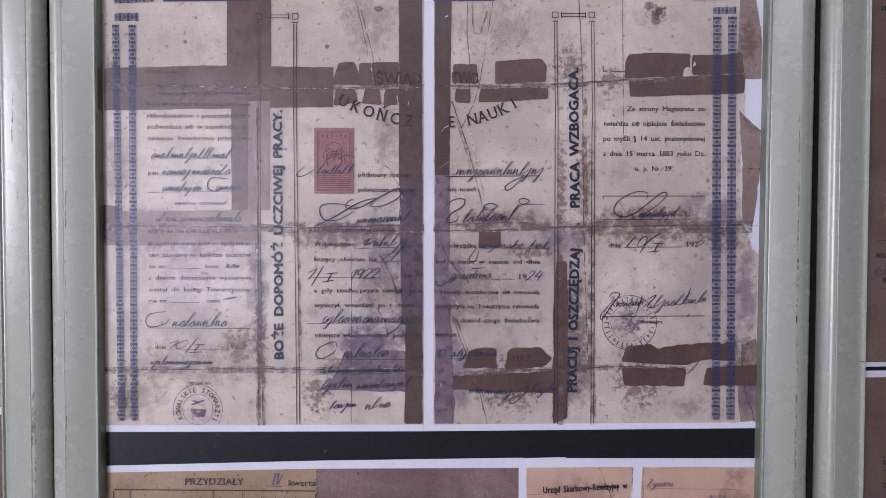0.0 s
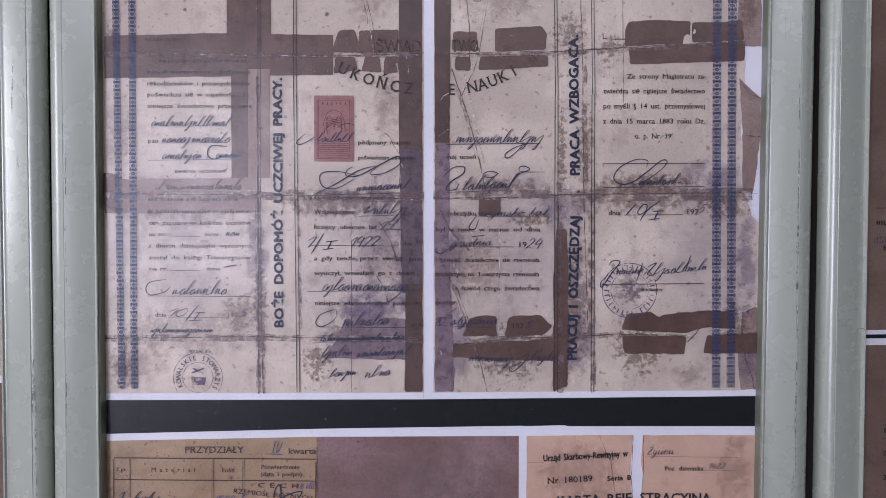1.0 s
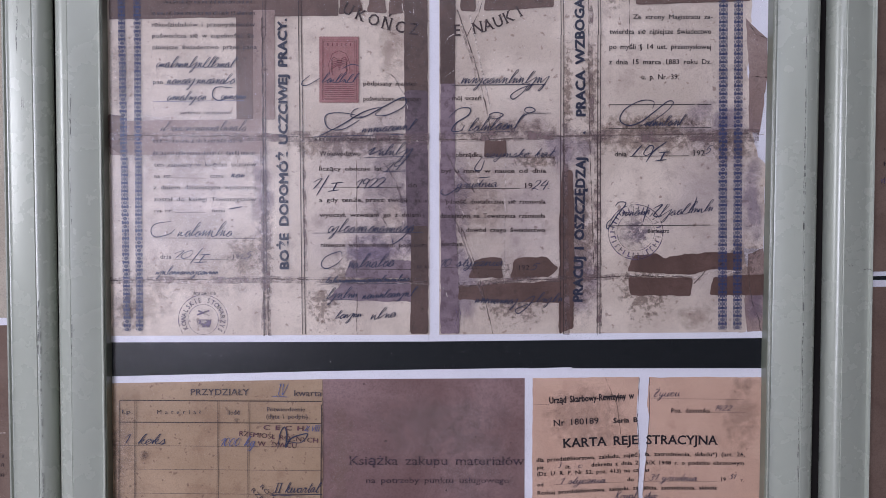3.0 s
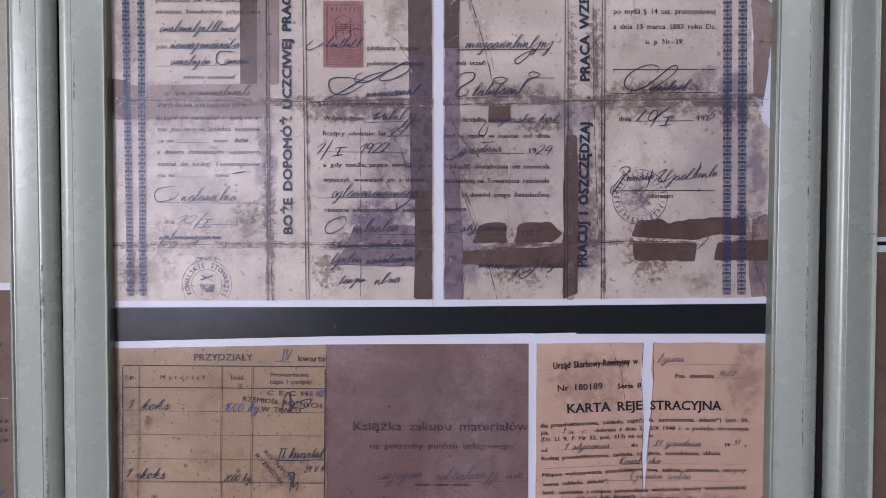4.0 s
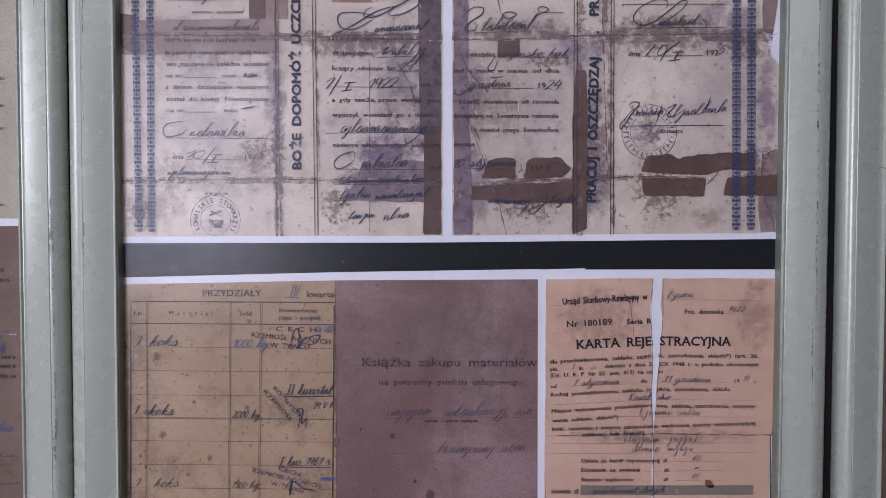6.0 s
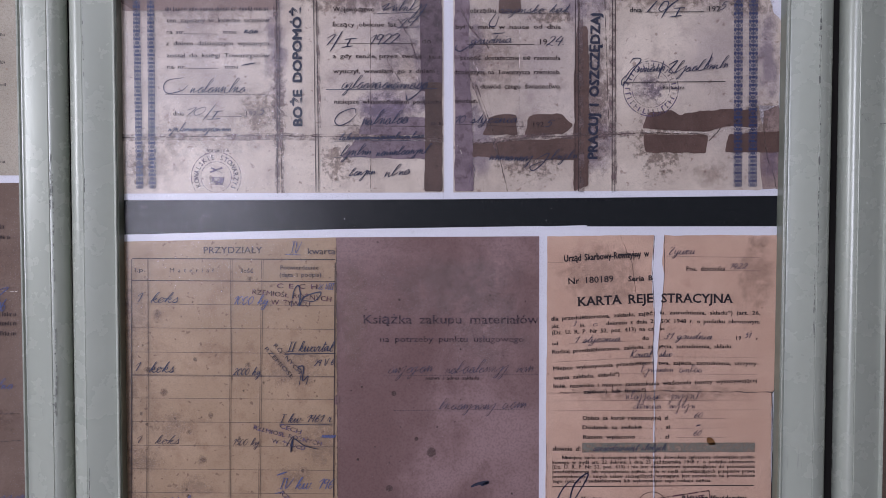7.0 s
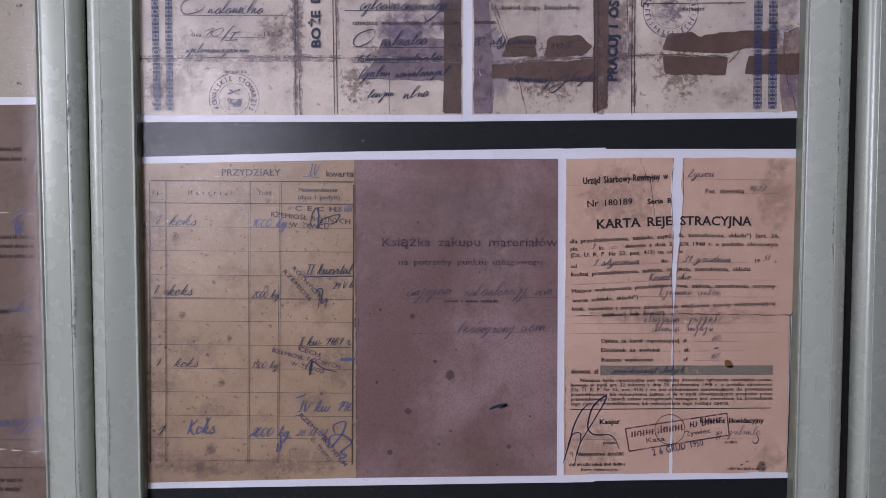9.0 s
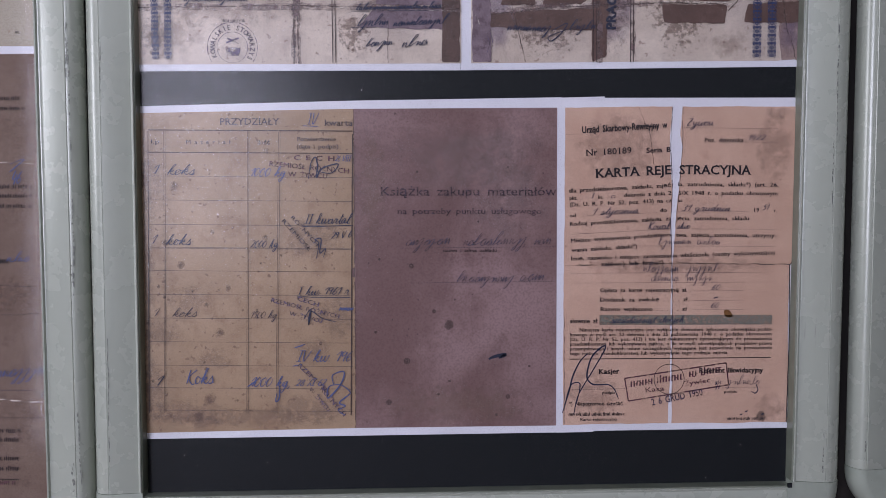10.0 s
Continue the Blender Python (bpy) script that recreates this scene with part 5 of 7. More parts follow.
part("stamp_emblem", plate([(-212.1, 1196.2), (-202.0, 1196.2), (-200.0, 1203.3), (-214.0, 1203.2)], -1.15, 0.2, 0.0, 3.0, 4), VIOLET, cert_left, "")
rule(cert_left, -213.0, 1207.3, -202.0, 1211.3, 1.49, VIOLET)
rule(cert_left, -212.0, 1211.3, -202.0, 1206.3, 1.49, VIOLET)
part("revenue_stamp", perforated(-104.5, 1394.6, -69.2, 1452.9, -1.6), STAMPS, cert_left, "faded red perforated revenue stamp")
stamp_face(cert_left, -101.5, 1397.3, -71.6, 1449.7)
pen(cert_left, 0.87, (-112.4, 1418.7), (-118.5, 1413.4), (-119.4, 1410.3), (-114.1, 1410.3), (-103.7, 1416.1), mat=PEN)
bars(cert_left, -103.7, 1412.1, -74.1, 1412.2, 4.18, PEN)
pen(cert_left, 0.70, (-84.5, 1424.0), (-75.8, 1428.3), (-68.0, 1426.6), mat=PEN)
text(cert_left, "podpisany majster", -65.7, 1409.8, 47.4, 3.83, 0.1, BROWNINK)
text(cert_left, "poświadczam niniejszym", -65.7, 1396.5, 51.0, 3.83, 0.2, BROWNINK)
pen(cert_left, 1.04, (-104.6, 1365.5), (-86.3, 1374.3), (-65.3, 1386.6), (-49.6, 1391.0), mat=PEN)
pen(cert_left, 1.04, (-49.6, 1389.2), (-54.9, 1384.0), (-44.4, 1384.0), (-30.4, 1391.0), (-27.8, 1397.2), (-32.2, 1398.9), (-47.9, 1391.0), (-65.3, 1382.2), (-75.8, 1382.2), (-74.9, 1387.4), (-69.7, 1390.1), mat=PEN)
pen(cert_left, 1.04, (-65.3, 1382.2), (-82.8, 1385.7), (-96.7, 1384.7), (-99.3, 1378.6), (-95.0, 1371.7), (-82.8, 1371.7), (-68.8, 1379.6), mat=PEN)
bars(cert_left, -68.8, 1368.3, -24.3, 1371.0, 5.22, PEN)
rule(cert_left, -108.9, 1364.7, -30.4, 1367.0, 0.52, PEN, wobble=0.2)
print_bars(cert_left, -108.9, 1361.2, -32.1, 1361.4, 2.26, BROWNINK)
text(cert_left, "Województwo", -104.6, 1348.1, 36.7, 4.18, 0.2, BROWNINK)
pen(cert_left, 0.87, (-61.8, 1351.7), (-54.8, 1355.2), (-60.1, 1349.1), (-47.8, 1354.4), mat=PEN)
bars(cert_left, -54.8, 1348.2, -24.3, 1349.2, 5.22, PEN)
rule(cert_left, -65.3, 1346.4, -25.1, 1347.8, 0.44, PEN)
text(cert_left, "liczący obecnie lat", -104.9, 1335.0, 56.2, 3.83, 0.1, BROWNINK)
script(cert_left, "19", -45.7, 1334.3, 16.3, 7.31, 6.3, PEN)
rule(cert_left, -47.8, 1334.3, -25.1, 1334.8, 0.44, PEN)
script(cert_left, "1", -109.8, 1319.1, 7.8, 9.45, 0.0, PEN)
pen(cert_left, 1.05, (-106.9, 1313.1), (-95.8, 1331.0), mat=PEN)
pen(cert_left, 1.22, (-88.9, 1324.0), (-92.4, 1317.4), mat=PEN)
pen(cert_left, 0.88, (-94.1, 1323.7), (-83.1, 1324.8), mat=PEN)
pen(cert_left, 0.88, (-96.7, 1316.7), (-87.1, 1318.1), mat=PEN)
script(cert_left, "1922", -71.4, 1318.8, 25.7, 8.75, 3.3, PEN)
rule(cert_left, -107.2, 1320.5, -32.1, 1320.3, 0.44, BROWNINK)
text(cert_left, "do", -26.5, 1320.4, 8.4, 4.20, 0.0, BROWNINK)
text(cert_left, "a gdy tenże przez swoją", -104.6, 1307.4, 78.2, 3.85, 0.1, BROWNINK)
print_bars(cert_left, -19.8, 1307.1, -8.4, 1307.1, 2.45, BROWNINK)
text(cert_left, "wyuczył, wzwalam go z dniem", -104.6, 1294.2, 90.1, 3.85, 0.2, BROWNINK)
bars(cert_left, -100.2, 1280.6, -23.2, 1280.8, 5.95, PEN)
pen(cert_left, 0.88, (-25.0, 1282.2), (-32.0, 1275.1), (-39.0, 1270.7), (-39.9, 1275.1), mat=PEN)
rule(cert_left, -110.7, 1279.9, -12.7, 1280.8, 0.52, PEN)
text(cert_left, "niniejsze własnoręcznym podpisem", -103.7, 1267.6, 94.5, 4.02, 0.1, BROWNINK)
pen(cert_left, 0.88, (-84.5, 1259.2), (-86.2, 1263.6), (-98.5, 1259.2), (-102.9, 1252.1), (-98.5, 1248.6), (-89.7, 1252.2), (-84.5, 1257.5), mat=PEN)
bars(cert_left, -82.7, 1248.7, -40.7, 1250.5, 5.95, PEN)
rule(cert_left, -103.7, 1248.3, -23.2, 1247.8, 0.44, BROWNINK)
print_bars(cert_left, -17.9, 1248.8, -7.8, 1248.9, 2.62, BROWNINK)
bars(cert_left, -100.2, 1235.5, -26.7, 1237.4, 3.15, PEN)
rule(cert_left, -103.7, 1234.6, -26.7, 1235.6, 0.35, PEN)
bars(cert_left, -100.2, 1221.4, -72.2, 1222.7, 4.90, PEN)
bars(cert_left, -68.7, 1221.5, -23.1, 1224.2, 4.20, PEN)
rule(cert_left, -103.7, 1220.5, -75.7, 1221.3, 0.35, PEN)
bars(cert_left, -92.4, 1203.8, -68.7, 1205.6, 4.20, PEN)
bars(cert_left, -61.7, 1203.0, -39.8, 1205.7, 5.25, PEN)
bars(cert_right, 16.6, 1411.2, 95.2, 1412.0, 5.92, PEN)
pen(cert_right, 0.87, (81.2, 1412.3), (74.3, 1403.6), (66.4, 1398.0), (64.7, 1401.8), (74.2, 1407.9), (84.7, 1410.6), mat=PEN)
rule(cert_right, 11.4, 1410.3, 95.2, 1411.1, 0.52, PEN)
rule(cert_right, 13.1, 1410.0, 95.2, 1410.8, 0.35, BROWNINK)
text(cert_right, "mój uczeń", 12.3, 1397.1, 26.4, 3.83, 0.2, BROWNINK)
pen(cert_right, 1.04, (9.7, 1381.6), (18.4, 1389.4), (28.0, 1390.0), (27.2, 1384.2), (16.7, 1377.2), (12.4, 1370.2), (20.3, 1370.3), (23.7, 1375.5), mat=PEN)
bars(cert_right, 23.8, 1369.4, 69.2, 1372.1, 5.92, PEN)
pen(cert_right, 0.87, (46.4, 1380.8), (45.5, 1384.3), (51.6, 1386.4), (57.8, 1384.3), (51.7, 1380.8), (46.4, 1381.7), mat=PEN)
pen(cert_right, 0.87, (67.4, 1370.4), (74.4, 1382.6), (85.7, 1387.9), (81.3, 1391.0), (76.9, 1389.6), (79.6, 1386.1), (99.7, 1385.9), mat=PEN)
rule(cert_right, 13.3, 1367.6, 70.9, 1370.1, 0.35, PEN)
text(cert_right, "obrządku", 15.8, 1347.2, 23.1, 4.18, 0.2, BROWNINK)
script(cert_right, "rzymsko kat.", 41.3, 1346.7, 63.0, 5.92, 1.0, PEN)
pen(cert_right, 0.87, (39.6, 1347.6), (32.6, 1337.1), (37.8, 1335.4), (41.3, 1344.1), mat=PEN)
rule(cert_right, 39.6, 1346.2, 102.5, 1346.9, 0.35, BROWNINK)
text(cert_right, "był u mnie w nauce od dnia", 2.9, 1333.2, 93.0, 3.83, 0.1, BROWNINK)
script(cert_right, "grudnia", 15.2, 1319.9, 37.6, 5.95, 2.1, PEN)
pen(cert_right, 0.88, (18.7, 1320.8), (8.2, 1313.8), (2.9, 1315.5), (4.7, 1319.0), mat=PEN)
pen(cert_right, 0.70, (35.3, 1328.7), (46.6, 1329.7), mat=PEN)
rule(cert_right, 13.4, 1319.6, 72.6, 1319.6, 0.52, BROWNINK)
text(cert_right, "19", 76.8, 1319.6, 7.0, 4.90, 0.0, BROWNINK)
script(cert_right, "24.", 83.4, 1318.4, 14.9, 8.05, 3.5, PEN)
text(cert_right, "pilność dostatecznie się rzemiosła", 7.3, 1306.1, 88.1, 3.85, 0.1, BROWNINK)
text(cert_right, "dzisiejszym na Towarzysza rzemiosła", 2.1, 1293.5, 93.0, 4.02, 0.1, BROWNINK)
text(cert_right, "i dowód czego świadectwo", 20.5, 1280.9, 74.5, 4.20, 0.2, BROWNINK)
text(cert_right, "twierdzam.", 2.2, 1268.5, 20.5, 3.85, 0.3, BROWNINK)
script(cert_right, "10 stycznia", 3.1, 1250.6, 55.2, 6.65, 0.9, PEN)
rule(cert_right, 3.1, 1249.8, 68.0, 1247.3, 0.35, BROWNINK)
text(cert_right, "192", 71.5, 1247.6, 9.6, 4.55, 0.0, BROWNINK)
script(cert_right, "5", 82.0, 1247.6, 8.8, 5.60, 0.7, PEN)
bars(cert_right, 31.3, 1218.2, 69.9, 1217.0, 4.90, PEN)
pen(cert_right, 0.88, (71.6, 1217.4), (85.6, 1224.4), (80.4, 1215.6), (71.7, 1208.9), (69.9, 1212.9), (85.7, 1219.1), mat=PEN)
bars(cert_right, 85.7, 1218.3, 108.5, 1219.5, 4.55, PEN)
pen(cert_right, 0.52, (18.6, 1215.5), (20.4, 1206.7), (17.3, 1196.1), mat=VIOLET)
pen(cert_right, 0.52, (15.5, 1213.7), (17.6, 1206.7), (15.2, 1197.9), mat=VIOLET)
text(cert_right, "L.", 149.6, 1502.8, 4.4, 5.13, 1.3, BLACK)
rule(cert_right, 157.6, 1502.9, 169.6, 1502.9, 0.68, BLACK)
text(cert_right, "Ze strony Magistratu za-", 171.6, 1468.3, 70.0, 4.18, 0.2, BLACK)
text(cert_right, "twierdza się niniejsze świadectwo", 150.6, 1455.2, 90.0, 4.52, 0.2, BLACK)
text(cert_right, "po myśli § 14 ust. przemysłowej", 150.6, 1442.0, 90.2, 4.52, 0.1, BLACK)
text(cert_right, "z dnia 15 marca 1883 roku Dz.", 150.7, 1428.7, 90.2, 4.52, 0.2, BLACK)
text(cert_right, "u. p. Nr. 39.", 179.1, 1415.6, 33.2, 4.52, 0.2, BLACK)
rule(cert_right, 150.6, 1393.3, 226.5, 1393.6, 0.61, BLACK)
rule(cert_right, 228.3, 1393.6, 240.9, 1393.6, 0.61, BLACK)
pen(cert_right, 1.04, (189.3, 1390.0), (190.1, 1396.1), (179.6, 1396.9), (165.7, 1389.9), (160.5, 1380.3), (167.5, 1375.1), (178.0, 1377.7), (190.2, 1386.5), (202.4, 1396.1), (207.6, 1395.3), (202.4, 1388.3), (190.3, 1379.5), (177.2, 1374.2), mat=PEN)
bars(cert_right, 179.8, 1374.2, 213.9, 1375.2, 4.52, PEN)
rule(cert_right, 150.8, 1372.4, 241.1, 1373.4, 0.52, BLACK)
text(cert_right, "dnia", 156.2, 1347.9, 10.7, 4.35, 0.5, BLACK)
pen(cert_right, 1.22, (171.2, 1347.6), (179.9, 1357.6), mat=PEN)
pen(cert_right, 1.04, (183.8, 1348.4), (181.7, 1350.6), (186.1, 1356.8), (190.1, 1356.8), (188.7, 1351.5), (183.8, 1348.4), mat=PEN)
pen(cert_right, 1.22, (183.9, 1342.8), (190.5, 1352.4), (201.8, 1360.7), mat=PEN)
pen(cert_right, 1.39, (200.1, 1351.2), (196.7, 1344.5), mat=PEN)
pen(cert_right, 0.87, (194.9, 1351.2), (204.8, 1351.9), mat=PEN)
pen(cert_right, 0.87, (191.4, 1343.8), (201.9, 1345.1), mat=PEN)
rule(cert_right, 169.5, 1348.0, 221.7, 1348.5, 0.52, BLACK)
text(cert_right, "192", 225.5, 1348.6, 10.2, 4.87, 0.6, BLACK)
script(cert_right, "5", 235.3, 1349.9, 8.8, 5.92, 11.8, PEN)
pen(cert_right, 1.05, (156.7, 1303.7), (160.1, 1307.5), (166.3, 1306.3), (159.3, 1296.7), (150.7, 1284.3), (149.8, 1288.7), (155.9, 1294.9), mat=PEN)
bars(cert_right, 161.1, 1294.9, 185.6, 1296.4, 5.25, PEN)
pen(cert_right, 1.05, (186.5, 1305.5), (181.3, 1289.7), mat=PEN)
pen(cert_right, 1.05, (190.9, 1302.0), (198.7, 1305.5), (190.9, 1295.9), (197.9, 1295.0), mat=PEN)
bars(cert_right, 194.4, 1295.0, 241.7, 1299.5, 5.25, PEN)
pen(cert_right, 0.88, (229.3, 1312.6), (224.2, 1297.7), mat=PEN)
rule(cert_right, 150.7, 1286.6, 241.0, 1287.4, 0.61, BLACK)
text(cert_right, "Burmistrz", 185.8, 1280.6, 18.9, 3.50, 0.0, BLACK)
ring(cert_right, 175.2, 1281.2, 24.15, 0.88, VIOLET)
ring(cert_right, 175.2, 1281.2, 16.62, 0.52, VIOLET)
ring_marks(cert_right, 175.2, 1281.2, 20.5, 4.5, 30, VIOLET)
stain(cert_right, 154.3, 1261.5, 196.1, 1302.0, VIOLETBLOT, name="stamp_emblem")
stain(cert_right, 164.8, 1268.6, 189.2, 1293.2, VIOLETBLOT, name="stamp_emblem", lift=0.1)
part("ledger_page", plate([(-299.4, 861.6), (-101.3, 866.0), (-102.1, 1150.0), (-301.1, 1146.0)], -0.45, 0.2, 0.0, 3.0, 4), LEDGER, ledger_print, "stained yellow-brown ledger page")
part("book_cover", plate([(-101.3, 866.0), (78.1, 867.9), (77.6, 1151.1), (-102.1, 1150.0)], -0.45, 0.2, 0.0, 3.0, 4), COVER, ledger_print, "worn dull purple-brown book cover")
crease(ledger_print, CREASE, 0.7, (-101.5, 866.2), (-101.7, 1006.0), (-102.0, 1149.6), jitter=0.2)
# the rail's shade along the page's left edge, laid on as a soft strip
stain(ledger_print, -306.0, 864.0, -276.0, 1146.0, HAZE, lift=0.1)
stain(ledger_print, -300.0, 866.0, -104.0, 886.0, HAZE, lift=0.1)
stain(ledger_print, -292.1, 936.4, -251.5, 966.7, HAZE)
stain(ledger_print, -252.2, 916.0, -206.6, 941.3, HAZE)
stain(ledger_print, -298.4, 860.0, -207.1, 895.6, HAZE)
stain(ledger_print, -156.5, 920.9, -121.0, 951.3, HAZE)
stain(ledger_print, -136.2, 936.1, -95.6, 996.8, HAZE)
stain(ledger_print, -292.8, 1047.1, -264.1, 1126.7, HAZE)
stain(ledger_print, -263.0, 865.1, -217.4, 880.3, HAZE)
stain(ledger_print, -182.2, 864.9, -101.1, 900.5, HAZE)
stain(ledger_print, -175.7, 1011.9, -105.3, 1057.0, HAZE)
stain(ledger_print, -271.6, 966.7, -226.0, 996.9, HAZE)
stain(ledger_print, -298.4, 865.1, -267.0, 936.3, HAZE)
stain(ledger_print, -266.9, 1076.0, -254.8, 1088.0, STAIN, lift=0.1)
stain(ledger_print, -265.7, 1077.2, -256.0, 1086.8, HAZE)
stain(ledger_print, -227.7, 945.4, -215.5, 957.5, STAIN, lift=0.1)
stain(ledger_print, -226.5, 946.6, -216.7, 956.3, HAZE)
stain(ledger_print, -147.1, 958.9, -137.0, 969.0, STAIN, lift=0.1)
stain(ledger_print, -146.1, 960.0, -138.0, 968.0, HAZE)
stain(ledger_print, -260.9, 1007.0, -250.8, 1017.0, STAIN, lift=0.1)
stain(ledger_print, -259.9, 1008.0, -251.8, 1016.0, HAZE)
stain(ledger_print, -238.5, 885.9, -224.2, 900.2, STAIN, lift=0.1)
stain(ledger_print, -237.1, 887.4, -225.6, 898.8, HAZE)
stain(ledger_print, -247.8, 870.1, -235.5, 882.4, STAIN, lift=0.1)
stain(ledger_print, -246.6, 871.4, -236.8, 881.1, HAZE)
stain(ledger_print, -274.6, 1027.1, -264.5, 1037.1, STAIN, lift=0.1)
stain(ledger_print, -273.6, 1028.1, -265.5, 1036.1, HAZE)
stain(ledger_print, -184.5, 1033.0, -176.5, 1041.0, STAIN, lift=0.1)
stain(ledger_print, -183.7, 1033.8, -177.3, 1040.2, HAZE)
stain(ledger_print, -236.9, 973.2, -229.7, 980.3, STAIN, lift=0.1)
stain(ledger_print, -236.1, 973.9, -230.5, 979.6, HAZE)
stain(ledger_print, -231.0, 1091.1, -228.0, 1094.7, STAIN, lift=0.1)
stain(ledger_print, -277.8, 990.7, -273.7, 995.5, STAIN, lift=0.1)
stain(ledger_print, -187.5, 892.5, -183.4, 897.4, STAIN, lift=0.1)
stain(ledger_print, -283.1, 1017.9, -280.0, 1021.5, STAIN, lift=0.1)
stain(ledger_print, -247.2, 987.3, -244.2, 990.9, STAIN, lift=0.1)
stain(ledger_print, -141.9, 1097.5, -137.9, 1102.2, STAIN, lift=0.1)
stain(ledger_print, -177.5, 978.9, -174.5, 982.5, STAIN, lift=0.1)
stain(ledger_print, -187.1, 1026.9, -183.0, 1031.7, STAIN, lift=0.1)
stain(ledger_print, -283.8, 906.2, -279.7, 911.0, STAIN, lift=0.1)
stain(ledger_print, -217.3, 987.6, -210.2, 996.0, STAIN, lift=0.1)
stain(ledger_print, -236.5, 917.2, -232.4, 922.1, STAIN, lift=0.1)
stain(ledger_print, -272.5, 981.5, -268.4, 986.3, STAIN, lift=0.1)
stain(ledger_print, -223.7, 988.2, -220.6, 991.8, STAIN, lift=0.1)
stain(ledger_print, -190.5, 968.3, -185.4, 974.3, STAIN, lift=0.1)
stain(ledger_print, -168.7, 1018.8, -164.7, 1023.6, STAIN, lift=0.1)
stain(ledger_print, -208.6, 888.9, -204.5, 893.8, STAIN, lift=0.1)
stain(ledger_print, -238.0, 922.9, -233.9, 927.8, STAIN, lift=0.1)
stain(ledger_print, -275.7, 1051.3, -270.6, 1057.3, STAIN, lift=0.1)
stain(ledger_print, -134.4, 939.9, -130.4, 944.7, STAIN, lift=0.1)
stain(ledger_print, -182.1, 1108.7, -175.0, 1117.0, STAIN, lift=0.1)
stain(ledger_print, -216.6, 932.7, -212.6, 937.6, STAIN, lift=0.1)
stain(ledger_print, -123.0, 1020.9, -119.9, 1024.5, STAIN, lift=0.1)
stain(ledger_print, -154.0, 980.9, -149.9, 985.7, STAIN, lift=0.1)
stain(ledger_print, -229.8, 1038.4, -224.7, 1044.4, STAIN, lift=0.1)
stain(ledger_print, -186.3, 1012.0, -183.2, 1015.6, STAIN, lift=0.1)
stain(ledger_print, -121.0, 1007.3, -118.0, 1010.9, STAIN, lift=0.1)
stain(ledger_print, -84.7, 950.9, -81.7, 953.9, DARKSPOT, lift=0.1)
stain(ledger_print, -47.1, 1032.3, -44.6, 1034.8, DARKSPOT, lift=0.1)
stain(ledger_print, -90.3, 1013.1, -88.3, 1015.1, DARKSPOT, lift=0.1)
stain(ledger_print, 7.2, 1004.8, 9.3, 1006.8, DARKSPOT, lift=0.1)
stain(ledger_print, 33.1, 1097.9, 35.1, 1099.9, DARKSPOT, lift=0.1)
stain(ledger_print, -28.7, 895.0, -25.6, 898.0, DARKSPOT, lift=0.1)
stain(ledger_print, -80.9, 1016.1, -78.4, 1018.6, DARKSPOT, lift=0.1)
stain(ledger_print, 52.6, 920.4, 55.1, 923.0, DARKSPOT, lift=0.1)
stain(ledger_print, 22.9, 876.7, 25.9, 879.8, DARKSPOT, lift=0.1)
stain(ledger_print, 64.4, 1092.4, 66.4, 1094.4, DARKSPOT, lift=0.1)
stain(ledger_print, -68.9, 962.7, -67.3, 964.2, DARKSPOT, lift=0.1)
stain(ledger_print, -13.9, 980.0, -11.4, 982.6, DARKSPOT, lift=0.1)
stain(ledger_print, -47.4, 1093.5, -44.9, 1096.0, DARKSPOT, lift=0.1)
stain(ledger_print, 7.0, 1049.7, 9.0, 1051.7, DARKSPOT, lift=0.1)
stain(ledger_print, 20.7, 999.5, 22.2, 1001.0, DARKSPOT, lift=0.1)
stain(ledger_print, -18.9, 906.9, -15.8, 909.9, DARKSPOT, lift=0.1)
text(ledger_print, "PRZYDZIAŁY", -219.5, 1135.9, 52.7, 6.00, 0.0, FAINT, bold=0.004)
script(ledger_print, "IV", -143.0, 1136.0, 11.5, 8.6, 4.0, BLUEPEN)
rule(ledger_print, -147.6, 1135.1, -133.2, 1134.4, 0.60, BLUEPEN)
text(ledger_print, "kwarta", -127.6, 1135.2, 24.8, 5.40, 0.0, FAINT, bold=0.004)
rule(ledger_print, -282.2, 1131.4, -102.8, 1130.4, 0.80, BROWNINK)
rule(ledger_print, -282.5, 1111.9, -102.9, 1110.8, 0.70, BROWNINK)
text(ledger_print, "l.p.", -280.4, 1119.5, 9.8, 3.60, 0.0, FAINT, bold=0.004)
text(ledger_print, "M a t e r i a ł", -249.3, 1119.1, 39.2, 3.80, 0.0, FAINT, bold=0.004)
text(ledger_print, "Ilość", -186.5, 1118.7, 11.2, 3.80, 0.0, FAINT, bold=0.004)
text(ledger_print, "Potwierdzenie", -151.7, 1121.6, 34.1, 3.80, 0.0, FAINT, bold=0.004)
text(ledger_print, "(data i podpis)", -152.1, 1115.2, 36.8, 3.80, 0.0, FAINT, bold=0.004)
rule(ledger_print, -282.0, 1091.1, -102.9, 1089.5, 0.32, FAINT)
rule(ledger_print, -282.3, 1070.0, -103.0, 1068.5, 0.32, FAINT)
rule(ledger_print, -282.6, 1048.5, -103.1, 1046.9, 0.32, FAINT)
rule(ledger_print, -282.9, 1028.4, -103.2, 1026.7, 0.32, FAINT)
script(ledger_print, "1", -277.0, 1093.1, 4.6, 8.00, 0.0, PEN)
script(ledger_print, "koks", -266.0, 1092.3, 24.4, 7.60, 0.0, PEN)
script(ledger_print, "1000 kg", -192.0, 1090.7, 30.1, 7.20, 0.0, BLUEPEN)
text(ledger_print, "C E C H", -154.8, 1105.2, 36.0, 4.2, -1.5, CRIMSON, bold=0.03, serif=False)
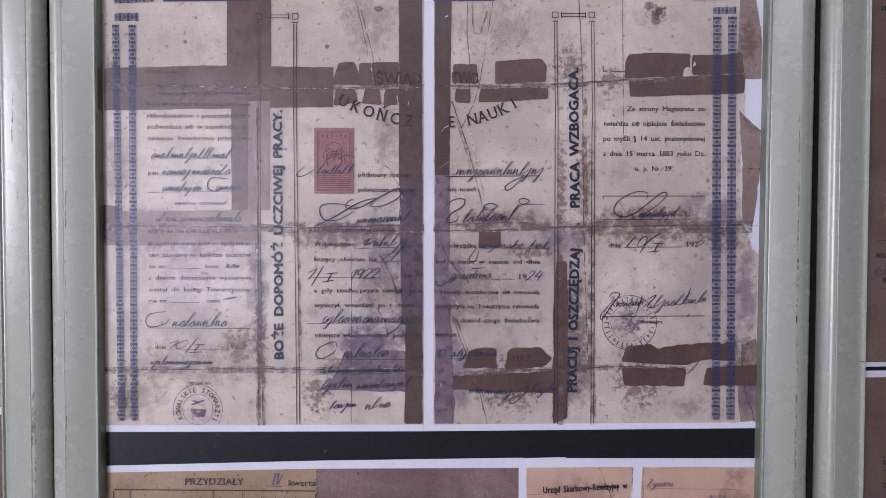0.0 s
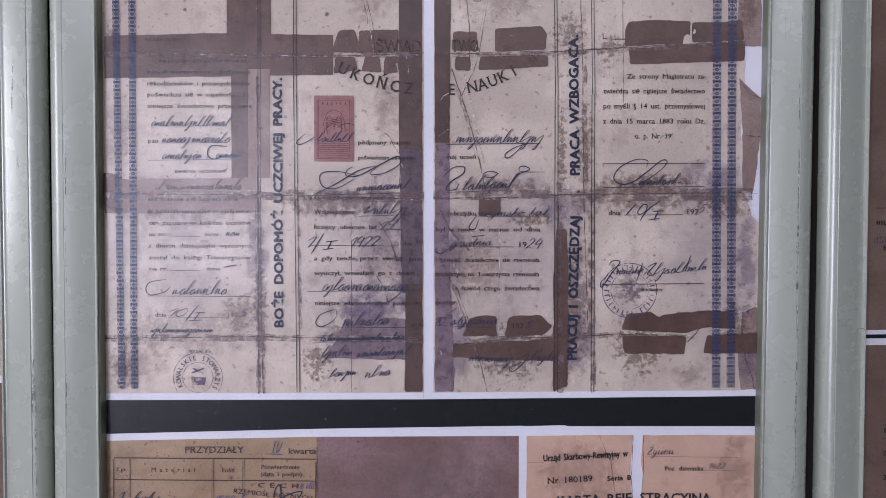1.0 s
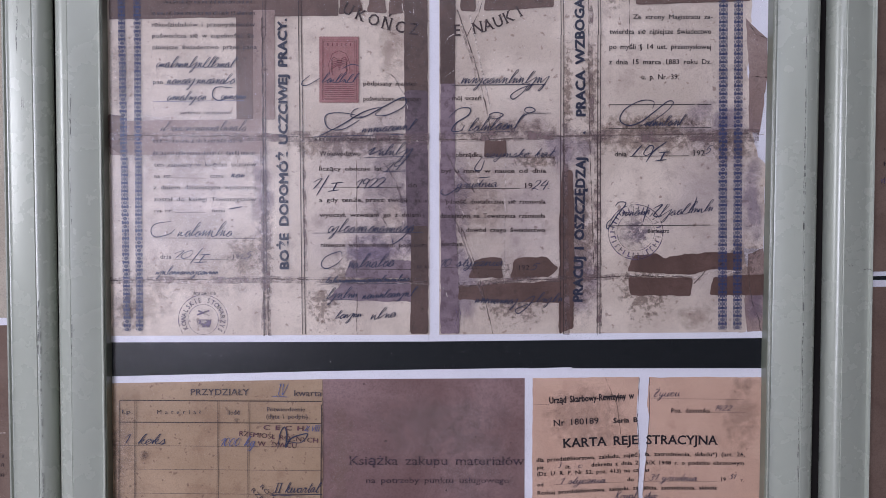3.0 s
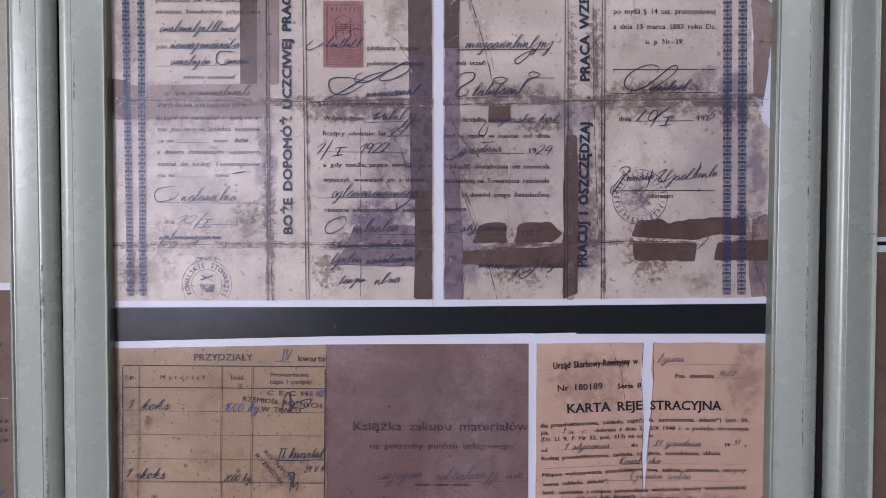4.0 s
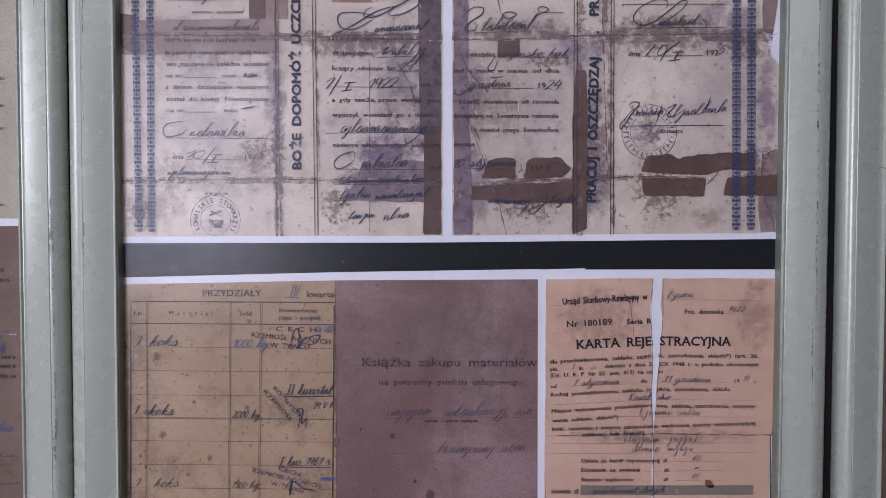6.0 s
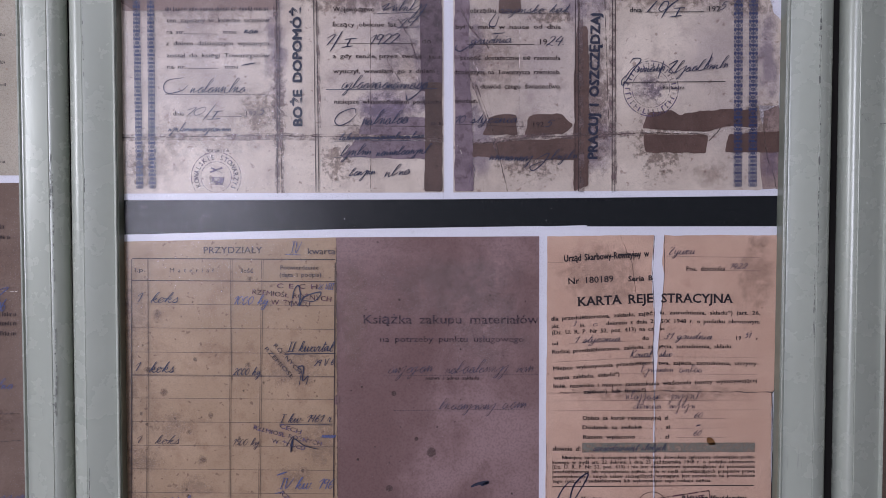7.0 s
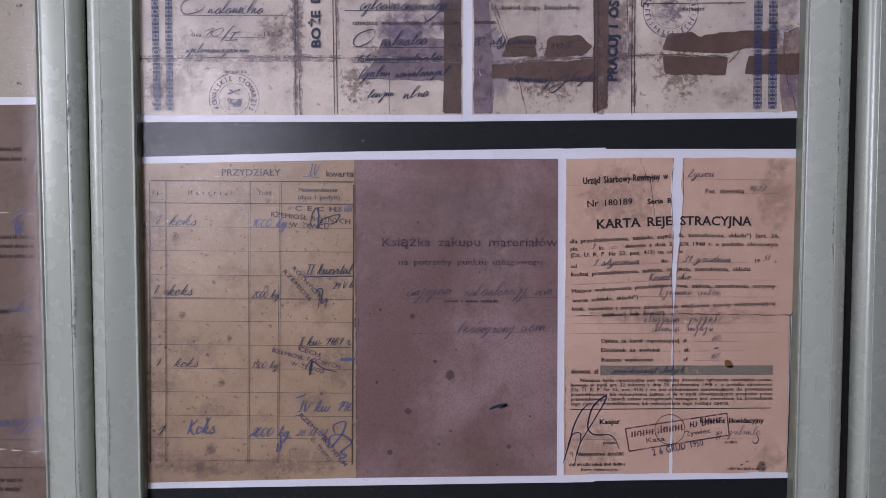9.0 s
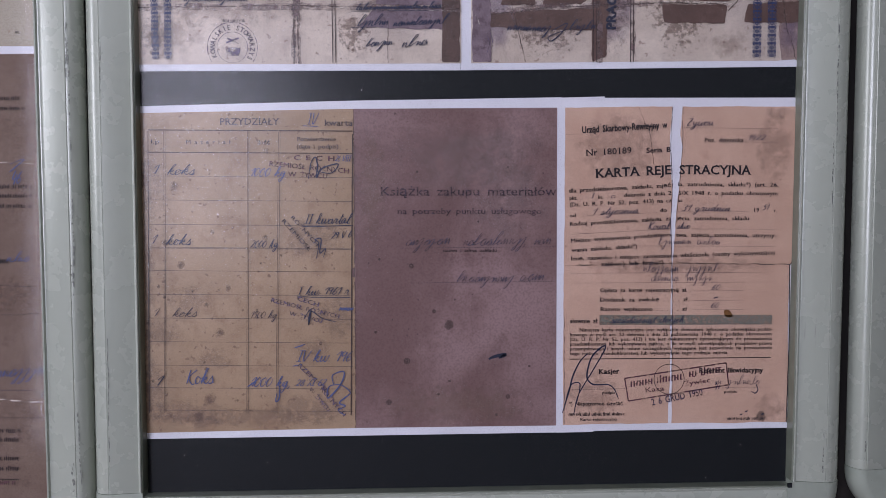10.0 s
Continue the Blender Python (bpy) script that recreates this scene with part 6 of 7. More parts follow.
text(ledger_print, "RZEMIOSŁ RÓŻNYCH", -176.3, 1099.9, 70.1, 4.40, -5.5, CRIMSON, bold=0.01, serif=False)
text(ledger_print, "W ŻYWCU", -159.9, 1090.7, 34.6, 4.40, -3.3, CRIMSON, bold=0.01, serif=False)
pen(ledger_print, 1.20, (-141.9, 1088.5), (-139.8, 1101.6), (-135.7, 1107.6), (-133.8, 1099.6), (-134.8, 1089.5), (-129.8, 1097.6), (-115.7, 1101.6), (-121.8, 1093.6), (-135.8, 1095.5), mat=PEN)
script(ledger_print, "26 VIII", -118.1, 1104.0, 14.8, 4.80, 0.0, BLUEPEN)
script(ledger_print, "II kwartał", -146.1, 1048.9, 43.0, 7.60, 0.5, PEN)
rule(ledger_print, -147.1, 1046.5, -102.9, 1047.3, 0.80, PEN, wobble=0.3)
script(ledger_print, "29 V 6", -121.7, 1035.6, 18.6, 5.60, 4.9, PEN)
script(ledger_print, "1", -279.6, 1031.2, 4.4, 8.00, 0.0, PEN)
script(ledger_print, "koks", -267.8, 1030.4, 22.1, 8.00, 0.0, PEN)
script(ledger_print, "2000 kg", -193.3, 1028.0, 23.9, 6.00, 0.0, PEN)
pen(ledger_print, 1.00, (-135.3, 1018.1), (-133.2, 1031.2), (-136.2, 1034.8), (-131.1, 1035.2), (-132.2, 1023.1), (-127.1, 1027.1), (-129.2, 1019.1), mat=PEN)
text(ledger_print, "RZEMIOSŁ", -166.0, 1051.0, 36.0, 3.6, -48.0, FAINT, bold=0.01, serif=False)
text(ledger_print, "RÓŻNYCH", -158.0, 1054.0, 34.0, 3.6, -48.0, FAINT, bold=0.01, serif=False)
rule(ledger_print, -282.9, 1027.5, -103.2, 1026.1, 0.32, FAINT)
rule(ledger_print, -283.2, 1007.6, -103.3, 1006.1, 0.32, FAINT)
rule(ledger_print, -283.4, 986.5, -103.4, 985.0, 0.32, FAINT)
rule(ledger_print, -283.7, 965.4, -103.4, 963.9, 0.32, FAINT)
rule(ledger_print, -284.0, 944.3, -103.5, 942.7, 0.32, FAINT)
rule(ledger_print, -284.3, 923.3, -103.6, 921.7, 0.32, FAINT)
rule(ledger_print, -284.6, 903.1, -103.7, 901.4, 0.32, FAINT)
rule(ledger_print, -284.9, 882.9, -103.8, 881.1, 0.32, FAINT)
script(ledger_print, "1", -278.7, 967.1, 4.7, 6.83, 0.0, FAINT)
script(ledger_print, "koks", -263.2, 966.6, 21.8, 6.83, 0.0, FAINT)
script(ledger_print, "1500 kg", -193.5, 965.4, 22.6, 5.63, -0.3, FAINT)
script(ledger_print, "I kw. 1961 r.", -152.6, 985.6, 46.8, 6.43, 1.0, PEN)
rule(ledger_print, -152.6, 984.0, -105.8, 983.6, 0.60, PEN, wobble=0.3)
bars(ledger_print, -117.3, 971.8, -103.8, 971.8, 3.01, BLUEPEN)
text(ledger_print, "CECH", -153.0, 981.0, 20.0, 4.0, -17.0, VIOLET, bold=0.025, serif=False)
text(ledger_print, "W ŻYWCU", -160.0, 968.0, 30.0, 3.4, -14.0, VIOLET, bold=0.025, serif=False)
text(ledger_print, "RZEMIOSŁ RÓŻNYCH", -176.0, 979.5, 62.0, 3.8, -14.0, VIOLET, bold=0.025, serif=False)

pen(ledger_print, 1.00, (-146.7, 964.9), (-140.6, 973.0), (-142.7, 958.8), (-140.6, 971.0), (-130.5, 964.9), (-118.4, 961.8), mat=PEN)
pen(ledger_print, 1.21, (-155.3, 938.5), (-145.8, 941.7), mat=BLUEPEN)
script(ledger_print, "IV kw. 196", -154.0, 926.2, 50.6, 8.84, 0.5, BLUEPEN)
rule(ledger_print, -157.0, 922.1, -148.9, 923.8, 0.80, BLUEPEN)
script(ledger_print, "1", -277.5, 904.9, 6.1, 8.84, 0.0, PEN)
script(ledger_print, "Koks", -251.8, 905.9, 24.6, 11.26, 2.8, BLUEPEN)
script(ledger_print, "1000 kg,", -193.6, 903.8, 33.4, 8.44, -0.2, BLUEPEN)
pen(ledger_print, 1.21, (-197.7, 903.4), (-187.5, 910.9), mat=BLUEPEN)
pen(ledger_print, 1.21, (-169.3, 905.8), (-169.4, 893.5), (-172.5, 890.5), (-171.4, 897.6), mat=BLUEPEN)
script(ledger_print, "28 XI 62", -154.1, 904.2, 27.3, 5.63, 1.5, BLUEPEN)
pen(ledger_print, 1.41, (-120.7, 905.7), (-121.7, 913.9), (-111.5, 917.0), (-114.6, 905.7), (-125.8, 893.5), (-124.8, 903.7), (-114.6, 905.7), mat=BLUEPEN)
pen(ledger_print, 1.41, (-114.6, 905.7), (-108.6, 901.6), (-106.5, 897.5), (-115.7, 889.3), (-110.7, 886.3), (-116.8, 882.2), (-110.7, 878.1), mat=BLUEPEN)
text(ledger_print, "RZEMIOSŁ", -153.0, 922.5, 36.0, 3.8, -44.0, VIOLET, bold=0.02, serif=False)
text(ledger_print, "W ŻYWCU", -143.0, 901.0, 26.0, 3.4, -50.0, VIOLET, bold=0.02, serif=False)
text(ledger_print, "RÓŻNYCH", -133.0, 901.0, 32.0, 4.0, -50.0, VIOLET, bold=0.02, serif=False)
rule(ledger_print, -282.3, 1130.6, -285.0, 880.0, 0.30, BROWNINK)
rule(ledger_print, -268.6, 1130.6, -271.6, 880.0, 0.30, BROWNINK)
rule(ledger_print, -267.4, 1130.6, -270.4, 880.0, 0.30, BROWNINK)
rule(ledger_print, -195.0, 1130.7, -198.5, 879.8, 0.30, BROWNINK)
rule(ledger_print, -193.8, 1130.7, -197.1, 879.8, 0.30, BROWNINK)
rule(ledger_print, -167.9, 1130.7, -172.3, 879.8, 0.30, BROWNINK)
rule(ledger_print, -166.4, 1130.7, -170.8, 879.8, 0.30, BROWNINK)
rule(ledger_print, -102.9, 1127.7, -105.4, 878.1, 0.89, BROWNINK)
rule(ledger_print, -282.5, 1130.6, -285.5, 880.0, 0.49, BROWNINK)
tape(ledger_print, (-104.9, 1001.5), (-99.9, 1001.5), (-99.8, 1010.6), (-103.9, 1009.6), rag=0.5, seed=44, mat=COVER, name="torn_tab")
text(ledger_print, "Książka zakupu materiałów", -78.8, 1073.8, 156.7, 7.92, 0.0, COVERINK, bold=0.004)
text(ledger_print, "na potrzeby punktu usługowego", -63.8, 1057.5, 127.8, 5.15, 0.0, COVERINK, bold=0.002)
bars(ledger_print, -59.1, 1029.2, -20.2, 1030.8, 5.94, COVERPEN, weight=0.6)
bars(ledger_print, -9.2, 1029.2, 48.6, 1030.8, 5.94, COVERPEN, weight=0.6)
bars(ledger_print, 53.6, 1029.8, 70.0, 1030.8, 5.94, COVERPEN, weight=0.6)
text(ledger_print, "nazwa i adres zakładu", -23.2, 1024.0, 47.9, 2.77, 0.0, BROWNINK)
rule(ledger_print, -61.0, 1027.2, 77.5, 1028.4, 0.40, FAINT, dots=True)
bars(ledger_print, -13.1, 997.2, 36.8, 997.2, 5.42, COVERPEN, weight=0.6)
bars(ledger_print, 43.3, 998.2, 64.5, 998.2, 5.92, COVERPEN, weight=0.6)
rule(ledger_print, -51.3, 996.2, 75.6, 997.7, 0.49, FAINT, dots=True)
pen(ledger_print, 2.96, (17.4, 928.1), (23.4, 930.7), (32.5, 932.2), (26.4, 929.1), mat=NAVY)
stain(ledger_print, -96.4, 1061.7, 78.7, 1146.8, WEAR)
stain(ledger_print, -20.0, 1010.0, 82.0, 1160.0, WEAR)
stain(ledger_print, -97.0, 863.8, 75.1, 909.7, HAZE)
stain(ledger_print, -100.5, 1011.3, -71.1, 1151.6, HAZE)
stain(ledger_print, -23.1, 953.6, -13.0, 963.7, DARKSPOT, lift=0.1)
stain(ledger_print, -58.9, 922.6, -51.9, 929.7, DARKSPOT, lift=0.1)
stain(ledger_print, -33.2, 968.8, -29.2, 972.9, DARKSPOT, lift=0.1)
stain(ledger_print, -74.7, 886.3, -68.6, 892.5, DARKSPOT, lift=0.1)
stain(ledger_print, 32.1, 891.8, 37.2, 896.9, DARKSPOT, lift=0.1)
stain(ledger_print, -53.8, 1008.8, -48.8, 1013.9, DARKSPOT, lift=0.1)
part("torn_card", plate([(84.2, 868.4), (178.7, 869.8), (179.4, 891.8), (180.3, 945.8), (180.1, 1011.6), (178.7, 1046.8), (179.8, 1081.9), (177.3, 1116.8), (179.4, 1152.1), (84.6, 1151.1)], -0.45, 0.2, 0.25, 3.0, 51), CARD, card_print, "torn tan card, one half")
part("torn_card", plate([(181.7, 869.8), (285.5, 870.6), (285.3, 966.0), (285.0, 1011.5), (288.0, 1015.6), (290.3, 1081.9), (290.0, 1152.1), (188.4, 1152.1), (186.7, 1126.8), (188.9, 1116.8), (184.9, 1071.9), (183.2, 1046.8), (181.1, 1011.6), (181.4, 945.8)], -0.45, 0.2, 0.25, 3.0, 52), CARD, card_print, "torn tan card, other half")
crease(card_print, BLACK, 0.79, (290.0, 1151.6), (290.8, 1081.9), (288.5, 1016.6), (285.0, 1011.5), (285.7, 945.7), (284.5, 870.6), jitter=0.15)
crease(card_print, CREASE, 0.99, (85.4, 1011.7), (135.7, 1012.7), (181.1, 1013.6), (285.0, 1012.5))
crease(card_print, CREASE, 0.69, (180.6, 1011.6), (181.4, 894.9))
crease(card_print, CREASE, 0.69, (179.4, 1151.6), (177.8, 1116.8), (179.8, 1081.9), (178.7, 1046.8), (180.1, 1011.6), jitter=0.2)
crease(card_print, CREASE, 0.59, (188.4, 1151.6), (188.4, 1116.8), (185.4, 1071.9), (182.7, 1046.8), jitter=0.2)
crease(card_print, CREASE, 0.49, (84.7, 966.2), (85.2, 869.5))
crease(card_print, CREASE, 0.40, (149.5, 1151.6), (159.7, 1126.8), (163.0, 1101.9))
stain(card_print, 85.0, 1081.9, 179.4, 1151.6, HAZE)
stain(card_print, 250.6, 1081.9, 290.5, 1151.6, HAZE)
stain(card_print, 86.2, 869.5, 136.5, 925.5, HAZE)
stain(card_print, 254.0, 869.1, 286.5, 899.8, HAZE)
stain(card_print, 85.5, 1001.6, 286.8, 1021.6, HAZE)
stain(card_print, 257.0, 870.1, 267.0, 881.9, DARKSPOT)
stain(card_print, 255.0, 1140.0, 290.0, 1153.0, HAZE)
text(card_print, "Urząd Skarbowy-Rewizyjny w", 99.5, 1128.6, 75.5, 6.01, 3.6, BLACK, bold=0.028, serif=False)
rule(card_print, 147.8, 1135.4, 167.2, 1133.8, 0.84, BLACK)
script(card_print, "Żywcu", 192.1, 1135.3, 23.4, 5.68, 0.7, PEN)
rule(card_print, 189.6, 1133.5, 273.3, 1132.4, 0.42, FAINT, dots=True)
rule(card_print, 85.5, 1127.6, 99.5, 1127.9, 0.42, FAINT, dots=True)
text(card_print, "Nr 180189", 103.0, 1108.6, 40.5, 5.68, 3.4, BLACK)
text(card_print, "Seria B", 156.4, 1111.3, 21.8, 4.51, 2.6, BLACK, bold=0.028, serif=False)
text(card_print, "Poz. dziennika", 207.5, 1120.7, 34.8, 4.01, 0.0, BLACK, bold=0.011)
script(card_print, "1422", 246.6, 1122.4, 15.4, 5.01, 0.0, PEN)
rule(card_print, 243.3, 1120.7, 274.3, 1120.7, 0.42, FAINT, dots=True)
text(card_print, "KARTA REJE", 111.5, 1089.3, 67.3, 8.20, 2.8, BLACK, bold=0.022)
text(card_print, "STRACYJNA", 185.7, 1092.6, 64.1, 8.20, -0.4, BLACK, bold=0.022)
text(card_print, "dla przedsiębiorstwa, zakładu, zajęć", 88.1, 1076.2, 90.5, 3.67, 3.2, BLACK, bold=0.011)
text(card_print, "ia, zatrudnienia, składu*) (art. 26,", 184.4, 1082.0, 89.4, 3.67, -0.3, BLACK, bold=0.011)
text(card_print, "pkt.", 88.5, 1069.9, 7.0, 3.34, 0.0, BLACK, bold=0.011)
script(card_print, "3", 107.4, 1071.6, 3.2, 4.34, 0.0, PEN)
text(card_print, "lit.", 113.9, 1070.6, 4.7, 3.34, 0.0, BLACK, bold=0.011)
script(card_print, "c", 125.3, 1071.6, 4.0, 4.01, 0.0, PEN)
text(card_print, "dekretu z dnia 2", 137.0, 1072.2, 42.0, 3.67, 2.9, BLACK, bold=0.011)
text(card_print, "5/X 1948 r. o podatku obrotowym", 185.3, 1074.3, 88.1, 3.67, -0.3, BLACK, bold=0.011)
text(card_print, "(Dz. U. R. P. Nr 52, poz. 413) na cz", 88.9, 1063.9, 90.2, 3.67, 2.4, BLACK, bold=0.011)
text(card_print, "as", 184.5, 1067.9, 4.2, 3.34, 0.0, BLACK, bold=0.011)
text(card_print, "od", 88.9, 1054.5, 5.7, 3.34, 0.0, BLACK, bold=0.011)
script(card_print, "1 stycznia", 110.0, 1056.8, 40.3, 5.34, 2.0, PEN)
rule(card_print, 104.2, 1056.2, 167.0, 1058.5, 0.42, FAINT, dots=True)
text(card_print, "do", 169.0, 1059.2, 6.1, 3.67, 0.0, BLACK, bold=0.011)
script(card_print, "31 grudnia", 188.1, 1060.2, 43.5, 5.34, -0.4, PEN)
rule(card_print, 182.1, 1059.2, 249.3, 1059.2, 0.42, FAINT, dots=True)
text(card_print, "19", 252.3, 1059.2, 4.7, 3.67, 0.0, BLACK, bold=0.011)
script(card_print, "51", 260.0, 1061.2, 6.4, 4.34, 0.0, PEN)
text(card_print, "r.", 270.1, 1058.9, 3.0, 3.34, 0.0, BLACK, bold=0.011)
text(card_print, "Rodzaj przedsiębiorstwa, zakładu, za", 89.0, 1046.8, 90.3, 3.67, 3.2, BLACK, bold=0.011)
text(card_print, "jęcia, zatrudnienia, składu:", 183.5, 1051.8, 65.9, 3.67, 0.0, BLACK, bold=0.011)
script(card_print, "Kowal", 158.8, 1043.8, 20.1, 5.68, 0.9, PEN)
script(card_print, "stwo", 184.0, 1044.4, 12.7, 5.01, 0.0, PEN)
rule(card_print, 90.0, 1039.4, 178.9, 1044.1, 0.42, FAINT, dots=True)
rule(card_print, 197.4, 1044.1, 271.4, 1043.8, 0.42, FAINT, dots=True)
text(card_print, "Miejsce wykonywania przedsiębiors", 89.8, 1032.0, 89.7, 3.67, 3.6, BLACK, bold=0.011)
text(card_print, "twa, zajęcia, zatrudnienia, utrzymy-", 183.2, 1037.1, 89.6, 3.67, -0.3, BLACK, bold=0.011)
text(card_print, "wania zakładu, składu*)", 90.5, 1023.6, 58.8, 3.67, 3.6, BLACK, bold=0.011)
bars(card_print, 166.5, 1030.2, 195.1, 1030.2, 4.34, PEN, slant=0.2, weight=0.45)
bars(card_print, 200.9, 1030.2, 221.1, 1030.2, 4.34, PEN, slant=0.2, weight=0.45)
rule(card_print, 150.5, 1029.0, 271.6, 1028.6, 0.42, FAINT, dots=True)
text(card_print, "Imię, nazwisko i miejsce zamieszkania właściciela (osoby wykonywującej", 90.2, 1016.2, 181.6, 3.67, 1.7, BLACK, bold=0.011)
text(card_print, "zajęcie) lub firma*)", 117.1, 1011.2, 55.8, 3.67, 1.6, BLACK, bold=0.011)
bars(card_print, 152.4, 1006.4, 184.4, 1006.1, 4.34, PEN, slant=0.15, weight=0.45)
bars(card_print, 192.0, 1006.4, 219.8, 1006.4, 4.68, PEN, slant=0.2, weight=0.45)
rule(card_print, 90.3, 1004.8, 272.0, 1005.7, 0.42, FAINT, dots=True)
bars(card_print, 159.3, 997.7, 185.3, 997.7, 4.37, PEN, slant=0.2, weight=0.45)
bars(card_print, 191.2, 998.0, 214.8, 998.0, 4.03, PEN, slant=0.1, weight=0.45)
rule(card_print, 90.3, 996.0, 273.8, 996.9, 0.42, FAINT, dots=True)
text(card_print, "Opłata za kartę rejestracyjną zł.", 116.4, 987.9, 77.5, 3.70, 0.2, BLACK, bold=0.011)
text(card_print, "Dodatek za zwłokę . . . . zł.", 116.5, 979.5, 79.2, 3.70, 0.2, BLACK, bold=0.011)
text(card_print, "Razem wpłacono . . . . . zł", 116.6, 971.0, 77.5, 3.70, 0.2, BLACK, bold=0.011)
script(card_print, "60", 215.9, 989.9, 7.4, 4.70, 0.0, PEN)
rule(card_print, 217.6, 982.4, 221.4, 983.5, 1.01, PEN)
script(card_print, "60", 215.5, 974.0, 7.1, 4.70, 0.0, PEN)
rule(card_print, 199.8, 988.9, 244.4, 989.2, 0.42, FAINT, dots=True)
rule(card_print, 199.9, 980.4, 244.6, 980.7, 0.42, FAINT, dots=True)
rule(card_print, 200.0, 972.0, 244.7, 972.3, 0.42, FAINT, dots=True)
text(card_print, "słownie zł:", 89.9, 960.2, 25.1, 4.37, 0.0, BLACK, bold=0.012)
tape(card_print, (116.2, 958.5), (270.4, 959.0), (270.3, 967.5), (116.1, 967.3), rag=0.15, seed=53, mat=GREYWASH, name="hatched_field", y=-1.5)
script(card_print, "sześćdziesiąt złotych", 125.9, 960.5, 65.8, 5.04, 0.6, PEN)
text(card_print, "Niniejsza karta rejestracyjna jest wyłącznie dowodem zgłoszenia obowiązku podat-", 98.2, 952.8, 171.9, 3.02, 0.2, BLACK, bold=0.011)
text(card_print, "kowego w myśl art. 22 dekretu z dnia 25 października 1948 r. o podatku obrotowym", 89.6, 948.5, 180.6, 3.02, 0.2, BLACK, bold=0.011)
text(card_print, "(Dz. U. R. P. Nr 52, poz. 413) i nie jest dokumentem uprawniającym do prowadzenia", 89.7, 944.3, 180.6, 3.02, 0.2, BLACK, bold=0.011)
text(card_print, "przedsiębiorstwa lub wykonywania zajęcia, o ile w myśl obowiązujących przepisów prawa", 89.7, 940.1, 180.7, 3.02, 0.2, BLACK, bold=0.011)
text(card_print, "przemysłowego i innych ustaw szczególnych wymagane jest zezwolenie na prowadzenie", 89.7, 935.8, 180.7, 3.02, 0.3, BLACK, bold=0.011)
text(card_print, "tego rodzaju przedsiębiorstwa lub wykonywanie tego rodzaju zajęcia.", 89.7, 931.6, 141.9, 3.02, 0.3, BLACK, bold=0.011)
rule(card_print, 89.8, 928.0, 269.5, 929.2, 0.67, BLACK)
tape(card_print, (226.7, 968.9), (229.6, 965.2), (234.7, 965.2), (235.1, 967.2), (232.0, 972.0), (227.8, 972.6), rag=0.5, seed=54, mat=SPOTM, name="brown_spot", y=-1.5)
text(card_print, "Kasjer", 115.5, 914.7, 18.9, 4.54, 1.2, BLACK, bold=0.028)
text(card_print, "Referent likwidacyjny", 205.4, 915.6, 57.9, 4.54, 0.3, BLACK, bold=0.028)
rule(card_print, 92.0, 900.5, 140.0, 901.4, 0.42, FAINT, dots=True)
text(card_print, "podpis", 119.0, 896.6, 11.5, 2.6, 1.0, BLACK)
text(card_print, "podpis", 228.0, 897.4, 11.5, 2.6, 0.0, BLACK)
rule(card_print, 226.2, 902.0, 269.5, 901.9, 0.42, FAINT, dots=True)
text(card_print, "*) Niepotrzebne skreślić", 89.3, 886.2, 48.4, 3.36, 0.2, BLACK, bold=0.011)
print_bars(card_print, 89.4, 876.9, 140.2, 877.2, 2.18, BLACK)
text(card_print, "Karta rejestracyjna", 99.5, 872.4, 33.0, 2.6, 0.5, BLACK)
print_bars(card_print, 231.4, 872.9, 264.0, 873.2, 2.02, BLACK)
pen(card_print, 1.34, (83.5, 879.5), (89.3, 899.1), (92.6, 912.7), (99.2, 926.3), (105.9, 933.1), mat=PEN)
pen(card_print, 1.34, (93.6, 877.8), (97.7, 895.7), (109.4, 916.1), (120.2, 934.8), (121.0, 939.9), (115.2, 936.5), (108.5, 928.0), (105.2, 912.7), (109.5, 905.9), (116.3, 905.0), (124.7, 905.0), (129.8, 900.8), (133.6, 892.2), mat=PEN)
pen(card_print, 1.01, (96.1, 888.0), (99.0, 905.6), (90.9, 904.6), (86.0, 888.9), mat=PEN)
rule(card_print, 139.0, 910.6, 229.7, 924.5, 1.18, CRIMSON, name="stamp_border")
rule(card_print, 142.6, 890.2, 232.1, 904.7, 1.18, CRIMSON, name="stamp_border")
rule(card_print, 139.0, 910.6, 142.6, 890.2, 1.18, CRIMSON, name="stamp_border")
rule(card_print, 229.7, 924.5, 232.1, 904.7, 1.18, CRIMSON, name="stamp_border")
print_bars(card_print, 145.0, 902.8, 194.0, 910.2, 5.04, CRIMSON)
print_bars(card_print, 197.3, 911.7, 226.9, 916.3, 5.04, CRIMSON)
text(card_print, "Kasa", 157.9, 898.0, 16.8, 4.37, 5.8, CRIMSON, serif=False)
text(card_print, "Żywiec", 192.7, 903.7, 23.2, 4.37, 8.4, CRIMSON, serif=False)
text(card_print, "2 6 GRUD 1950", 163.8, 886.0, 46.6, 6.38, 11.8, VIOLET2, bold=0.02, serif=False)
ring(card_print, 178.8, 909.9, 13.44, 0.50, BLACK)
bars(card_print, 219.4, 904.7, 224.5, 904.7, 4.03, PEN, slant=0.2, weight=0.4)
bars(card_print, 230.4, 905.0, 259.2, 905.0, 4.37, PEN, slant=0.2, weight=0.4)
pen(card_print, 1.01, (256.7, 904.8), (258.5, 900.6), (256.0, 897.2), (252.6, 898.9), mat=PEN)
pen(card_print, 1.18, (261.7, 877.8), (263.0, 878.4), (264.1, 878.7), mat=NAVY)
pen(card_print, 1.18, (242.5, 877.5), (243.9, 878.0), (244.9, 878.4), mat=NAVY)
pen(card_print, 1.18, (247.2, 880.4), (248.6, 880.9), (249.6, 881.3), mat=NAVY)
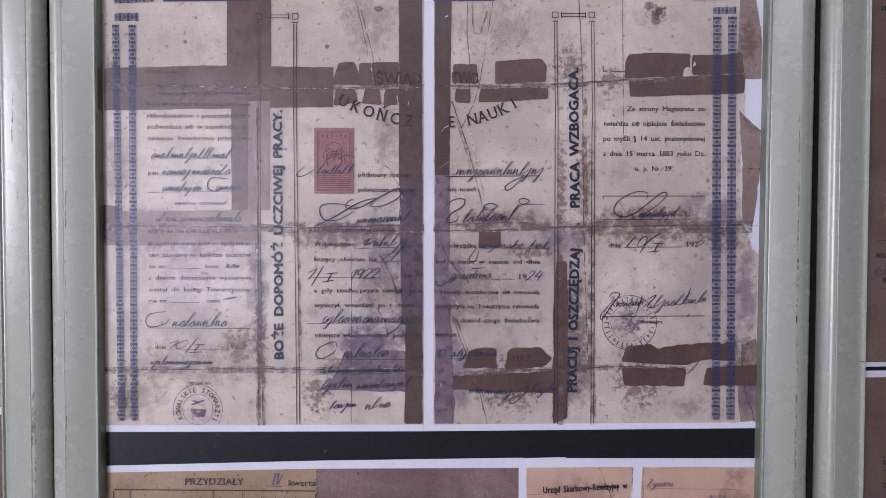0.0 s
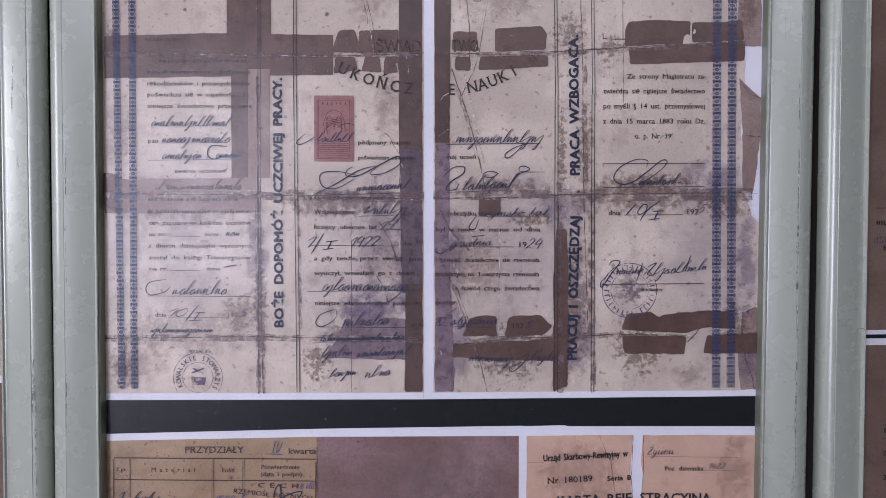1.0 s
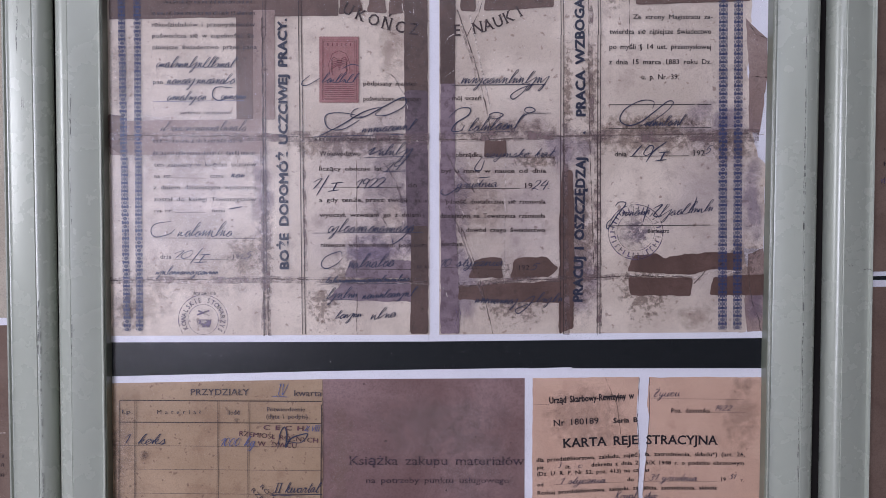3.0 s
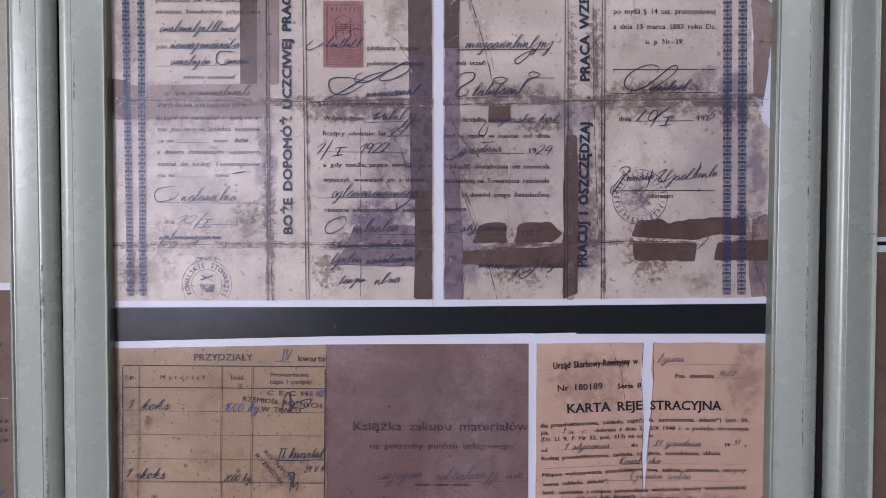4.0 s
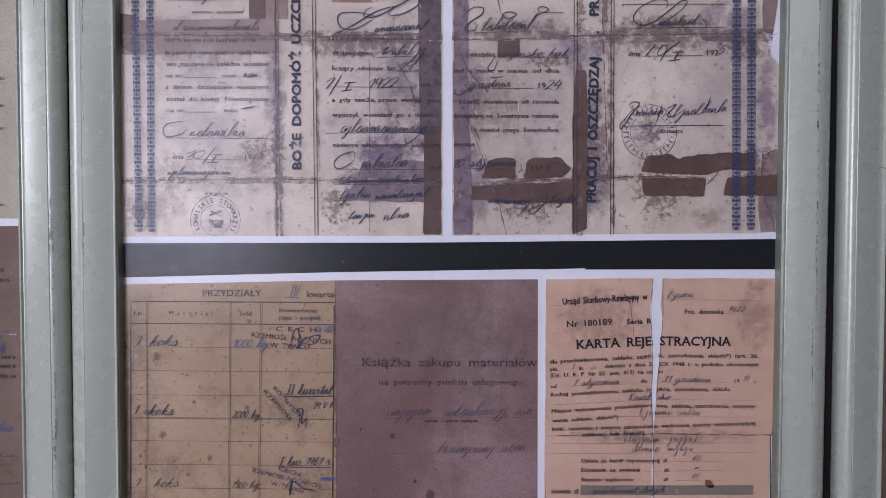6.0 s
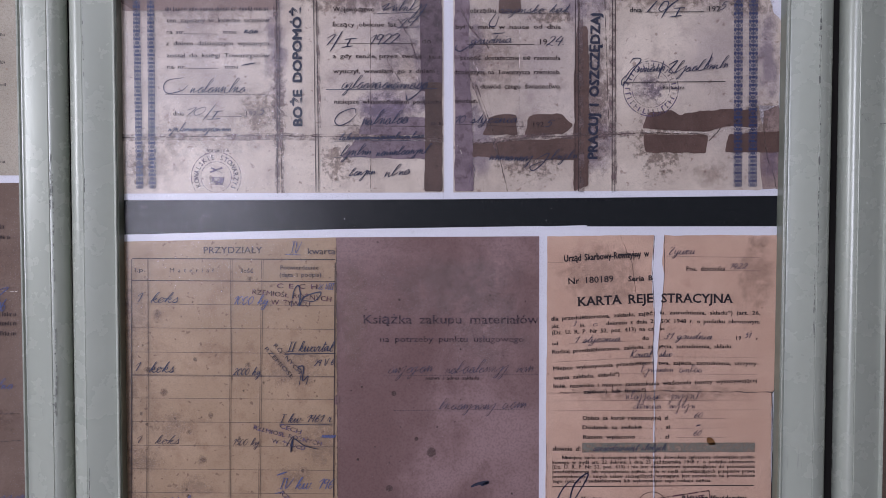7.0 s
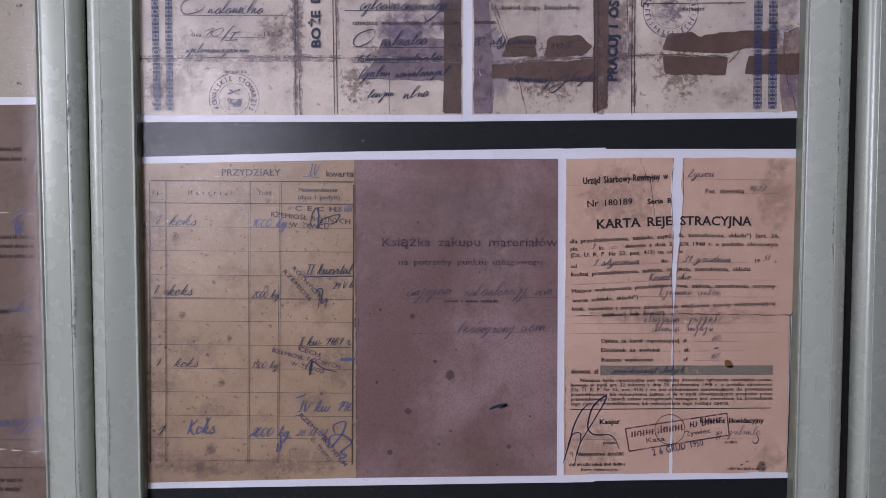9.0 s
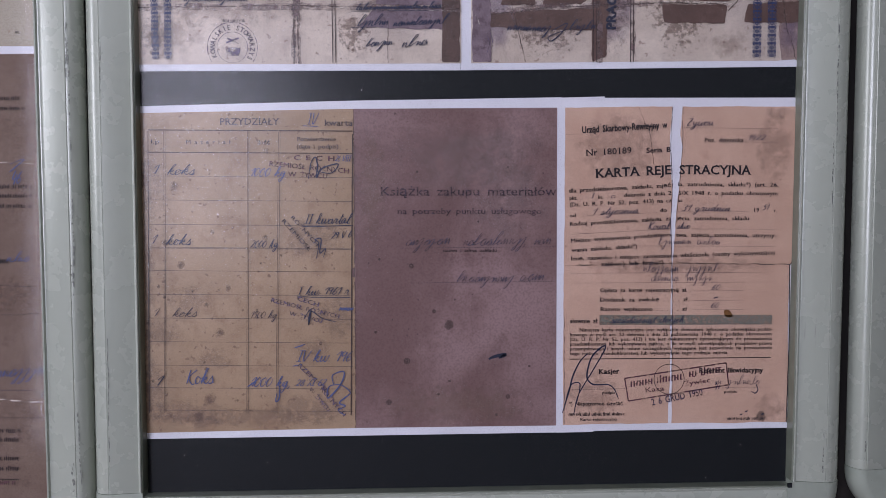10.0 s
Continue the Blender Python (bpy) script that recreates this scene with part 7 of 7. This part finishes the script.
# what shows of the prints in the frames on either side
side_pale = sheet_thing("document_print", [(-700.0, 1199.0), (-366.0, 1199.5), (-366.0, 1608.0), (-700.0, 1608.0)], SHEET, "print of a pale typed document page", "document print", 0.0, 0.0, group="document prints")
part("scanned_page", plate([(-695, 1204), (-366, 1204.5), (-366, 1604), (-695, 1604)], -0.45, 0.2), PALE, side_pale)
print_bars(side_pale, -395.4, 1326.2, -390.5, 1326.2, 1.98, BLACK)
print_bars(side_pale, -395.7, 1302.3, -390.7, 1302.3, 1.98, BLACK)
print_bars(side_pale, -395.9, 1282.5, -390.9, 1282.5, 1.98, BLACK)
print_bars(side_pale, -396.6, 1215.2, -391.7, 1215.2, 1.98, BLACK)
side_brown = sheet_thing("document_print", [(-700.0, 797.0), (-366.0, 798.0), (-366.0, 1203.0), (-700.0, 1198.0)], SHEET, "print of a creased brown typed certificate", "document print", -0.25, 0.0, group="document prints")
part("scanned_page", plate([(-695, 799), (-366, 800), (-366, 1198.2), (-695, 1193)], -0.7, 0.2), BROWN, side_brown, "creased brown typed paper")
bars(side_brown, -438.3, 911.2, -380.0, 915.2, 6.92, BLUEPEN)
rule(side_brown, -448.6, 901.1, -385.3, 901.0, 0.59, FAINT)
rule(side_brown, -449.2, 876.2, -378.8, 876.0, 0.59, BROWNINK)
print_bars(side_brown, -432.1, 1157.3, -392.5, 1157.3, 2.96, BROWNINK)
print_bars(side_brown, -432.3, 1148.4, -388.7, 1148.5, 2.96, BROWNINK)
script(side_brown, "17", -403.9, 1094.5, 12.9, 11.86, 0.0, BLUEPEN)
script(side_brown, "46", -402.1, 1084.5, 8.9, 10.87, 0.0, BLUEPEN)
print_bars(side_brown, -434.0, 1080.1, -384.3, 1080.1, 2.72, BROWNINK)
print_bars(side_brown, -434.2, 1072.1, -384.5, 1072.1, 2.72, BROWNINK)
print_bars(side_brown, -434.5, 1063.1, -384.7, 1063.1, 2.72, BROWNINK)
bars(side_brown, -410.7, 1015.6, -391.7, 1015.6, 4.94, BLUEPEN)
print_bars(side_brown, -435.7, 1014.2, -406.8, 1014.1, 3.46, BLACK)
print_bars(side_brown, -439.5, 862.9, -399.2, 862.8, 3.21, BROWNINK)
print_bars(side_brown, -439.7, 854.7, -399.4, 854.6, 3.21, BROWNINK)
print_bars(side_brown, -440.1, 837.8, -401.8, 837.7, 3.21, BROWNINK)
print_bars(side_brown, -440.4, 828.6, -402.0, 828.5, 3.21, BROWNINK)
print_bars(side_brown, -440.7, 815.8, -404.3, 815.7, 3.46, CRIMSON)
rule(side_brown, -430.5, 820.4, -402.2, 820.3, 0.99, BLACK, dots=True)
crease(side_brown, CREASE, 0.99, (-446.1, 997.1), (-416.2, 994.6), (-383.3, 993.0))
crease(side_brown, PALECREASE, 0.99, (-448.9, 889.9), (-418.7, 892.9), (-383.5, 889.8))
crease(side_brown, CREASE, 0.79, (-446.9, 966.9), (-381.8, 969.3))
crease(side_brown, PALECREASE, 0.69, (-443.3, 1104.4), (-383.8, 1101.9))
pen(side_brown, 0.74, (-377.2, 901.0), (-382.4, 893.4), mat=PEN)
stain(side_brown, -446.9, 966.9, -376.0, 1007.1, STAIN, lift=0.3)
stain(side_brown, -450.0, 845.0, -373.2, 901.0, HAZE, lift=0.3)
stain(side_brown, -443.5, 1097.0, -372.9, 1146.5, HAZE, lift=0.3)
side_typed = sheet_thing("document_print", [(372.0, 1242.0), (700.0, 1247.0), (700.0, 1610.0), (365.0, 1606.0)], SHEET, "print of a brown typewritten letter", "document print", 0.0, 0.0, group="document prints")
part("scanned_page", plate([(372, 1246), (700, 1251), (700, 1606), (365, 1602)], -0.45, 0.2), BROWN, side_typed)
print_bars(side_typed, 394.3, 1339.6, 419.5, 1339.7, 3.98, BLACK)
print_bars(side_typed, 392.5, 1323.5, 419.7, 1323.6, 4.47, VIOLET)
rule(side_typed, 394.1, 1354.7, 419.3, 1354.7, 0.99, BLACK, dots=True)
print_bars(side_typed, 400.7, 1317.5, 419.8, 1317.6, 3.48, BLACK)
print_bars(side_typed, 396.4, 1557.3, 416.4, 1557.4, 4.47, BLACK)
side_list = sheet_thing("document_print", [(372.0, 834.0), (700.0, 839.0), (700.0, 1243.5), (372.0, 1238.5)], SHEET, "print of a brown typewritten numbered list", "document print", -0.25, 0.0, group="document prints")
part("scanned_page", plate([(372, 836), (700, 841), (700, 1237.5), (372, 1232.5)], -0.7, 0.2), BROWN, side_list)
rule(side_list, 401.8, 1161.9, 422.0, 1161.9, 0.99, BLACK, dots=True)
rule(side_list, 402.0, 1149.7, 422.2, 1149.8, 0.99, BLACK, dots=True)
text(side_list, "1", 402.4, 1154.8, 2.5, 4.47, 0.0, BLACK)
text(side_list, "2", 402.2, 1134.5, 3.0, 4.47, 0.0, BLACK)
text(side_list, "3", 402.5, 1112.6, 3.0, 4.47, 0.0, BLACK)
# wear on the frames and dust on the film
scuff(frame_left, 1.2, -13.73, (-362.5, 1487.5), (-363.1, 1463.1), (-364.4, 1432.9))
scuff(frame_left, 0.8, -14.35, (-359.1, 1438.7), (-358.3, 1414.3), (-359.0, 1389.9))
scuff(frame_left, 0.8, -15.77, (-351.2, 1477.4), (-352.4, 1448.3))
scuff(frame_left, 0.7, -14.57, (-357.8, 1399.6), (-357.5, 1372.8))
scuff(frame_left, 1.0, -16.55, (-344.8, 1207.9), (-344.3, 1159.0), (-343.8, 1100.1))
scuff(frame_left, 1.4, -16.55, (-343.6, 1070.6), (-343.1, 1021.3), (-343.9, 986.7))
scuff(frame_left, 1.0, -16.55, (-342.8, 894.6), (-341.5, 859.7), (-339.9, 814.6))
scuff(frame_left, 1.2, -16.55, (-345.7, 1230.7), (-346.6, 1187.7), (-346.0, 1168.5))
scuff(frame_left, 2.2, -16.55, (-345.8, 1013.1), (-345.1, 998.4))
scuff(frame_left, 2.5, -16.41, (-347.9, 839.7), (-347.4, 814.6))
scuff(frame_left, 0.6, -14.25, (-359.6, 1397.6), (-359.4, 1368.6))
scuff(frame_main, 0.9, -16.41, (-316.4, 1399.6), (-317.2, 1355.7), (-316.7, 1287.2))
scuff(frame_main, 1.2, -16.43, (-316.5, 1306.8), (-316.1, 1297.0))
scuff(frame_main, 1.0, -16.17, (-315.4, 949.0), (-315.3, 899.5), (-315.6, 829.5))
scuff(frame_main, 0.8, -16.55, (-317.1, 1211.7), (-317.4, 1144.4))
scuff(frame_main, 0.5, -14.25, (305.7, 1519.0), (305.9, 1499.5))
scuff(frame_main, 1.2, -16.55, (317.7, 1340.4), (317.7, 1218.5), (317.3, 1120.3))
scuff(frame_main, 1.8, -15.85, (312.8, 878.2), (311.9, 848.0), (311.4, 822.8))
scuff(frame_main, 1.0, -16.23, (314.6, 1125.2), (314.9, 1037.1))
scuff(frame_main, 0.9, -16.55, (317.5, 1465.0), (317.3, 1357.5), (316.5, 1259.3))
scuff(frame_right, 0.7, -16.07, (354.2, 1256.8), (357.2, 1252.4), (360.2, 1248.9), (359.1, 1254.4), (361.7, 1248.5))
scuff(frame_right, 0.6, -14.65, (361.9, 1248.2), (370.3, 1248.7), (376.2, 1249.2), (378.7, 1246.3))
scuff(frame_right, 1.0, -16.55, (348.5, 868.3), (348.0, 848.2), (347.7, 837.1))
part("corner_gap", plate([(281.5, 815.2), (285.6, 815.2), (285.6, 819.5), (281.5, 819.0)], -13.4, 1.0), BACKING, frame_main)
rng = random.Random(4)
flecks = bmesh.new()
for k in range(46):
    x, z = (rng.uniform(-280, 280), rng.uniform(818, 856)) if k < 26 else (rng.uniform(-285, 100), rng.uniform(1164, 1181))
    a, s = rng.uniform(0, math.tau), rng.uniform(0.3, 1.6) if k % 6 == 0 else rng.uniform(0.15, 0.4)
    ribbon(flecks, [(x, z), (x + s * math.cos(a), z + s * math.sin(a))], 0.28, -2.75)
tagged(part("dust_flecks", flecks, DUST, frame_main), kind="stuff")
